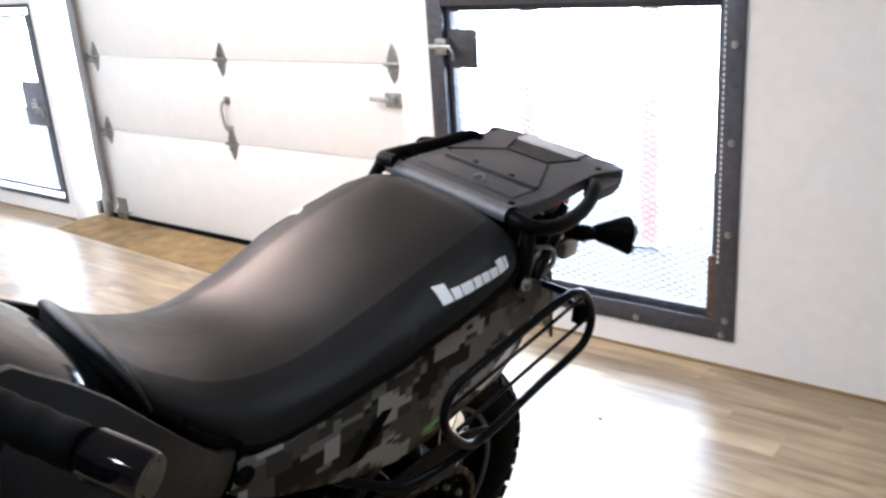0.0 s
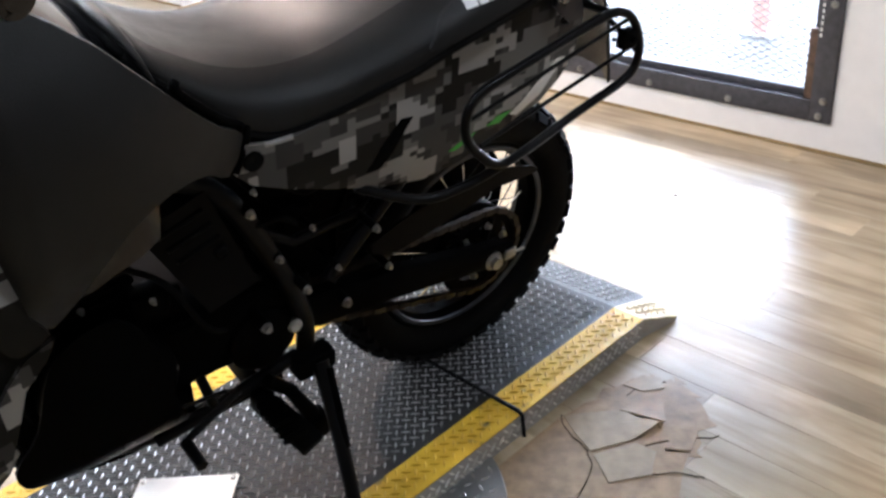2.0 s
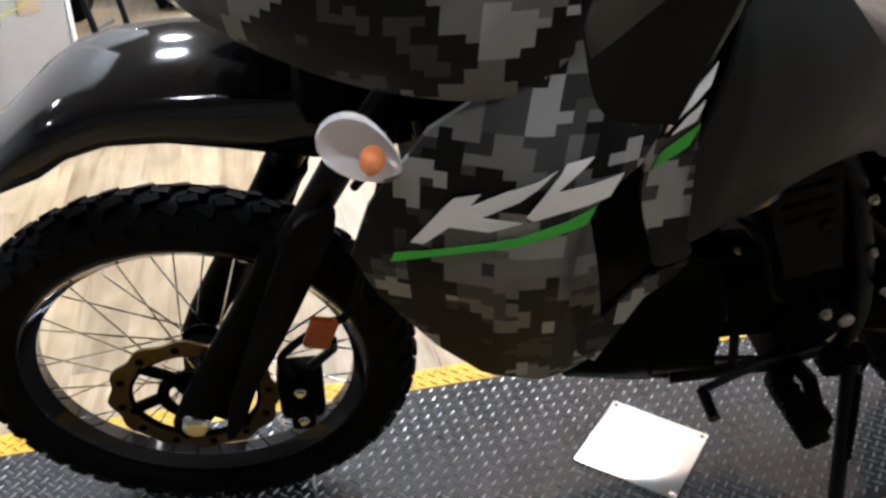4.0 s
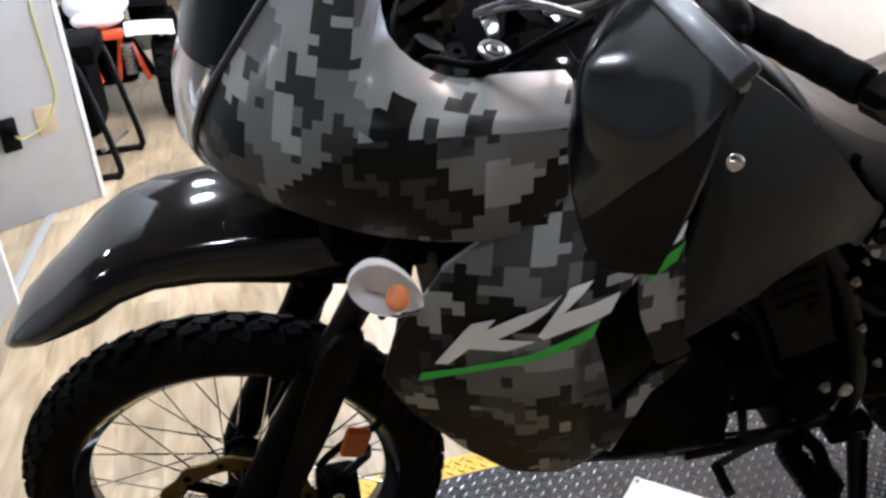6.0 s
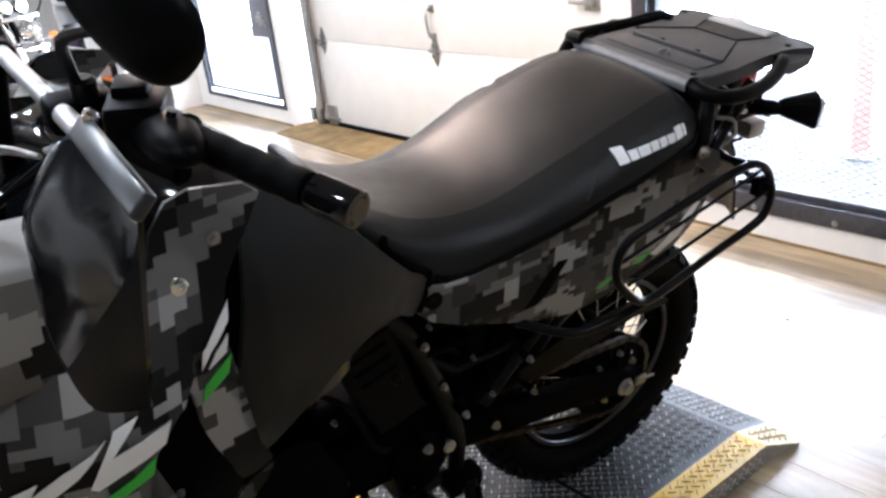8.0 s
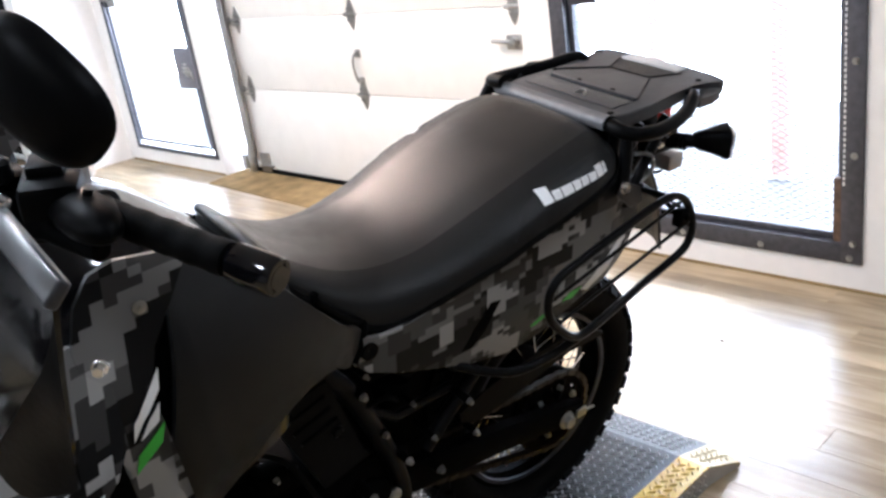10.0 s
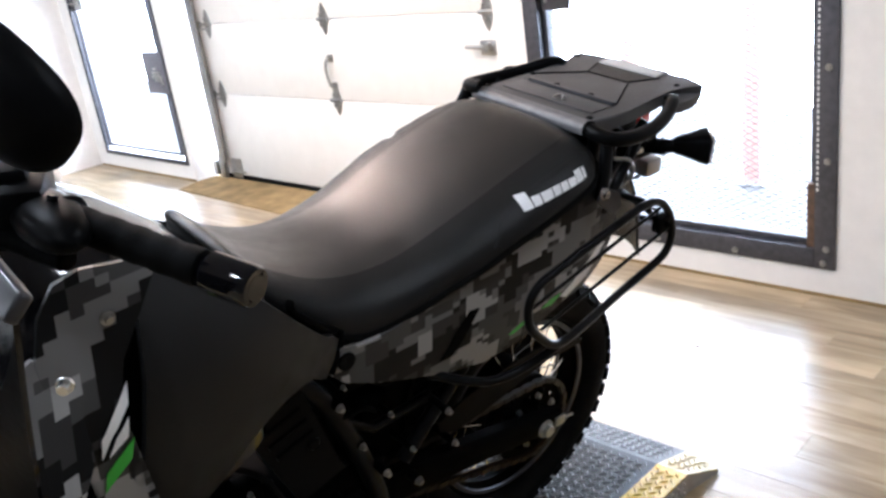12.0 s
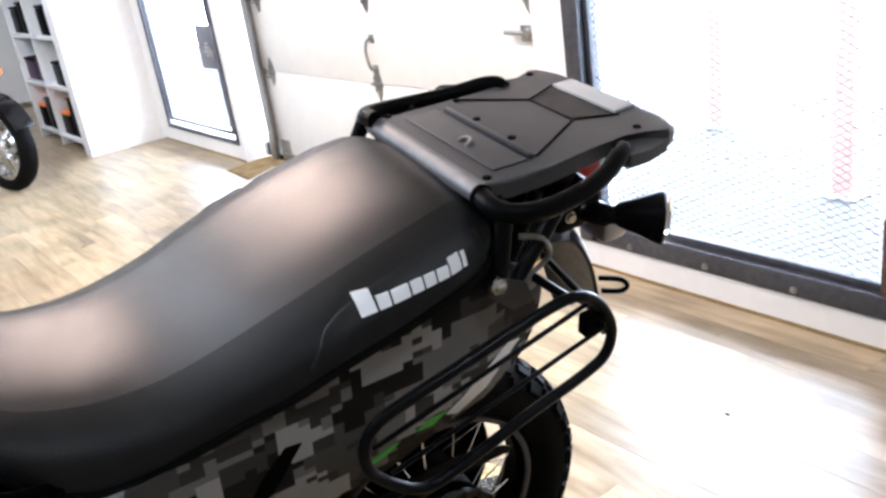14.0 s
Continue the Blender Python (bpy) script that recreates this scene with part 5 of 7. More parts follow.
for s in (1, -1):
    bm = bmesh.new()
    edge = smooth([(sy_, q[1] + 0.001, q[3] + 0.004) for sy_, q in zip(sy[1:], SEAT[1:])], 3)
    sweep(bm, [(s * x, y, z) for y, x, z in edge], 0.006, 8)
    part("seat_piping", bm, RUBBER, seat)
    patch = [(-0.252, 0.893), (-0.24, 0.918), (-0.21, 0.94), (-0.12, 0.968), (-0.04, 0.985), (0.0, 0.983), (0.01, 0.965), (-0.04, 0.942), (-0.14, 0.915)]
    bm = bmesh.new()
    panel(bm, smooth(patch, 3, True), lambda y, z: seat_x(y, z) + 0.003, 0.004, s, 0.012)
    part("seat_side_panel", bm, VINYLSHADED, seat, "smooth black side inset", 60)
    # plain pale marks in place of the maker's word
    y = -0.184
    for wide, tall in ((0.020, 0.0175), (0.0155, 0.0115), (0.0225, 0.0115), (0.0155, 0.0115), (0.0145, 0.0115), (0.0155, 0.0115), (0.0165, 0.0165), (0.006, 0.015)):
        zb = 0.936 + (y + 0.19) * 0.14
        mark = [(y, zb), (y + wide, zb + wide * 0.14), (y + wide + 0.002, zb + wide * 0.14 + tall), (y + 0.002, zb + tall)]
        bm = bmesh.new()
        panel(bm, mark, lambda yy, zz: seat_x(yy, zz) + 0.0045, 0.002, s, 0.01)
        part("white_mark", bm, WHITE, seat, "pale block-shaped mark")
        y += wide + 0.0032

# rear side covers


def side_x(y, z):
    return 0.192 - 0.22 * max(0, 0.74 - z) - 0.25 * max(0, y - 0.0) - 0.1 * max(0, -0.5 - y)


SIDE = [(-0.574, 0.788), (-0.557, 0.832), (-0.52, 0.824), (-0.468, 0.826), (-0.388, 0.839), (-0.29, 0.86), (-0.22, 0.886), (-0.14, 0.904), (-0.026, 0.927), (0.03, 0.93), (0.09, 0.89), (0.118, 0.84), (0.108, 0.79), (0.078, 0.753), (0.012, 0.718),
        (-0.046, 0.70), (-0.11, 0.668), (-0.16, 0.647), (-0.235, 0.642), (-0.322, 0.664), (-0.42, 0.705), (-0.5, 0.742), (-0.552, 0.766)]
TAILGRAPHIC = [[(-0.064, 0.717), (-0.010, 0.764), (0.044, 0.789), (0.070, 0.782), (0.036, 0.762), (-0.045, 0.708)], [(-0.113, 0.710), (-0.093, 0.724), (-0.064, 0.726), (-0.085, 0.706)],
               [(-0.190, 0.684), (-0.165, 0.698), (-0.138, 0.706), (-0.150, 0.693), (-0.175, 0.681)]]
for s in (1, -1):
    bm = bmesh.new()
    panel(bm, SIDE, side_x, 0.008, s, 0.025)
    sc = part("rear_side_cover", bm, CAMO, bike, "grey digital camouflage rear side cover", 50)
    bm = bmesh.new()
    panel(bm, [(-0.360, 0.712), (-0.337, 0.752), (-0.300, 0.790), (-0.278, 0.787), (-0.306, 0.75), (-0.334, 0.710)], lambda y, z: side_x(y, z) + 0.0015, 0.003, s, 0.03)
    part("vent_slot", bm, ENGINE, sc, "black vent slot")
    for shape in TAILGRAPHIC[1:]:
        bm = bmesh.new()
        panel(bm, shape, lambda y, z: side_x(y, z) + 0.0012, 0.001, s, 0.03)
        part("green_stripe", bm, GREEN, sc, "green decal stripe")
    bm = bmesh.new()
    panel(bm, TAILGRAPHIC[0], lambda y, z: side_x(y, z) + 0.0012, 0.001, s, 0.03)
    part("white_slash", bm, WHITE, sc, "white angular decal")
    for y, z in ((-0.548, 0.805), (0.05, 0.865)):
        bm = bmesh.new()
        lathe(bm, [(0, 0.0005), (0.003, 0.012), (0.003, 0.015), (0.0, 0.016)], (s * side_x(y, z), y, z), "x", 18, closed=False)
        part("cover_fastener", bm, RUBBER, sc)

# tail, rear mudguard, lamp
bm = bmesh.new()
box(bm, (-0.10, -0.05, 0.84), (0.10, 0.20, 0.93), 0.03)
part("tail_cowl", bm, SATIN, bike)
rows = []
for y, z, hw in smooth([(0.05, 0.86, 0.09), (0.16, 0.87, 0.09), (0.25, 0.86, 0.085), (0.30, 0.80, 0.08), (0.33, 0.72, 0.075), (0.36, 0.62, 0.07)], 4):
    rows.append([(hw * t, y - 0.012 * abs(t) ** 3, z - 0.02 * abs(t) ** 3) for t in np.linspace(-1, 1, 9)])
bm = bmesh.new()
sheet(bm, rows, 0.006, (0, 0, 0.5))
part("rear_mudguard", bm, MATTE, bike, "black plastic rear mudguard", 60)
bm = bmesh.new()
box(bm, (-0.075, 0.215, 0.935), (0.105, 0.275, 0.985), 0.014)
lamp = part("tail_lamp", bm, RED, bike, "red tail lamp lens")
bm = bmesh.new()
box(bm, (-0.09, 0.13, 0.925), (0.11, 0.225, 0.99), 0.012)
part("lamp_housing", bm, SATIN, lamp)
bm = bmesh.new()
box(bm, (-0.06, 0.30, 0.812), (0.095, 0.352, 0.852), 0.01)
part("plate_lamp", bm, BARGREY, bike, "pale grey number plate lamp housing")
bm = bmesh.new()
sweep(bm, smooth([(0.185, 0.055, 0.96), (0.2, 0.082, 0.955), (0.2, 0.095, 0.925), (0.195, 0.07, 0.905), (0.185, 0.05, 0.915)], 4), 0.0042, 8)
part("lock_hook", bm, ZINC, bike, "bright bent helmet hook")
bm = bmesh.new()
sweep(bm, smooth([(0.06, 0.33, 0.72), (0.078, 0.362, 0.715), (0.088, 0.37, 0.705), (0.088, 0.355, 0.70), (0.075, 0.325, 0.705)], 4), 0.0045, 8)
part("plate_prong", bm, ENGINE, bike)
bm = bmesh.new()
sweep(bm, smooth([(0.03, 0.33, 0.80), (0.03, 0.355, 0.80), (0.03, 0.372, 0.79), (0.03, 0.362, 0.778), (0.03, 0.34, 0.78)], 4), 0.004, 8)
part("plate_bracket", bm, FRAMEBLACK, bike)
for s in (1, -1):
    bm = bmesh.new()
    rings = []
    for d, w, h in ((-0.062, 0.010, 0.011), (-0.054, 0.014, 0.016), (-0.03, 0.022, 0.022), (-0.008, 0.032, 0.029), (0.002, 0.036, 0.031), (0.005, 0.034, 0.029)):
        ring = []
        for t in np.linspace(0, 2 * math.pi, 24, endpoint=False):
            c, q = math.cos(t), math.sin(t)
            w2 = w * math.copysign(abs(c) ** 0.55, c)
            ring.append((s * (0.248 + 0.70 * d + 0.71 * w2), 0.248 + 0.71 * d - 0.70 * w2, 0.953 + h * math.copysign(abs(q) ** 0.55, q)))
        rings.append(ring)
    loft(bm, rings)
    ind = part("rear_indicator", bm, SATIN, bike, "dark flared rear indicator pod", 40)
    bm = bmesh.new()
    box(bm, (-0.003, -0.029, -0.025), (0.004, 0.029, 0.025), 0.003, Matrix.Translation((s * 0.2535, 0.2535, 0.953)) @ Matrix.Rotation(radians(45 if s > 0 else 135), 4, "Z"))
    part("lens", bm, LENS, ind, "clear indicator lens")
    bm = bmesh.new()
    sweep(bm, [(s * 0.10, 0.19, 0.928), (s * 0.16, 0.196, 0.938), (s * 0.19, 0.20, 0.946), (s * 0.212, 0.209, 0.952)], [0.015, 0.014, 0.013, 0.012], 12)
    for k in range(3):
        drum(bm, (s * (0.172 + k * 0.01), 0.198 + k * 0.0014, 0.942 + k * 0.0018), "x", 0.0165, 0.003, 14, 0.001)
    part("stalk", bm, RUBBER, ind)
    bm = bmesh.new()
    hexbolt(bm, (s * 0.160, 0.165, 0.94), (s, 0, 0), 0.007, 0.006)
    hexbolt(bm, (s * 0.160, 0.192, 0.945), (s, 0, 0), 0.007, 0.006)
    scatter("bracket_bolt", bm, SILVER, ind)
    bm = bmesh.new()
    box(bm, (s * 0.118, 0.145, 0.915), (s * 0.160, 0.222, 0.968), 0.008)
    part("indicator_bracket", bm, SATIN, ind)
    bm = bmesh.new()
    plate(bm, [(0.005, 0.928), (-0.012, 0.905), (0.03, 0.868), (0.062, 0.872), (0.05, 0.905)], 0, 0.006, Matrix(((0, 0, s, s * 0.205), (1, 0, 0, 0), (0, 1, 0, 0), (0, 0, 0, 1))))
    bracket = part("strut_plate", bm, RIBGREY, bike, "bright pressed bracket at the foot of the rack strut")
    bm = bmesh.new()
    hexbolt(bm, (s * 0.213, 0.002, 0.918), (s, 0, 0), 0.009, 0.008)
    part("strut_bolt", bm, SILVER, bracket)
    bm = bmesh.new()
    sweep(bm, [(s * 0.18, 0.035, 1.0), (s * 0.195, 0.02, 0.95), (s * 0.20, 0.01, 0.90)], 0.012, 10)
    sweep(bm, [(s * 0.185, 0.13, 0.995), (s * 0.195, 0.08, 0.945), (s * 0.20, 0.03, 0.89)], 0.010, 10)
    sweep(bm, [(s * 0.15, 0.04, 1.005), (s * 0.135, 0.055, 0.93), (s * 0.125, 0.075, 0.83)], 0.012, 10)
    sweep(bm, [(s * 0.14, 0.12, 0.99), (s * 0.13, 0.10, 0.92), (s * 0.125, 0.075, 0.85)], 0.010, 10)
    sweep(bm, [(s * 0.14, 0.20, 0.985), (s * 0.12, 0.15, 0.90), (s * 0.11, 0.09, 0.84)], 0.009, 10)
    box(bm, (s * 0.13, 0.06, 0.80), (s * 0.15, 0.12, 0.86), 0.006)
    part("rack_strut", bm, FRAMEBLACK, bike, "black rack support strut")

# luggage rack
RX = -0.008


def set_rack(bm):
    """Lay a rack part, built level and square, at the rack's own slight tilt and turn."""
    for v in bm.verts:
        v.co.z += 0.055 * v.co.x - 0.004
        v.co.y -= 0.05 * v.co.x
    return bm


half = [(0.152, 0.036), (0.163, 0.075), (0.162, 0.14), (0.152, 0.215), (0.142, 0.285), (0.150, 0.318), (0.174, 0.346), (0.166, 0.364), (0.125, 0.378), (0.088, 0.378), (0.078, 0.372)]
bm = bmesh.new()
plate(bm, [(RX + x, y) for x, y in half] + [(RX - (x if y > 0.3 else min(x, 0.136)), y) for x, y in half[::-1]], 0.996, 1.022)
bmesh.ops.bevel(bm, geom=[e for e in bm.edges if abs(e.verts[0].co.z - e.verts[1].co.z) < 1e-4 and e.verts[0].co.z > 1.015], offset=0.005, segments=3, affect="EDGES", profile=0.5)
rack = part("luggage_rack", set_rack(bm), RACKGREY, bike, "dark grey moulded luggage rack plate with tubular grab rails")
bm = bmesh.new()
plate(bm, [(RX - 0.112, 0.066), (RX + 0.128, 0.066), (RX + 0.128, 0.124), (RX - 0.112, 0.124)], 1.0222, 1.0250)
bmesh.ops.bevel(bm, geom=bm.edges[:], offset=0.002, segments=2, affect="EDGES", profile=0.5)
part("tool_hatch", set_rack(bm), RACKGREY, rack, "raised tool hatch")
bm = bmesh.new()
box(bm, (RX - 0.100, 0.128, 1.021), (RX + 0.128, 0.137, 1.0295), 0.003)
part("cross_rib", set_rack(bm), RIBGREY, rack)
# the raised middle of the tray, its bevelled shoulders and the sunk bay for the label
bm = bmesh.new()
rim = [(-0.128, 0.17), (-0.052, 0.262), (0.056, 0.262), (0.124, 0.142)]
for a, b in zip(rim, rim[1:]):
    sweep(bm, [(RX + a[0], a[1], 1.0225), (RX + b[0], b[1], 1.0225)], 0.0022, 6)
for s in (-1, 1):
    sweep(bm, [(RX + s * 0.054, 0.262, 1.0225), (RX + s * 0.082, 0.330, 1.0225)], 0.0022, 6)
part("moulded_rib", set_rack(bm), SATIN, rack)
bm = bmesh.new()
plate(bm, [(RX - 0.050, 0.266), (RX + 0.050, 0.266), (RX + 0.078, 0.326), (RX - 0.078, 0.326)], 1.0215, 1.0232)
part("sunk_bay", set_rack(bm), MATTE, rack, "smoother dark bay before the label")
bm = bmesh.new()
box(bm, (RX - 0.08, 0.329, 1.0215), (RX + 0.074, 0.371, 1.0262), 0.0015)
part("label_plate", set_rack(bm), GREYPAD, rack, "pale grey rectangular label")
bm = bmesh.new()
sweep(bm, smooth([(RX + 0.018, 0.082, 1.026), (RX + 0.023, 0.09, 1.030), (RX + 0.033, 0.092, 1.030), (RX + 0.04, 0.086, 1.028), (RX + 0.041, 0.08, 1.026)], 4), 0.003, 8)
part("hatch_clasp", set_rack(bm), ZINC, rack, "small bright wire clasp")
bm = bmesh.new()
for x, y in ((-0.04, 0.152), (0.052, 0.152), (-0.126, 0.17), (-0.150, 0.335), (0.135, 0.318), (0.138, 0.05), (-0.138, 0.05)):
    drum(bm, (RX + x, y, 1.0222), "z", 0.0062, 0.002, 14, 0.0008)
scatter("rack_bolt", set_rack(bm), ENGINE, rack)
for s in (-1, 1):
    bm = bmesh.new()
    loop = smooth([(s * 0.158, 0.026, 1.012), (s * 0.19, 0.024, 1.008), (s * 0.213, 0.040, 1.004), (s * 0.222, 0.085, 1.0), (s * 0.215, 0.145, 1.0), (s * 0.200, 0.200, 1.004), (s * 0.182, 0.240, 1.012), (s * 0.168, 0.262, 1.014), (s * 0.150, 0.27, 1.008)], 5)
    radii = [0.0135 - 0.004 * max(0, k / (len(loop) - 1) - 0.75) / 0.25 for k in range(len(loop))]
    sweep(bm, [(RX + (x if s > 0 else 0.87 * x + 0.002), y, z + (0 if s > 0 else 0.012)) for x, y, z in loop], radii, 14)
    rail = part("grab_rail", set_rack(bm), SATIN, rack, "black tubular grab rail", 60)
    bm = bmesh.new()
    sweep(bm, [(RX + s * 0.156, 0.026, 1.012), (RX + s * 0.162, 0.0258, 1.012)], 0.0155, 16)
    part("joint_ring", set_rack(bm), ENGINE, rail)
    bm = bmesh.new()
    # flank of the tray between the rail's rear end and the tail corner
    plate(bm, [(RX + s * 0.15, 0.255), (RX + s * 0.185, 0.262), (RX + s * 0.186, 0.30), (RX + s * 0.174, 0.345), (RX + s * 0.142, 0.33)], 0.990, 1.010)
    part("rack_flank", set_rack(bm), RACKGREY, rack)
bm = bmesh.new()
rings = []
for x in np.linspace(-0.152, 0.152, 9):
    rings.append([(RX + x, 0.030 + a, 1.011 + b) for a, b in ((-0.010, -0.012), (-0.014, -0.002), (-0.010, 0.006), (0.002, 0.0125), (0.009, 0.012), (0.009, -0.012))])
loft(bm, rings)
part("front_crossbar", set_rack(bm), TRAYEDGE, rack, "worn metallic front edge", 50)

# pannier hoops
HOOP = [(-0.225, 0.80), (-0.205, 0.828), (-0.16, 0.842), (-0.05, 0.866), (0.05, 0.887), (0.10, 0.887), (0.14, 0.86), (0.168, 0.808), (0.162, 0.765), (0.125, 0.745), (0.03, 0.722), (-0.10, 0.685), (-0.15, 0.685), (-0.19, 0.718), (-0.22, 0.757)]
for s in (1, -1):
    bm = bmesh.new()
    sweep(bm, smooth([(s * 0.255, y, z) for y, z in HOOP], 4, True), 0.008, 10, closed=True)
    hoop = part("pannier_hoop", bm, FRAMEBLACK, bike, "black tubular pannier hoop", 60)
    bm = bmesh.new()
    for a, b in (((-0.215, 0.79), (0.12, 0.868)), ((-0.19, 0.735), (0.155, 0.815))):
        bm = bmesh.new()
        rod(bm, (s * 0.255, *a), (s * 0.255, *b), 0.0035, 8)
        part("hoop_slat", bm, FRAMEBLACK, hoop)
    bm = bmesh.new()
    sweep(bm, smooth([(s * 0.253, -0.12, 0.68), (s * 0.24, -0.20, 0.655), (s * 0.22, -0.28, 0.648), (s * 0.17, -0.37, 0.68)], 4), 0.0085, 10)
    part("hoop_arm", bm, FRAMEBLACK, hoop)
    bm = bmesh.new()
    sweep(bm, [(s * 0.255, 0.09, 0.885), (s * 0.17, 0.10, 0.87), (s * 0.12, 0.09, 0.86)], 0.007, 8)
    part("hoop_arm", bm, FRAMEBLACK, hoop)
    bm = bmesh.new()
    sweep(bm, [(s * 0.255, 0.165, 0.80), (s * 0.2, 0.17, 0.82), (s * 0.08, 0.17, 0.85)], 0.006, 8)
    part("hoop_arm", bm, FRAMEBLACK, hoop)
    bm = bmesh.new()
    box(bm, (s * 0.243, 0.115, 0.815), (s * 0.262, 0.15, 0.848), 0.003)
    hexbolt(bm, (s * 0.262, 0.135, 0.832), (s, 0, 0), 0.006, 0.006)
    part("hoop_bracket", bm, ENGINE, hoop)

# frame, engine, drive
bm = bmesh.new()
for s in (1, -1):
    sweep(bm, smooth([(s * 0.04, -1.10, 0.97), (s * 0.10, -0.95, 0.92), (s * 0.135, -0.75, 0.83), (s * 0.14, -0.60, 0.755), (s * 0.14, -0.52, 0.61), (s * 0.135, -0.46, 0.44), (s * 0.12, -0.45, 0.33)], 4), 0.017, 12)
    sweep(bm, [(s * 0.14, -0.56, 0.80), (s * 0.14, -0.30, 0.84), (s * 0.12, 0.08, 0.90)], 0.013, 10)
    sweep(bm, [(s * 0.145, -0.41, 0.495), (s * 0.145, -0.27, 0.635), (s * 0.13, -0.08, 0.85)], 0.014, 10)
    sweep(bm, smooth([(s * 0.05, -1.07, 0.86), (s * 0.075, -0.93, 0.55), (s * 0.09, -0.86, 0.34), (s * 0.1, -0.74, 0.285), (s * 0.11, -0.50, 0.29)], 4), 0.016, 10)
    sweep(bm, [(s * 0.14, -0.545, 0.66), (s * 0.14, -0.47, 0.60), (s * 0.145, -0.35, 0.61)], 0.009, 8)
    sweep(bm, [(s * 0.115, -0.74, 0.285), (s * 0.125, -0.62, 0.305), (s * 0.125, -0.47, 0.335)], 0.013, 10)
    sweep(bm, [(s * 0.125, -0.632, 0.30), (s * 0.12, -0.648, 0.38)], 0.009, 8)
part("frame", bm, FRAMEBLACK, bike, "black tubular steel frame", 60)
bm = bmesh.new()
box(bm, (-0.125, -0.86, 0.28), (0.125, -0.69, 0.50), 0.04)
eng = part("engine_block", bm, ENGINE, bike, "black single-cylinder engine")
for name, a, b in (("gearbox_casing", (-0.1245, -0.74, 0.365), (0.1245, -0.46, 0.52)), ("crankcase_nose", (-0.10, -0.93, 0.34), (0.10, -0.82, 0.48))):
    bm = bmesh.new()
    box(bm, a, b, 0.035)
    part(name, bm, ENGINE, eng)
for k in range(9):
    bm = bmesh.new()
    box(bm, (-0.095, -0.90, 0.50 + k * 0.021), (0.095, -0.71, 0.508 + k * 0.021), 0.003)
    part("cooling_fin", bm, ENGINE, eng)
bm = bmesh.new()
box(bm, (-0.08, -0.885, 0.49), (0.08, -0.725, 0.70), 0.02)
part("cylinder", bm, ENGINE, eng)
bm = bmesh.new()
box(bm, (-0.09, -0.89, 0.68), (0.09, -0.70, 0.78), 0.03)
part("cylinder_head", bm, ENGINE, eng)
bm = bmesh.new()
lathe(bm, [(0.10, 0.105), (0.135, 0.10), (0.15, 0.09), (0.155, 0.075), (0.16, 0.05), (0.162, 0.0005)], (0, -0.785, 0.45), "x", 40, closed=False)
lathe(bm, [(0.10, 0.065), (0.135, 0.062), (0.145, 0.05), (0.147, 0.0005)], (0, -0.535, 0.415), "x", 30, closed=False)
part("generator_cover", bm, ENGINE, eng)
bm = bmesh.new()
for k in range(7):
    a = 2 * math.pi * k / 7
    hexbolt(bm, (0.136, -0.785 + 0.094 * math.cos(a), 0.45 + 0.094 * math.sin(a)), (1, 0, 0), 0.0045, 0.006)
for y, z in ((-0.70, 0.585), (-0.80, 0.62), (-0.62, 0.595), (-0.77, 0.69), (-0.55, 0.35), (-0.85, 0.49)):
    hexbolt(bm, (0.125, y, z), (1, 0, 0), 0.004, 0.008)
scatter("cover_bolt", bm, ZINC, eng)
rnd = random.Random(4)
for k in range(12):
    bm = bmesh.new()
    y, z = rnd.uniform(-0.72, -0.42), rnd.uniform(0.45, 0.74)
    box(bm, (0.03 + rnd.random() * 0.05, y - 0.03, z - 0.025), (0.10 + rnd.random() * 0.025, y + 0.03, z + 0.025), 0.01)
    part("engine_fitting", bm, ENGINE, eng)
bm = bmesh.new()
for y0, z0, y1, z1 in ((-0.66, 0.74, -0.50, 0.52), (-0.60, 0.70, -0.44, 0.60), (-0.74, 0.66, -0.58, 0.45), (-0.50, 0.72, -0.34, 0.66)):
    sweep(bm, smooth([(0.11, y0, z0), (0.15, (y0 * 2 + y1) / 3, z0 - 0.03), (0.148, (y0 + 2 * y1) / 3, z1 + 0.06), (0.11, y1, z1)], 5), 0.005, 7)
scatter("cable", bm, RUBBER, eng)
bm = bmesh.new()
quad = [(-0.715, 0.735), (-0.612, 0.765), (-0.545, 0.57), (-0.63, 0.548)]
panel(bm, quad, lambda y, z: 0.160, 0.03, 1, 0.04)
cover_plate_side = part("reservoir_cover", bm, SATIN, bike, "black louvred side cover below the tank")
bm = bmesh.new()
for k in range(6):
    u = 0.12 + k * 0.14
    p = (quad[0][0] + (quad[3][0] - quad[0][0]) * u, quad[0][1] + (quad[3][1] - quad[0][1]) * u)
    q = (quad[1][0] + (quad[2][0] - quad[1][0]) * u, quad[1][1] + (quad[2][1] - quad[1][1]) * u)
    if k < 3:
        rod(bm, (0.161, p[0] * 0.85 + q[0] * 0.15, p[1] * 0.85 + q[1] * 0.15), (0.161, p[0] * 0.15 + q[0] * 0.85, p[1] * 0.15 + q[1] * 0.85), 0.004, 6)
scatter("louvre", bm, SATIN, cover_plate_side)
bm = bmesh.new()
drum(bm, (0.162, -0.60, 0.655), "x", 0.012, 0.003, 14)
part("round_cap", bm, SATIN, cover_plate_side)
BELLY = [(-0.95, 0.40), (-0.905, 0.465), (-0.868, 0.575), (-0.81, 0.615), (-0.75, 0.60), (-0.715, 0.50), (-0.706, 0.41), (-0.692, 0.345), (-0.705, 0.290), (-0.766, 0.285), (-0.885, 0.305), (-0.935, 0.35)]
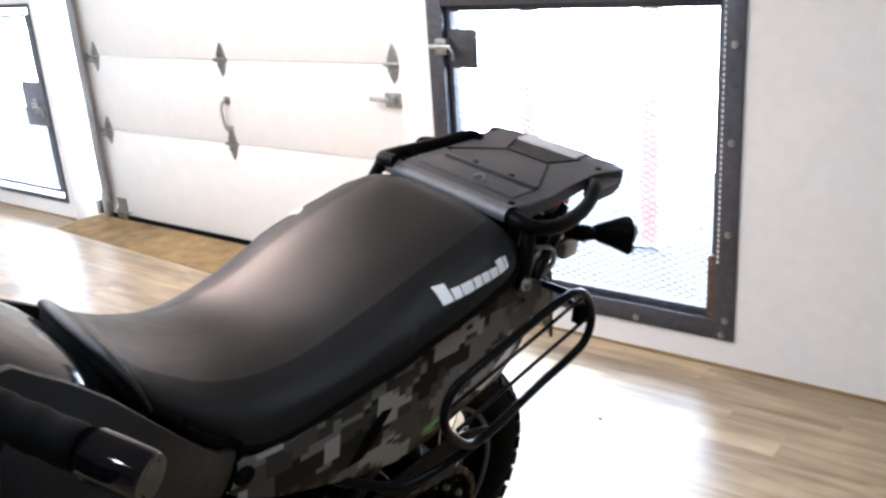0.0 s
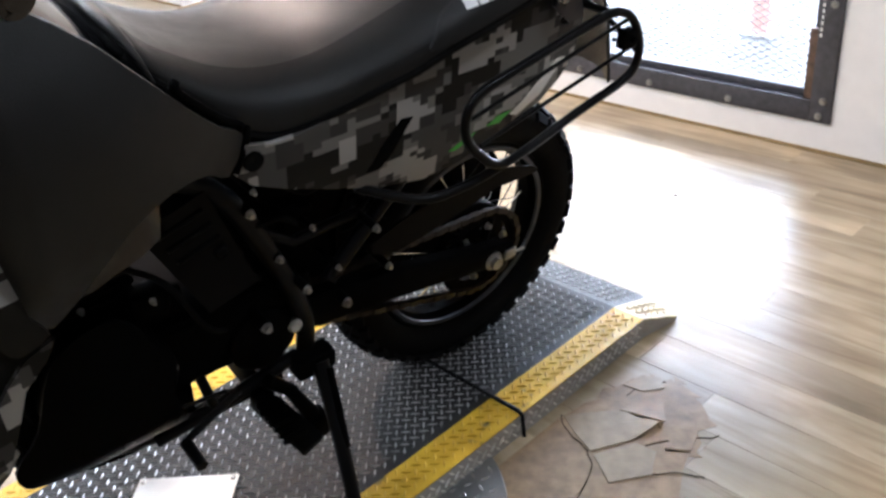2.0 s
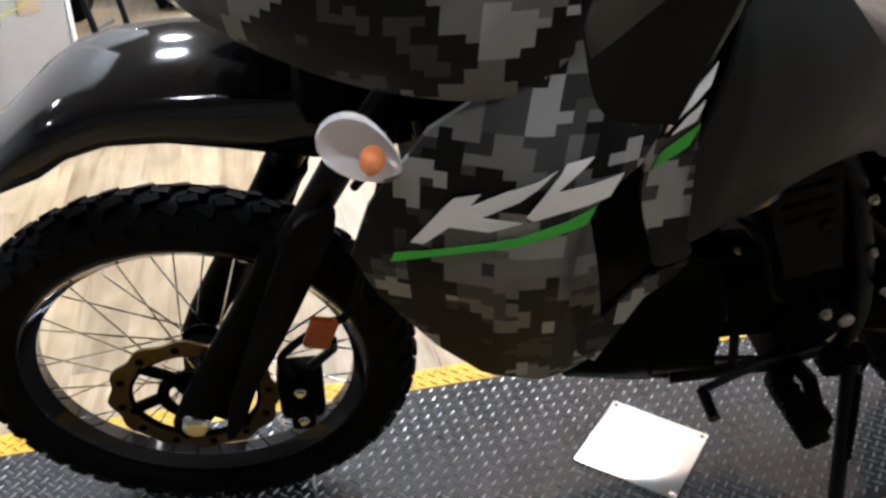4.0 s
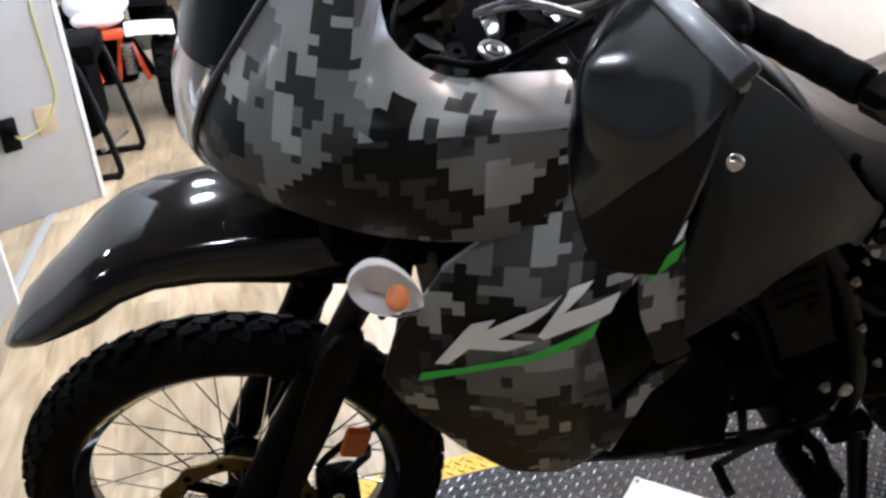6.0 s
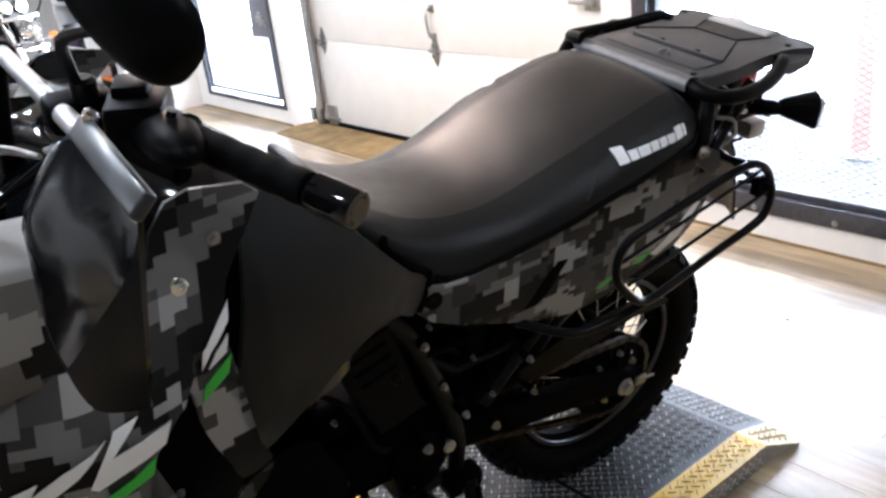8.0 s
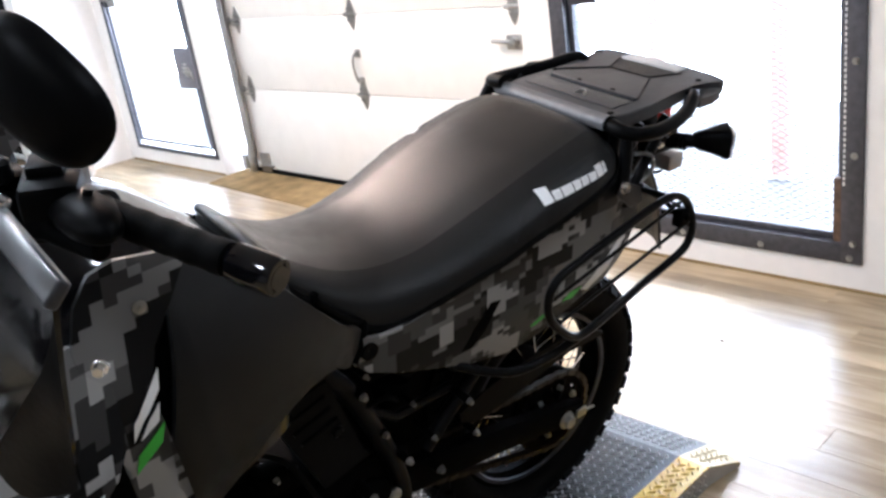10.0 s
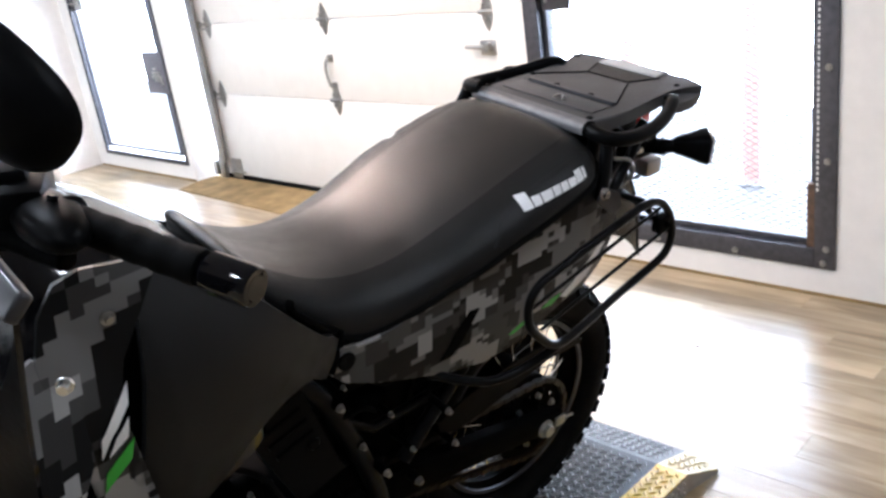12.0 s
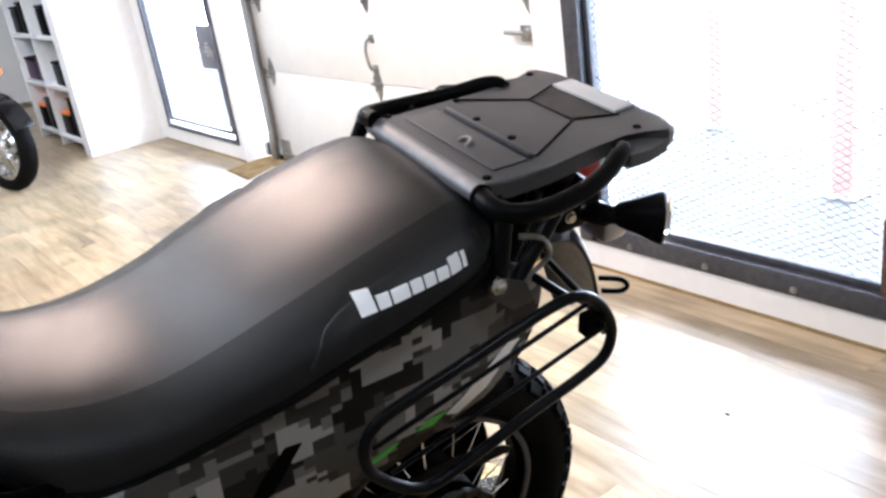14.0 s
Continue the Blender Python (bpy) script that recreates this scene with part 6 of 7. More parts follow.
for s in (1, -1):
    bm = bmesh.new()
    panel(bm, smooth(BELLY, 3, True), lambda y, z: 0.165 - 0.8 * max(0, 0.36 - z) - 0.15 * max(0, -0.85 - y), 0.006, s, 0.03)
    part("belly_guard", bm, ENGINE, bike, "black lower engine guard", 50)
bm = bmesh.new()
rows = [[(x, y, z) for x in np.linspace(-0.11, 0.11, 7)] for y, z in smooth([(-0.96, 0.42), (-0.93, 0.34), (-0.88, 0.30), (-0.80, 0.28), (-0.74, 0.278), (-0.70, 0.282)], 3)]
sheet(bm, rows, 0.004, (0, -0.7, 0.5))
part("skid_plate", bm, ENGINE, bike, "black skid plate")
bm = bmesh.new()
box(bm, (-0.09, -0.70, 0.262), (0.105, -0.655, 0.36), 0.012)
box(bm, (-0.06, -0.56, 0.262), (0.115, -0.49, 0.37), 0.014)
scatter("sump_casting", bm, ENGINE, bike)
# swing arm, chain, sprockets
for s in (1, -1):
    bm = bmesh.new()
    rings = []
    for y, z, h, w in ((-0.50, 0.425, 0.035, 0.018), (-0.40, 0.41, 0.036, 0.018), (-0.15, 0.362, 0.032, 0.016), (-0.02, 0.332, 0.03, 0.015), (0.055, 0.318, 0.026, 0.014)):
        rings.append([(s * 0.112 + w * a, y, z + h * b) for a, b in ((-1, -0.8), (-0.7, -1), (0.7, -1), (1, -0.8), (1, 0.8), (0.7, 1), (-0.7, 1), (-1, 0.8))])
    loft(bm, rings)
    arm = part("swing_arm", bm, ENGINE, bike, "black box-section swing arm")
    bm = bmesh.new()
    hexbolt(bm, (s * 0.128, 0.0, RR), (s, 0, 0), 0.016, 0.014)
    drum(bm, (s * 0.128, 0.0, RR), "x", 0.02, 0.004, 20)
    box(bm, (s * 0.126, 0.03, RR - 0.012), (s * 0.132, 0.06, RR + 0.012), 0.002)
    rod(bm, (s * 0.130, 0.06, RR), (s * 0.130, 0.085, RR - 0.003), 0.003, 8)
    part("axle_adjuster", bm, ZINC, arm, "zinc axle nut and chain adjuster")
    bm = bmesh.new()
    drum(bm, (s * 0.14, -0.48, 0.425), "x", 0.014, 0.01, 18)
    part("pivot_bolt", bm, ZINC, arm)
bm = bmesh.new()
n = 88
rows = []
for i in range(n):
    t = 2 * math.pi * i / n
    ro = 0.10 + 0.005 * (1 if i % 2 else -1)
    rows.append([(0.082 + dx, r * math.cos(t), r * math.sin(t)) for dx, r in ((-0.003, 0.075), (-0.003, ro), (0.003, ro), (0.003, 0.075))])
loft(bm, rows + [rows[0]], caps=False)
for k in range(5):
    a = 2 * math.pi * k / 5
    rod(bm, (0.082, 0.03 * math.cos(a), 0.03 * math.sin(a)), (0.082, 0.08 * math.cos(a), 0.08 * math.sin(a)), 0.01, 8)
part("rear_sprocket", bm, ENGINE, rear, "oily black rear sprocket")
bm = bmesh.new()
for k in range(6):
    a = 2 * math.pi * k / 6 + 0.3
    hexbolt(bm, (0.087, 0.062 * math.cos(a), 0.062 * math.sin(a)), (1, 0, 0), 0.0065, 0.007)
scatter("sprocket_bolt", bm, ZINC, rear)
bm = bmesh.new()
path = []
C1, C2, r1, r2 = Vector((-0.50, 0.415)), Vector((0.0, RR)), 0.036, 0.1
for k in range(9):
    a = radians(100 + 160 * k / 8)
    path.append(C1 + r1 * Vector((math.cos(a), math.sin(a))))
for k in range(11):
    a = radians(-100 + 190 * k / 10)
    path.append(C2 + r2 * Vector((math.cos(a), math.sin(a))))
dense = []
for p, q in zip(path, path[1:] + path[:1]):
    m = max(1, int((q - p).length / 0.004))
    dense += [p.lerp(q, k / m) for k in range(m)]
step = 4
for i in range(0, len(dense), step):
    p, q = dense[i], dense[(i + step) % len(dense)]
    d = (q - p)
    if d.length < 1e-4:
        continue
    m = Matrix.Translation((0.088, (p.x + q.x) / 2, (p.y + q.y) / 2)) @ Matrix.Rotation(math.atan2(d.y, d.x), 4, "X")
    wdt = 0.007 if (i // step) % 2 else 0.0045
    box(bm, (-wdt, -d.length * 0.62, -0.006), (wdt, d.length * 0.62, 0.006), 0, m)
part("drive_chain", bm, CHAIN, bike, "oily brown drive chain")
bm = bmesh.new()
panel(bm, smooth([(-0.30, 0.50), (-0.17, 0.535), (-0.02, 0.545), (0.09, 0.515), (0.10, 0.495), (0.0, 0.50), (-0.10, 0.478), (-0.26, 0.455)], 2, True), lambda y, z: 0.118, 0.004, 1, 0.04)
part("chain_guard", bm, SATIN, bike, "black chain guard")
bm = bmesh.new()
box(bm, (-0.07, -0.60, 0.42), (0.075, -0.30, 0.80), 0.03)
part("air_box", bm, ENGINE, bike, "black air box behind the engine")
rows = [[(hw, y, z) for hw in np.linspace(-0.085, 0.085, 7)] for y, z in smooth([(-0.345, 0.42), (-0.345, 0.56), (-0.28, 0.66), (-0.16, 0.73), (0.0, 0.76), (0.12, 0.77)], 4)]
bm = bmesh.new()
sheet(bm, rows, 0.005, (0, -0.5, 0.9))
part("inner_mudguard", bm, ENGINE, bike, "black inner mudguard over the rear wheel", 60)
bm = bmesh.new()
sweep(bm, [(-0.15, -0.40, 0.56), (-0.16, -0.28, 0.58), (-0.17, -0.20, 0.60), (-0.185, 0.20, 0.70), (-0.187, 0.26, 0.715)], [0.025, 0.04, 0.068, 0.066, 0.045], 24)
part("silencer", bm, ENGINE, bike, "black exhaust silencer")
# Hub drum and rotor disc, oversized to darken the view through the wheel.
bm = bmesh.new()
drum(bm, (0, 0, 0), "x", 0.095, 0.055, 32)
part("hub_drum", bm, ENGINE, rear)
bm = bmesh.new()
lathe(bm, [(-0.062, 0.05), (-0.062, 0.19), (-0.057, 0.19), (-0.057, 0.05)], (0, 0, 0), n=48)
part("rear_brake_rotor", bm, ENGINE, rear, "rear brake rotor, oversized to black out the wheel")
bm = bmesh.new()
pts = [(0.03 + 0.045 * math.cos(t * 2 * math.pi), -0.34 + 0.045 * math.sin(t * 2 * math.pi) + t * 0.012, 0.46 + t * 0.03) for t in np.linspace(0, 8, 120)]
sweep(bm, pts, 0.006, 6)
rod(bm, (0.03, -0.35, 0.44), (0.03, -0.24, 0.74), 0.022, 12)
part("rear_shock", bm, ENGINE, bike)
# side stand, pegs, levers
bm = bmesh.new()
sweep(bm, [(0.16, -0.445, 0.33), (0.215, -0.455, 0.25), (0.30, -0.478, 0.15), (0.372, -0.502, 0.052)], [0.016, 0.014, 0.0135, 0.0135], 12)
stand = part("side_stand", bm, FRAMEBLACK, bike, "black side stand, folded out")
bm = bmesh.new()
drum(bm, (0, 0, 0), "z", 0.03, 0.008, 24)
foot = part("stand_foot", bm, FRAMEBLACK, stand)
foot.matrix_local = Matrix.Translation((0.377, -0.504, 0.040)) @ Matrix.Rotation(radians(-12.5), 4, "Y")
bm = bmesh.new()
box(bm, (0.12, -0.49, 0.30), (0.165, -0.41, 0.345), 0.01)
hexbolt(bm, (0.166, -0.445, 0.325), (1, 0, 0), 0.012, 0.008)
part("stand_bracket", bm, ENGINE, stand)
bm = bmesh.new()
sweep(bm, smooth([(0.178, -0.438, 0.325), (0.222, -0.448, 0.26), (0.262, -0.46, 0.205)], 3), 0.008, 8)
part("stand_spring", bm, ENGINE, stand, "black coil return spring")
bm = bmesh.new()
box(bm, (0.13, -0.575, 0.268), (0.16, -0.535, 0.315), 0.008)
box(bm, (0.15, -0.575, 0.268), (0.265, -0.527, 0.290), 0.006, Matrix.Translation((0.15, -0.55, 0.28)) @ Matrix.Rotation(radians(14), 4, "Y") @ Matrix.Rotation(radians(14), 4, "Z") @ Matrix.Translation((-0.15, 0.55, -0.28)))
peg = part("foot_peg", bm, ENGINE, bike, "black serrated foot peg")
for k in range(6):
    bm = bmesh.new()
    box(bm, (0.165 + k * 0.016, -0.575, 0.285), (0.172 + k * 0.016, -0.53, 0.297))
    part("serration", bm, ENGINE, peg)
bm = bmesh.new()
sweep(bm, [(0.155, -0.60, 0.352), (0.165, -0.66, 0.335), (0.18, -0.715, 0.325)], 0.007, 8)
sweep(bm, [(0.178, -0.712, 0.325), (0.235, -0.712, 0.322)], 0.010, 10)
sweep(bm, [(0.15, -0.62, 0.36), (0.15, -0.70, 0.372)], 0.004, 6)
part("gear_lever", bm, FRAMEBLACK, bike, "black gear shift lever")
bm = bmesh.new()
sweep(bm, [(0.15, -0.545, 0.335), (0.16, -0.51, 0.30), (0.165, -0.47, 0.21)], [0.014, 0.013, 0.016], 10)
box(bm, (0.15, -0.50, 0.16), (0.19, -0.445, 0.215), 0.008)
part("peg_bracket", bm, ENGINE, bike)
for y, z, x, r in ((-0.552, 0.705, 0.168, 0.010), (-0.349, 0.606, 0.196, 0.009), (-0.473, 0.528, 0.180, 0.010), (-0.379, 0.429, 0.152, 0.012), (-0.545, 0.476, 0.17, 0.013), (-0.508, 0.596, 0.162, 0.009), (-0.40, 0.525, 0.16, 0.007), (-0.28, 0.455, 0.14, 0.009), (-0.44, 0.62, 0.15, 0.007), (-0.54, 0.735, 0.16, 0.006)):
    bm = bmesh.new()
    r *= 0.56
    hexbolt(bm, (x, y, z), (1, 0, 0), r, 0.008)
    bolt = part("frame_bolt", bm, ZINC, bike, "bright steel bolt")
    bm = bmesh.new()
    rod(bm, (x - 0.06, y, z), (x - 0.001, y, z), r * 1.5, 10)
    part("boss", bm, ENGINE, bolt, "black mounting boss")

# cockpit: bars, grips, guards, mirrors, instruments
BAR = [(0.0, -1.033, 1.248), (0.10, -1.03, 1.256), (0.20, -1.027, 1.263), (0.27, -1.012, 1.272), (0.33, -0.985, 1.275), (0.40, -0.953, 1.268), (0.55, -0.888, 1.254)]
bm = bmesh.new()
sweep(bm, smooth([(-x, y, z) for x, y, z in BAR[:0:-1]] + BAR, 5), 0.0085, 14)
bars = part("handlebar", bm, FRAMEBLACK, bike, "black handlebar with pale guard struts", 60)
for s in (1, -1):
    bm = bmesh.new()
    a, b = Vector((s * 0.395, -0.955, 1.268)), Vector((s * 0.52, -0.9015, 1.257))
    steps, radii = [], []
    for k in range(41):
        steps.append(a.lerp(b, k / 40))
        radii.append(0.0148 + (0.0007 if (k // 4) % 2 else 0.0) + (0.006 if k < 2 else 0))
    sweep(bm, steps, radii, 16)
    part("grip", bm, RUBBER, bars, "ribbed black rubber grip", 30)
    bm = bmesh.new()
    sweep(bm, [b, b.lerp(a, -0.04), b.lerp(a, -0.06), b.lerp(a, -0.34), b.lerp(a, -0.362), b.lerp(a, -0.364), b.lerp(a, -0.30)], [0.011, 0.0145, 0.017, 0.017, 0.0155, 0.0105, 0.0095], 18)
    part("bar_end_weight", bm, GLOSS, bars, "gloss black bar-end weight", 30)
    bm = bmesh.new()
    m = Matrix.Translation((s * 0.35, -0.975, 1.272)) @ Matrix.Rotation(radians(-25 * s), 4, "Z")
    box(bm, (-0.035, -0.028, -0.03), (0.035, 0.026, 0.026), 0.01, m)
    box(bm, (-0.02, -0.02, 0.02), (0.015, 0.012, 0.036), 0.004, m)
    ball(bm, (s * 0.395, -0.968, 1.272), (0.058, 0.027, 0.019))
    hexbolt(bm, (s * 0.40, -0.965, 1.287), (0, 0.3, 1), 0.005, 0.008)
    part("switch_housing", bm, SATIN, bars, "rounded black switch housing")
    bm = bmesh.new()
    sweep(bm, smooth([(s * 0.30, -1.015, 1.268), (s * 0.35, -1.005, 1.262), (s * 0.38, -0.992, 1.256), (s * 0.41, -0.978, 1.252), (s * 0.43, -0.97, 1.25)], 5), [0.014] * 9 + [0.011] * 11 + [0.008], 10)
    box(bm, (s * 0.285, -1.045, 1.258), (s * 0.325, -0.985, 1.29), 0.008)
    part("hand_lever", bm, ENGINE, bars)
    bm = bmesh.new()
    sweep(bm, [(s * 0.04, -1.0325, 1.2515), (s * 0.25, -1.03, 1.268), (s * 0.40, -1.036, 1.292)], 0.0095, 12)
    part("guard_strut", bm, BARGREY, bars, "pale grey alloy guard strut", 60)
    for k in (0, 1):
        bm = bmesh.new()
        sweep(bm, smooth([(s * 0.19, -1.128, 1.197 + k * 0.004), (s * 0.22, -1.098, 1.215 + k * 0.008), (s * 0.27, -1.078, 1.234 + k * 0.004), (s * 0.343, -1.063, 1.256)], 6), 0.0024, 8)
        part("lever_cable", bm, ZINC, bars, "thin grey lever cable", 60)
    # hand guard: curved shell with a raised upper rib
    top = smooth([(0.405, -1.072, 1.272), (0.432, -1.066, 1.303), (0.474, -1.056, 1.322), (0.54, -1.058, 1.327), (0.612, -1.058, 1.328)], 6)
    low = smooth([(0.425, -1.094, 1.232), (0.448, -1.10, 1.192), (0.475, -1.10, 1.152), (0.505, -1.09, 1.112), (0.55, -1.06, 1.132)], 6)
    rows = []
    for i, (p, q) in enumerate(zip(top, low)):
        p, q = Vector(p), Vector(q)
        row = []
        fold = min(0.97, max(0.06, 1.0 - (i / 24 - 0.56) * 2.15))
        for u in [fold * k / 6 for k in range(7)] + [fold + (1 - fold) * k / 4 for k in range(1, 5)]:
            c = p.lerp(q, u)
            swell = math.sin(math.pi / 2 * min(1, u / 0.45)) - 0.75 * max(0, u - 0.45) / 0.55
            c.y -= 0.024 * swell * (0.25 + 0.75 * math.sin(math.pi * min(1, (i + 3) / 24)))
            c.x += 0.016 * swell
            row.append((s * c.x, c.y, c.z))
        rows.append(row)
    for lower in (False, True):
        bm = bmesh.new()
        sheet(bm, rows, 0.004, (s * 0.40, -0.95, 1.25))
        faces, across = list(bm.faces), len(rows[0]) - 1
        inner = 2 * across * (len(rows) - 1)
        gone = [f for k, f in enumerate(faces) if (lower if k >= inner else (k // 2 % across >= 6) != lower)]
        bmesh.ops.delete(bm, geom=gone, context="FACES")
        if lower:
            part("guard_deflector", bm, SATIN, hg, "duller black lower deflector", 60)
        else:
            hg = part("hand_guard", bm, GUARD, bars, "gloss black plastic hand guard", 60)
    bm = bmesh.new()
    along = Vector((s * 0.142, -0.004, 0.006)).normalized()
    face = Vector((0, -0.72, 0.65))
    face = (face - along * face.dot(along)).normalized()
    side = face.cross(along)
    m = Matrix((along, side, face)).transposed().to_4x4()
    m.translation = Vector((s * 0.545, -1.053, 1.332))
    box(bm, (-0.08, -0.010, -0.006), (0.072, 0.010, 0.004), 0.003, m)
    part("guard_rib", bm, RIBGREY, hg, "dark grey glossy rib", 60)
    bm = bmesh.new()
    for x, y, z in ((0.588, -1.034, 1.254), (0.478, -1.044, 1.339)):
        hexbolt(bm, (s * x, y, z), (s * 0.8, -0.6, 0), 0.0045, 0.006)
    scatter("guard_screw", bm, SILVER, hg)
    # mirror
    bm = bmesh.new()
    m = Matrix.Translation((s * 0.452, -0.993, 1.402)) @ Matrix.Rotation(radians(34 * s), 4, "Z") @ Matrix.Rotation(radians(-6), 4, "X")
    rings = []
    for k in range(7):
        u = k / 6
        f = math.sqrt(max(0.02, 1 - (1 - u) ** 2.2))
        ring = []
        for t in np.linspace(0, 2 * math.pi, 36, endpoint=False):
            c, w = math.cos(t), math.sin(t)
            px, pz = 0.062 * f * math.copysign(abs(c) ** 0.75, c), 0.041 * f * math.copysign(abs(w) ** 0.75, w)
            ring.append(m @ Vector((s * (px * 0.77 + pz * 0.64), -0.032 * (1 - u), pz * 0.77 - px * 0.64)))
        rings.append(ring)
    loft(bm, rings)
    mir = part("mirror", bm, SATIN, bars, "black oval rear-view mirror", 60)
    bm = bmesh.new()
    sweep(bm, smooth([(s * 0.315, -1.01, 1.28), (s * 0.325, -1.02, 1.32), (s * 0.37, -1.03, 1.36), (s * 0.435, -1.02, 1.385)], 4), 0.0055, 8)
    drum(bm, (s * 0.315, -1.01, 1.295), "z", 0.012, 0.012, 14)
    part("mirror_stem", bm, FRAMEBLACK, bars)
bm = bmesh.new()
for s in (1, -1):
    sweep(bm, [(s * 0.055, -1.065, 1.02), (s * 0.05, -1.05, 1.16), (s * 0.045, -1.034, 1.25)], 0.0085, 12)
    drum(bm, (s * 0.045, -1.033, 1.25), "x", 0.016, 0.014, 18)
box(bm, (-0.12, -1.12, 0.985), (0.12, -1.02, 1.03), 0.014)
clampo = part("bar_clamp", bm, ENGINE, bike)
bm = bmesh.new()
for x in (0.04, 0.07):
    for y in (-1.10, -1.04):
        hexbolt(bm, (x, y, 1.03), (0, 0, 1), 0.005, 0.006)
        hexbolt(bm, (-x, y, 1.03), (0, 0, 1), 0.005, 0.006)
scatter("clamp_bolt", bm, ENGINE, clampo)
bm = bmesh.new()
box(bm, (-0.17, -1.38, 1.08), (0.17, -1.26, 1.19), 0.03)
box(bm, (-0.12, -1.31, 1.14), (0.12, -1.25, 1.23), 0.025, Matrix.Translation((0, -1.28, 1.2)) @ Matrix.Rotation(radians(-25), 4, "X") @ Matrix.Translation((0, 1.28, -1.2)))
dash = part("instrument_panel", bm, ENGINE, bike, "black instrument panel")
for x, r in ((-0.07, 0.045), (0.045, 0.05), (0.115, 0.025)):
    bm = bmesh.new()
    m = Matrix.Translation((x, -1.245, 1.195)) @ Matrix.Rotation(radians(-62), 4, "X")
    bmesh.ops.create_cone(bm, cap_ends=True, segments=32, radius1=r, radius2=r * 0.96, depth=0.016, matrix=m)
    d = part("dial", bm, GLOSS, dash)
bm = bmesh.new()
m = Matrix.Translation((0.14, -1.096, 1.127)) @ Matrix.Rotation(radians(12), 4, "Y") @ Matrix.Rotation(radians(-14), 4, "X")
for r0, r1, h in ((0.013, 0.019, 0.006), (0.004, 0.010, 0.007)):
    rows = [[tuple(m @ Vector((r * math.cos(t), r * math.sin(t), z))) for r, z in ((r0, 0), (r1, 0), (r1, h * 0.8), ((r0 + r1) / 2, h), (r0, h * 0.8))] for t in np.linspace(0, 2 * math.pi, 28, endpoint=False)]
    loft(bm, rows + [rows[0]], caps=False)
part("ignition_lock", bm, ZINC, dash, "bright ignition lock ring")
bm = bmesh.new()
sweep(bm, [m @ Vector((0, 0, 0.001)), m @ Vector((0, 0, -0.02)), m @ Vector((0, 0, -0.16))], [0.02, 0.021, 0.024], 16)
part("lock_barrel", bm, ENGINE, dash, "black lock barrel")
bm = bmesh.new()
rings = [[(x, y, z) for x, y, z in ((0.20, -1.20, zz), (0.20, -1.04, zz), (-0.20, -1.04, zz), (-0.20, -1.20, zz))] for zz in (0.955, 0.985)]
loft(bm, rings)
part("cockpit_tray", bm, ENGINE, bike)
# black cables in the hollow, thin grey ones above it, and a folded black cover behind the lock
for pts in ([(0.31, -1.04, 1.235), (0.23, -1.12, 1.16), (0.12, -1.17, 1.12), (0.05, -1.16, 1.06)], [(0.29, -1.05, 1.225), (0.2, -1.14, 1.13), (0.08, -1.18, 1.09), (-0.02, -1.17, 1.03)], [(-0.25, -1.05, 1.2), (-0.1, -1.16, 1.13), (0.05, -1.2, 1.11), (0.12, -1.17, 1.06)]):
    bm = bmesh.new()
    sweep(bm, smooth(pts, 6), 0.0045, 8)
    part("control_cable", bm, ENGINE, bike, "black control cable")
for pts, r in (([(0.345, -1.031, 1.276), (0.25, -1.022, 1.222), (0.10, -1.016, 1.15), (0.0, -1.007, 1.106)], 0.004), ([(-0.21, -1.005, 1.06), (-0.10, -1.008, 1.082), (0.0, -1.007, 1.104)], 0.0045)):
    bm = bmesh.new()
    sweep(bm, smooth(pts, 6), r, 8)
    part("control_cable", bm, ZINC, bike, "thin grey control cable")
bm = bmesh.new()
loft(bm, [[(x, -1.10, 1.06), (x, -1.046, 1.135), (x, -0.99, 1.085), (x, -0.99, 1.05)] for x in (-0.10, 0.06)])
part("folded_cover", bm, ENGINE, bike, "folded black plastic cover")

# ---------------------------------------------------------------- showroom beyond: partitions, shelves, parked machines


def partition(a, b, name):
    d = Vector((b[0] - a[0], b[1] - a[1], 0))
    p = thing(name, pose(a[0], a[1], 0, 0, 0, math.degrees(math.atan2(d.y, d.x))), "pale grey painted partition panel standing on the floor", "partition", "partition panels")
    bm = bmesh.new()
    box(bm, (0.006, 0, 0.002), (d.length, 0.05, 2.2), 0.003)
    part("board", bm, PARTITION, p)
    # The panel's lit end, put in as a strip of white.
    bm = bmesh.new()
    box(bm, (-0.016, -0.006, 0.0), (0.004, 0.056, 2.2), 0.003)
    part("edge_trim", bm, WHITEPAINT, p, "panel end coloured white as if lit")
    return p


wall_a = partition((-2.584, -2.076), (-2.08, -2.93), "partition")
wall_b = partition((-1.64, -2.311), (-0.75, -2.47), "partition")
SIDE_Y = 0.05
outlet = thing("wall_socket", wall_a.matrix_world @ pose(0.30, SIDE_Y, 0.37), "black wall socket with a plugged-in cord", "socket")
bm = bmesh.new()
box(bm, (-0.035, 0, -0.065), (0.035, 0.02, 0.065), 0.005)
part("cover", bm, SATIN, outlet)
bm = bmesh.new()
box(bm, (-0.018, 0.018, 0.0), (0.018, 0.045, 0.035), 0.004)
part("plug", bm, ENGINE, outlet)
cord = thing("extension_cord", wall_a.matrix_world, "thin yellow-green extension cord hanging on the partition", "cord")
bm = bmesh.new()
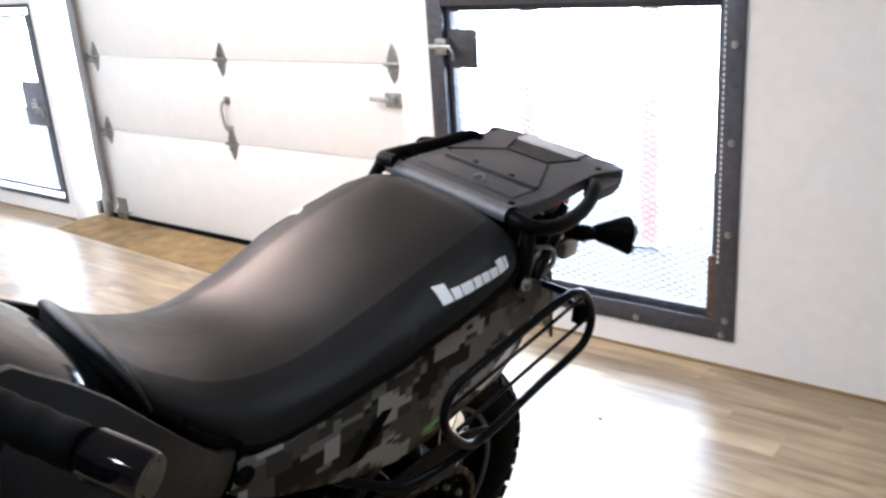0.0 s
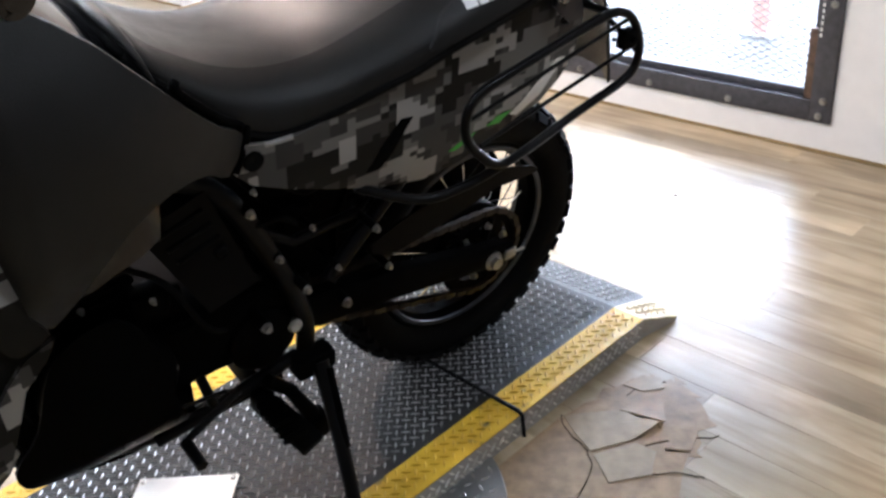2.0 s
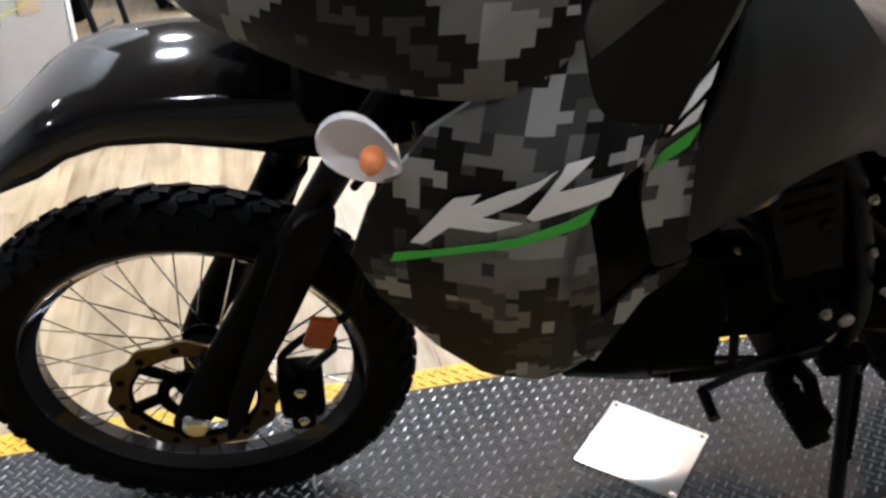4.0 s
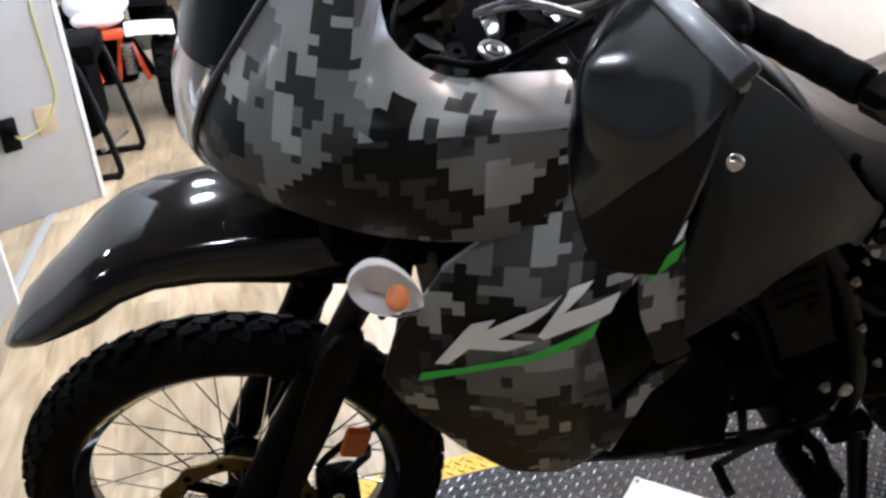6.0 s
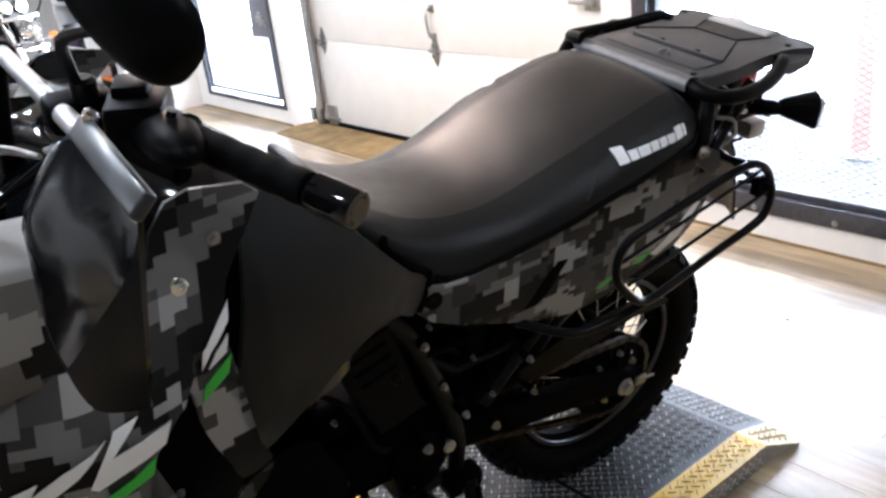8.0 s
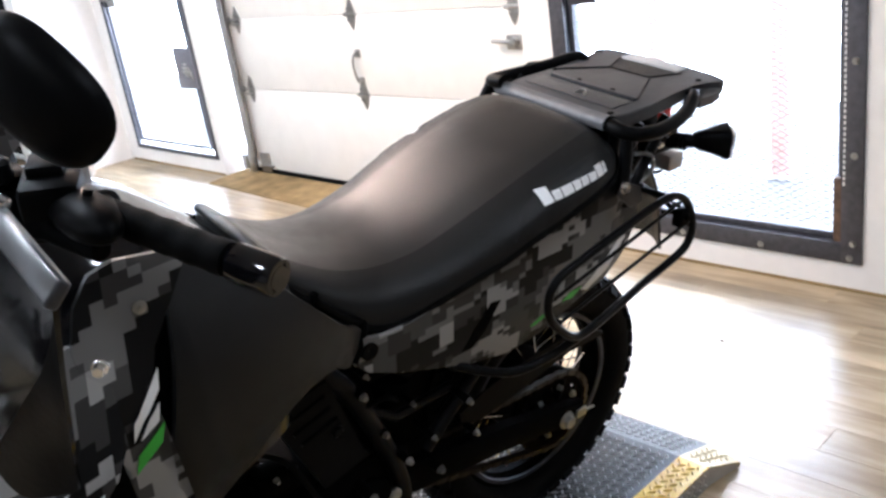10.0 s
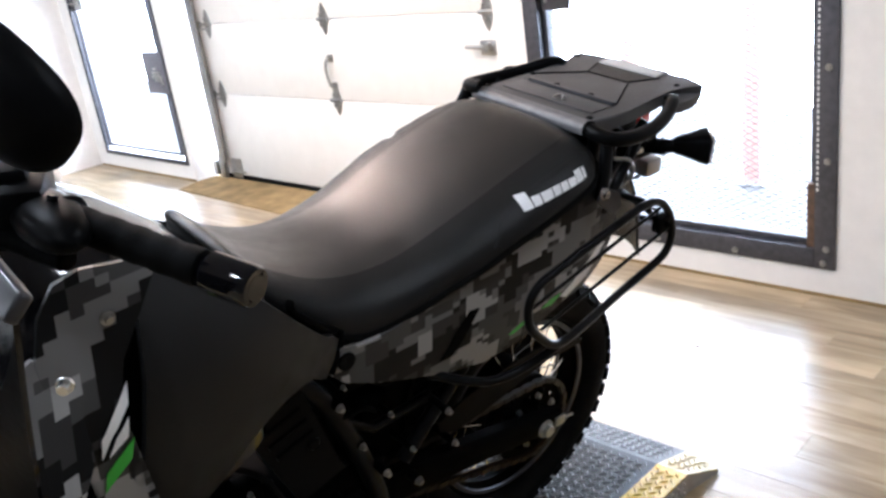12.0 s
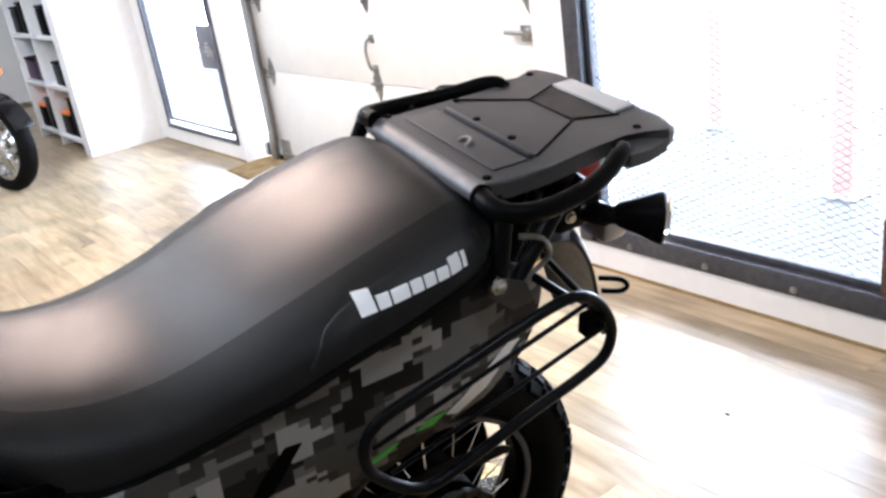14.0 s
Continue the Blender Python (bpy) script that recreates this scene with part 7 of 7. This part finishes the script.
sweep(bm, smooth([(0.30, SIDE_Y + 0.04, 0.385), (0.27, SIDE_Y + 0.03, 0.35), (0.235, SIDE_Y + 0.012, 0.345), (0.16, SIDE_Y + 0.008, 0.37), (0.10, SIDE_Y + 0.008, 0.44), (0.08, SIDE_Y + 0.008, 0.52), (0.085, SIDE_Y + 0.008, 0.70), (0.10, SIDE_Y + 0.008, 1.3)], 6), 0.0035, 7)
part("wire", bm, CORD, cord)
for name, x, z, w, h, label in (("switch_plate", 0.34, 0.64, 0.05, 0.045, "tan wall switch plate"), ("blank_plate", 0.145, 0.385, 0.043, 0.058, "tan blank wall plate")):
    p = thing(name, wall_a.matrix_world @ pose(x, SIDE_Y, z), label + " on the partition", "wall plate")
    bm = bmesh.new()
    box(bm, (-w, 0, -h), (w, 0.006, h), 0.002)
    part("plate", bm, TANBOX, p)
bm = bmesh.new()
m = pose(-2.52, -2.24, 0, 0, 0, math.degrees(math.atan2(-0.054, 0.82)))
box(bm, (0, -0.018, 0), (0.82, 0.018, 0.008), 0.002, m)
structure("trim_doorway", bm, PARTITION, "pale threshold strip in the doorway", "threshold")

# shelf unit
shelf = thing("shelf_unit", pose(-6.72, 0.99, 0), "white built-in shelf unit holding dark boxes and helmets", "shelf")
bm = bmesh.new()
for x in (0, 0.6, 1.2):
    box(bm, (x, 0, 0), (x + 0.03, 0.4, 2.1), 0.003)
part("upright", bm, WHITEPAINT, shelf)
bm = bmesh.new()
box(bm, (0, 0.395, 0), (1.23, 0.41, 2.1))
part("back", bm, WHITEPAINT, shelf)
for z in (0.07, 0.46, 0.83, 1.2, 1.6, 2.05):
    bm = bmesh.new()
    box(bm, (0.03, 0.004, z), (1.2, 0.395, z + 0.025), 0.003)
    part("shelf_board", bm, WHITEPAINT, shelf)
rnd = random.Random(7)
for z in (0.095, 0.485, 0.855, 1.225):
    x = 0.06
    while x < 1.12:
        w, h, d = rnd.uniform(0.17, 0.30), rnd.uniform(0.15, 0.29), rnd.uniform(0.2, 0.3)
        if not (x < 0.63 < x + w):
            b = thing("storage_box", pose(-6.72 + x, 1.02, z), "dark storage box standing on a white shelf", "box", "boxes on the shelves")
            bm = bmesh.new()
            box(bm, (0, 0, 0), (w - 0.02, d, h), 0.012)
            part("body", bm, rnd.choice((ENGINE, SATIN, PURPLE, ENGINE, GREYPAD)), b)
            bm = bmesh.new()
            box(bm, (-0.004, -0.004, h), (w - 0.016, d + 0.004, h + 0.02), 0.006)
            part("lid", bm, rnd.choice((SATIN, ENGINE, ORANGE)), b)
        x += w + 0.02


def parked_bike(place, paint, label):
    """A simple street motorcycle seen from far: x forward."""
    b = thing("parked_motorcycle", place, label, "motorcycle", "parked motorcycles")
    for x in (0.72, -0.72):
        bm = bmesh.new()
        lathe(bm, [(-0.05, 0.235), (-0.058, 0.265), (-0.045, 0.295), (-0.02, 0.308), (0.02, 0.308), (0.045, 0.295), (0.058, 0.265), (0.05, 0.235)], (x, 0, 0.308), "y", 44)
        w = part("tyre", bm, RUBBER, b)
        bm = bmesh.new()
        lathe(bm, [(-0.035, 0.215), (-0.035, 0.24), (0.035, 0.24), (0.035, 0.215)], (x, 0, 0.308), "y", 36)
        for i in range(20):
            t = 2 * math.pi * i / 20
            rod(bm, (x + 0.03 * math.cos(t + 0.5), 0.03 * (1 if i % 2 else -1), 0.308 + 0.03 * math.sin(t + 0.5)), (x + 0.22 * math.cos(t), 0, 0.308 + 0.22 * math.sin(t)), 0.003, 5)
        drum(bm, (x, 0, 0.308), "y", 0.04, 0.05, 16)
        lathe(bm, [(0.055, 0.08), (0.055, 0.14), (0.06, 0.14), (0.06, 0.08)], (x, 0, 0.308), "y", 28)
        part("rim", bm, CHROME, w, "chrome spoked rim")
    bm = bmesh.new()
    for s in (-1, 1):
        sweep(bm, [(0.72, s * 0.09, 0.30), (0.60, s * 0.09, 0.62), (0.46, s * 0.09, 0.98)], [0.03, 0.028, 0.022], 12)
    part("fork", bm, CHROME, b, "chrome fork legs")
    bm = bmesh.new()
    ball(bm, (0.58, 0.03, 0.80), (0.075, 0.075, 0.075), 20)
    hl = part("headlamp", bm, CHROME, b, "round chrome headlamp")
    bm = bmesh.new()
    ball(bm, (0.63, 0.03, 0.80), (0.032, 0.068, 0.068), 16)
    part("lens", bm, LENS, hl)
    bm = bmesh.new()
    for s in (-1, 1):
        ball(bm, (0.60, s * 0.19, 0.74), (0.03, 0.035, 0.03), 12)
    scatter("indicator", bm, ORANGE, b, "orange indicator")
    bm = bmesh.new()
    sweep(bm, smooth([(0.32, 0.38, 1.02), (0.42, 0.25, 1.06), (0.46, 0.0, 1.04), (0.42, -0.25, 1.06), (0.32, -0.38, 1.02)], 5), 0.012, 10)
    part("handlebar", bm, CHROME, b)
    bm = bmesh.new()
    for s in (-1, 1):
        rod(bm, (0.40, s * 0.28, 1.06), (0.42, s * 0.34, 1.2), 0.006, 6)
        ball(bm, (0.42, s * 0.36, 1.22), (0.02, 0.06, 0.04), 12)
    scatter("mirror", bm, SATIN, b)
    for s in (-1, 1):
        bm = bmesh.new()
        drum(bm, (0.50, s * 0.06, 0.96), "x", 0.045, 0.03, 20)
        part("gauge", bm, CHROME, b, "round chrome gauge")
        bm = bmesh.new()
        sweep(bm, smooth([(0.40, s * 0.26, 1.05), (0.52, s * 0.22, 0.98), (0.56, s * 0.12, 0.88), (0.50, s * 0.05, 0.72)], 5), 0.006, 7)
        part("control_cable", bm, RUBBER, b)
        bm = bmesh.new()
        sweep(bm, [(0.655, s * 0.09, 0.47), (0.60, s * 0.09, 0.62), (0.57, s * 0.09, 0.70)], [0.042, 0.04, 0.036], 12)
        part("fork_shroud", bm, CHROME, b, "chrome fork cover")
    bm = bmesh.new()
    box(bm, (0.545, -0.14, 0.875), (0.575, 0.14, 0.905), 0.008)
    box(bm, (0.575, -0.14, 0.665), (0.605, 0.14, 0.695), 0.008)
    scatter("fork_yoke", bm, CHROME, b, "chrome fork yoke")
    bm = bmesh.new()
    rod(bm, (0.62, -0.19, 0.735), (0.62, 0.19, 0.735), 0.009, 8)
    part("lamp_bar", bm, CHROME, b)
    bm = bmesh.new()
    drum(bm, (0.08, 0.165, 0.40), "y", 0.12, 0.02, 28)
    drum(bm, (-0.10, 0.165, 0.36), "y", 0.08, 0.018, 24)
    scatter("engine_cover", bm, CHROME, b, "polished engine cover")
    bm = bmesh.new()
    rings = []
    for x, zt, hw in ((0.42, 0.86, 0.06), (0.34, 0.92, 0.12), (0.18, 0.94, 0.145), (0.0, 0.88, 0.12), (-0.10, 0.80, 0.07)):
        rings.append([(x, hw * math.cos(t), 0.80 + (zt - 0.80) * max(-0.6, math.sin(t) * 1.2)) for t in np.linspace(0, 2 * math.pi, 20, endpoint=False)])
    loft(bm, rings)
    part("tank", bm, paint, b, "glossy fuel tank")
    bm = bmesh.new()
    box(bm, (-0.62, -0.13, 0.68), (-0.05, 0.13, 0.78), 0.04)
    part("seat", bm, VINYL, b)
    bm = bmesh.new()
    box(bm, (-0.15, -0.16, 0.24), (0.28, 0.16, 0.56), 0.05)
    for k in range(6):
        box(bm, (0.0, -0.14, 0.52 + k * 0.035), (0.22, 0.14, 0.535 + k * 0.035), 0.004)
    scatter("engine", bm, ENGINE, b)
    bm = bmesh.new()
    sweep(bm, smooth([(0.24, -0.10, 0.6), (0.36, -0.16, 0.42), (0.22, -0.2, 0.24), (-0.2, -0.2, 0.24), (-0.85, -0.2, 0.32)], 5), 0.035, 12)
    part("exhaust", bm, CHROME, b, "chrome exhaust pipe")
    bm = bmesh.new()
    for s in (-1, 1):
        sweep(bm, [(0.42, s * 0.03, 0.85), (0.30, s * 0.12, 0.3), (-0.2, s * 0.14, 0.26), (-0.70, s * 0.1, 0.31)], 0.018, 8)
        sweep(bm, [(-0.1, s * 0.12, 0.66), (-0.72, s * 0.12, 0.68)], 0.015, 8)
    part("frame", bm, FRAMEBLACK, b)
    for x, a0, a1 in ((0.72, 20, 150), (-0.72, 25, 165)):
        bm = bmesh.new()
        rows = [[(x + 0.335 * math.cos(radians(a)), yy, 0.308 + (0.335 - 2.2 * yy * yy) * math.sin(radians(a))) for yy in np.linspace(-0.07, 0.07, 5)] for a in np.linspace(a0, a1, 14)]
        sheet(bm, rows, 0.005, (x, 0, 0.3))
        part("mudguard", bm, paint, b)
    bm = bmesh.new()
    sweep(bm, [(-0.05, 0.14, 0.25), (-0.1, 0.28, 0.012)], 0.011, 8)
    part("side_stand", bm, FRAMEBLACK, b)
    return b


parked_bike(pose(-5.677, 0.124, 0, 0, 0, 20), GLOSS, "black street motorcycle with chrome fork, parked in the showroom")
parked_bike(pose(-6.35, -0.72, 0, 0, 0, 20), REDPAINT, "red street motorcycle with chrome wheels, parked in the showroom")
parked_bike(pose(-7.1, -1.5, 0, 0, 0, 20), GLOSS, "black street motorcycle with chrome exhaust, parked in a row")

# quad bike on the showroom floor
quad_bike = thing("quad_bike", pose(-4.12, -2.06, 0, 0, 0, 3) @ Matrix.Diagonal((0.9, 0.9, 0.9, 1)), "red and white quad bike with knobbly black tyres", "quad bike")
for x in (0.48, -0.48):
    for s in (-1, 1):
        bm = bmesh.new()
        lathe(bm, [(-0.085, 0.12), (-0.10, 0.17), (-0.09, 0.21), (-0.04, 0.225), (0.04, 0.225), (0.09, 0.21), (0.10, 0.17), (0.085, 0.12)], (x, s * 0.36, 0.238), "y", 32)
        for i in range(22):
            for lat in (-0.06, 0.0, 0.06):
                m = Matrix.Translation((x, s * 0.36, 0.238)) @ Matrix.Rotation(2 * math.pi * (i + lat * 6) / 22, 4, "Y") @ Matrix.Translation((0, lat, 0.225))
                box(bm, (-0.018, -0.02, -0.006), (0.018, 0.02, 0.013), 0, m)
        w = part("tyre", bm, RUBBER, quad_bike)
        bm = bmesh.new()
        drum(bm, (x, s * 0.36, 0.238), "y", 0.125, 0.06, 24)
        part("rim", bm, ZINC, w)
for x, a in ((0.48, 1), (-0.48, -1)):
    for s in (-1, 1):
        bm = bmesh.new()
        rows = [[(x + 0.30 * math.cos(radians(t)), s * (0.14 + 0.32 * u), 0.26 + 0.31 * math.sin(radians(t)) - 0.03 * u * u) for u in np.linspace(0, 0.85, 6)] for t in np.linspace(58, 165, 12)]
        sheet(bm, rows, 0.006, (x, s * 0.3, 0.2))
        part("mudguard", bm, WHITEPAINT if a > 0 else ENGINE, quad_bike, "moulded plastic mudguard")
bm = bmesh.new()
box(bm, (-0.55, -0.15, 0.50), (0.05, 0.15, 0.64), 0.05)
part("seat", bm, VINYL, quad_bike)
bm = bmesh.new()
ball(bm, (0.22, 0, 0.66), (0.27, 0.19, 0.11), 20)
ball(bm, (0.42, 0, 0.60), (0.12, 0.15, 0.06), 16)
part("hood", bm, WHITEPAINT, quad_bike, "white moulded front hood", 60)
bm = bmesh.new()
box(bm, (0.46, -0.13, 0.50), (0.60, 0.13, 0.545), 0.015)
for s in (-1, 1):
    rod(bm, (0.55, s * 0.11, 0.52), (0.50, s * 0.05, 0.25), 0.014, 8)
    rod(bm, (0.52, s * 0.16, 0.46), (0.54, s * 0.22, 0.24), 0.016, 8)
part("front_frame", bm, REDPAINT, quad_bike, "orange-red front frame and bumper")
for s in (-1, 1):
    bm = bmesh.new()
    for k in range(7):
        lathe(bm, [(-0.006, 0.022), (0.006, 0.022), (0.006, 0.032), (-0.006, 0.032)], (0.57, s * 0.13, 0.30 + k * 0.026), "z", 14)
    part("shock_spring", bm, ZINC, quad_bike, "bright shock absorber spring")
bm = bmesh.new()
sweep(bm, smooth([(0.02, 0.36, 0.84), (0.16, 0.25, 0.86), (0.22, 0, 0.80), (0.16, -0.25, 0.86), (0.02, -0.36, 0.84)], 5), 0.013, 10)
rod(bm, (0.22, 0, 0.80), (0.30, 0, 0.60), 0.02, 10)
part("handlebar", bm, FRAMEBLACK, quad_bike)
bm = bmesh.new()
box(bm, (-0.35, -0.16, 0.18), (0.35, 0.16, 0.46), 0.05)
for s in (-1, 1):
    for a, b, r in (((0.48, s * 0.30, 0.24), (0.3, s * 0.1, 0.28), 0.018), ((-0.48, s * 0.30, 0.24), (-0.3, s * 0.1, 0.28), 0.018), ((0.50, s * 0.24, 0.26), (0.38, s * 0.12, 0.52), 0.03)):
        arm = bmesh.new()
        rod(arm, a, b, r, 10)
        part("suspension_arm", arm, ENGINE, quad_bike)
part("engine", bm, ENGINE, quad_bike)
# black tubular stand with a dark machine in it
rack_f = thing("tubular_stand", pose(-2.93, -2.0, 0), "black tubular floor stand carrying a dark engine", "stand")
for x, dy in ((0.185, 0.0), (-0.2, 0.08)):
    bm = bmesh.new()
    sweep(bm, smooth([(x, dy - 0.48, 0.605), (x, dy - 0.14, 0.585), (x, dy - 0.06, 0.52), (x, dy - 0.01, 0.27), (x, dy + 0.022, 0.06), (x, dy + 0.005, 0.018), (x, dy - 0.05, 0.016), (x, dy - 0.48, 0.016)], 5), 0.015, 10)
    part("loop", bm, FRAMEBLACK, rack_f)
    bm = bmesh.new()
    drum(bm, (x, dy + 0.005, 0.006), "z", 0.016, 0.006, 14, 0.002)
    part("rubber_foot", bm, RUBBER, rack_f)
for y, z in ((-0.10, 0.57), (-0.40, 0.60), (-0.4, 0.02)):
    bm = bmesh.new()
    rod(bm, (0.185, y, z), (-0.2, y + 0.08, z), 0.012, 8)
    part("cross_tube", bm, FRAMEBLACK, rack_f)
bm = bmesh.new()
rod(bm, (0.185, -0.03, 0.14), (-0.2, 0.04, 0.10), 0.011, 8)
part("flat_brace", bm, ZINC, rack_f, "dull grey brace")
bm = bmesh.new()
box(bm, (-0.24, -0.44, 0.17), (0.12, -0.01, 0.54), 0.06)
box(bm, (-0.30, -0.42, 0.50), (0.14, 0.03, 0.60), 0.035)
drum(bm, (0.0, -0.2, 0.30), "x", 0.11, 0.15, 24)
part("engine", bm, ENGINE, rack_f)

# ---------------------------------------------------------------- floor planks, laid along the wall
PW, PL = 0.118, 0.92
bm = bmesh.new()
box(bm, (-PL / 2 + 0.0003, -PW / 2 + 0.0003, -0.004), (PL / 2 - 0.0003, PW / 2 - 0.0003, 0.0))
bmesh.ops.bevel(bm, geom=[e for e in bm.edges if e.verts[0].co.z > -0.001 and e.verts[1].co.z > -0.001], offset=0.0004, segments=1, affect="EDGES")
first = part("plank", bm, PLANK, floor)
rnd = random.Random(11)
made = 0
rest = bmesh.new()
for row in range(62):
    y = 1.535 - PW * (row + 0.5)
    x = -9.0 + rnd.uniform(0, PL)
    while x - PL / 2 < 3.99:
        near = -3.6 < x < 1.9 and y > -2.2
        if near and made < 300:
            at = Matrix.Translation((x, y, rnd.uniform(-0.0003, 0.0001)))
            if made:
                shared("plank", first.data, floor, at)
            else:
                first.matrix_local = at
            made += 1
        else:
            z = rnd.uniform(-0.0006, -0.0002)
            v = [rest.verts.new((min(4.0, max(-9.0, x + a)), y + b, z)) for a, b in ((-PL / 2, -PW / 2), (PL / 2, -PW / 2), (PL / 2, PW / 2), (-PL / 2, PW / 2))]
            rest.faces.new(v)
        x += PL
far = part("planks_further_off", rest, PLANK, floor)
far["kind"] = "stuff"
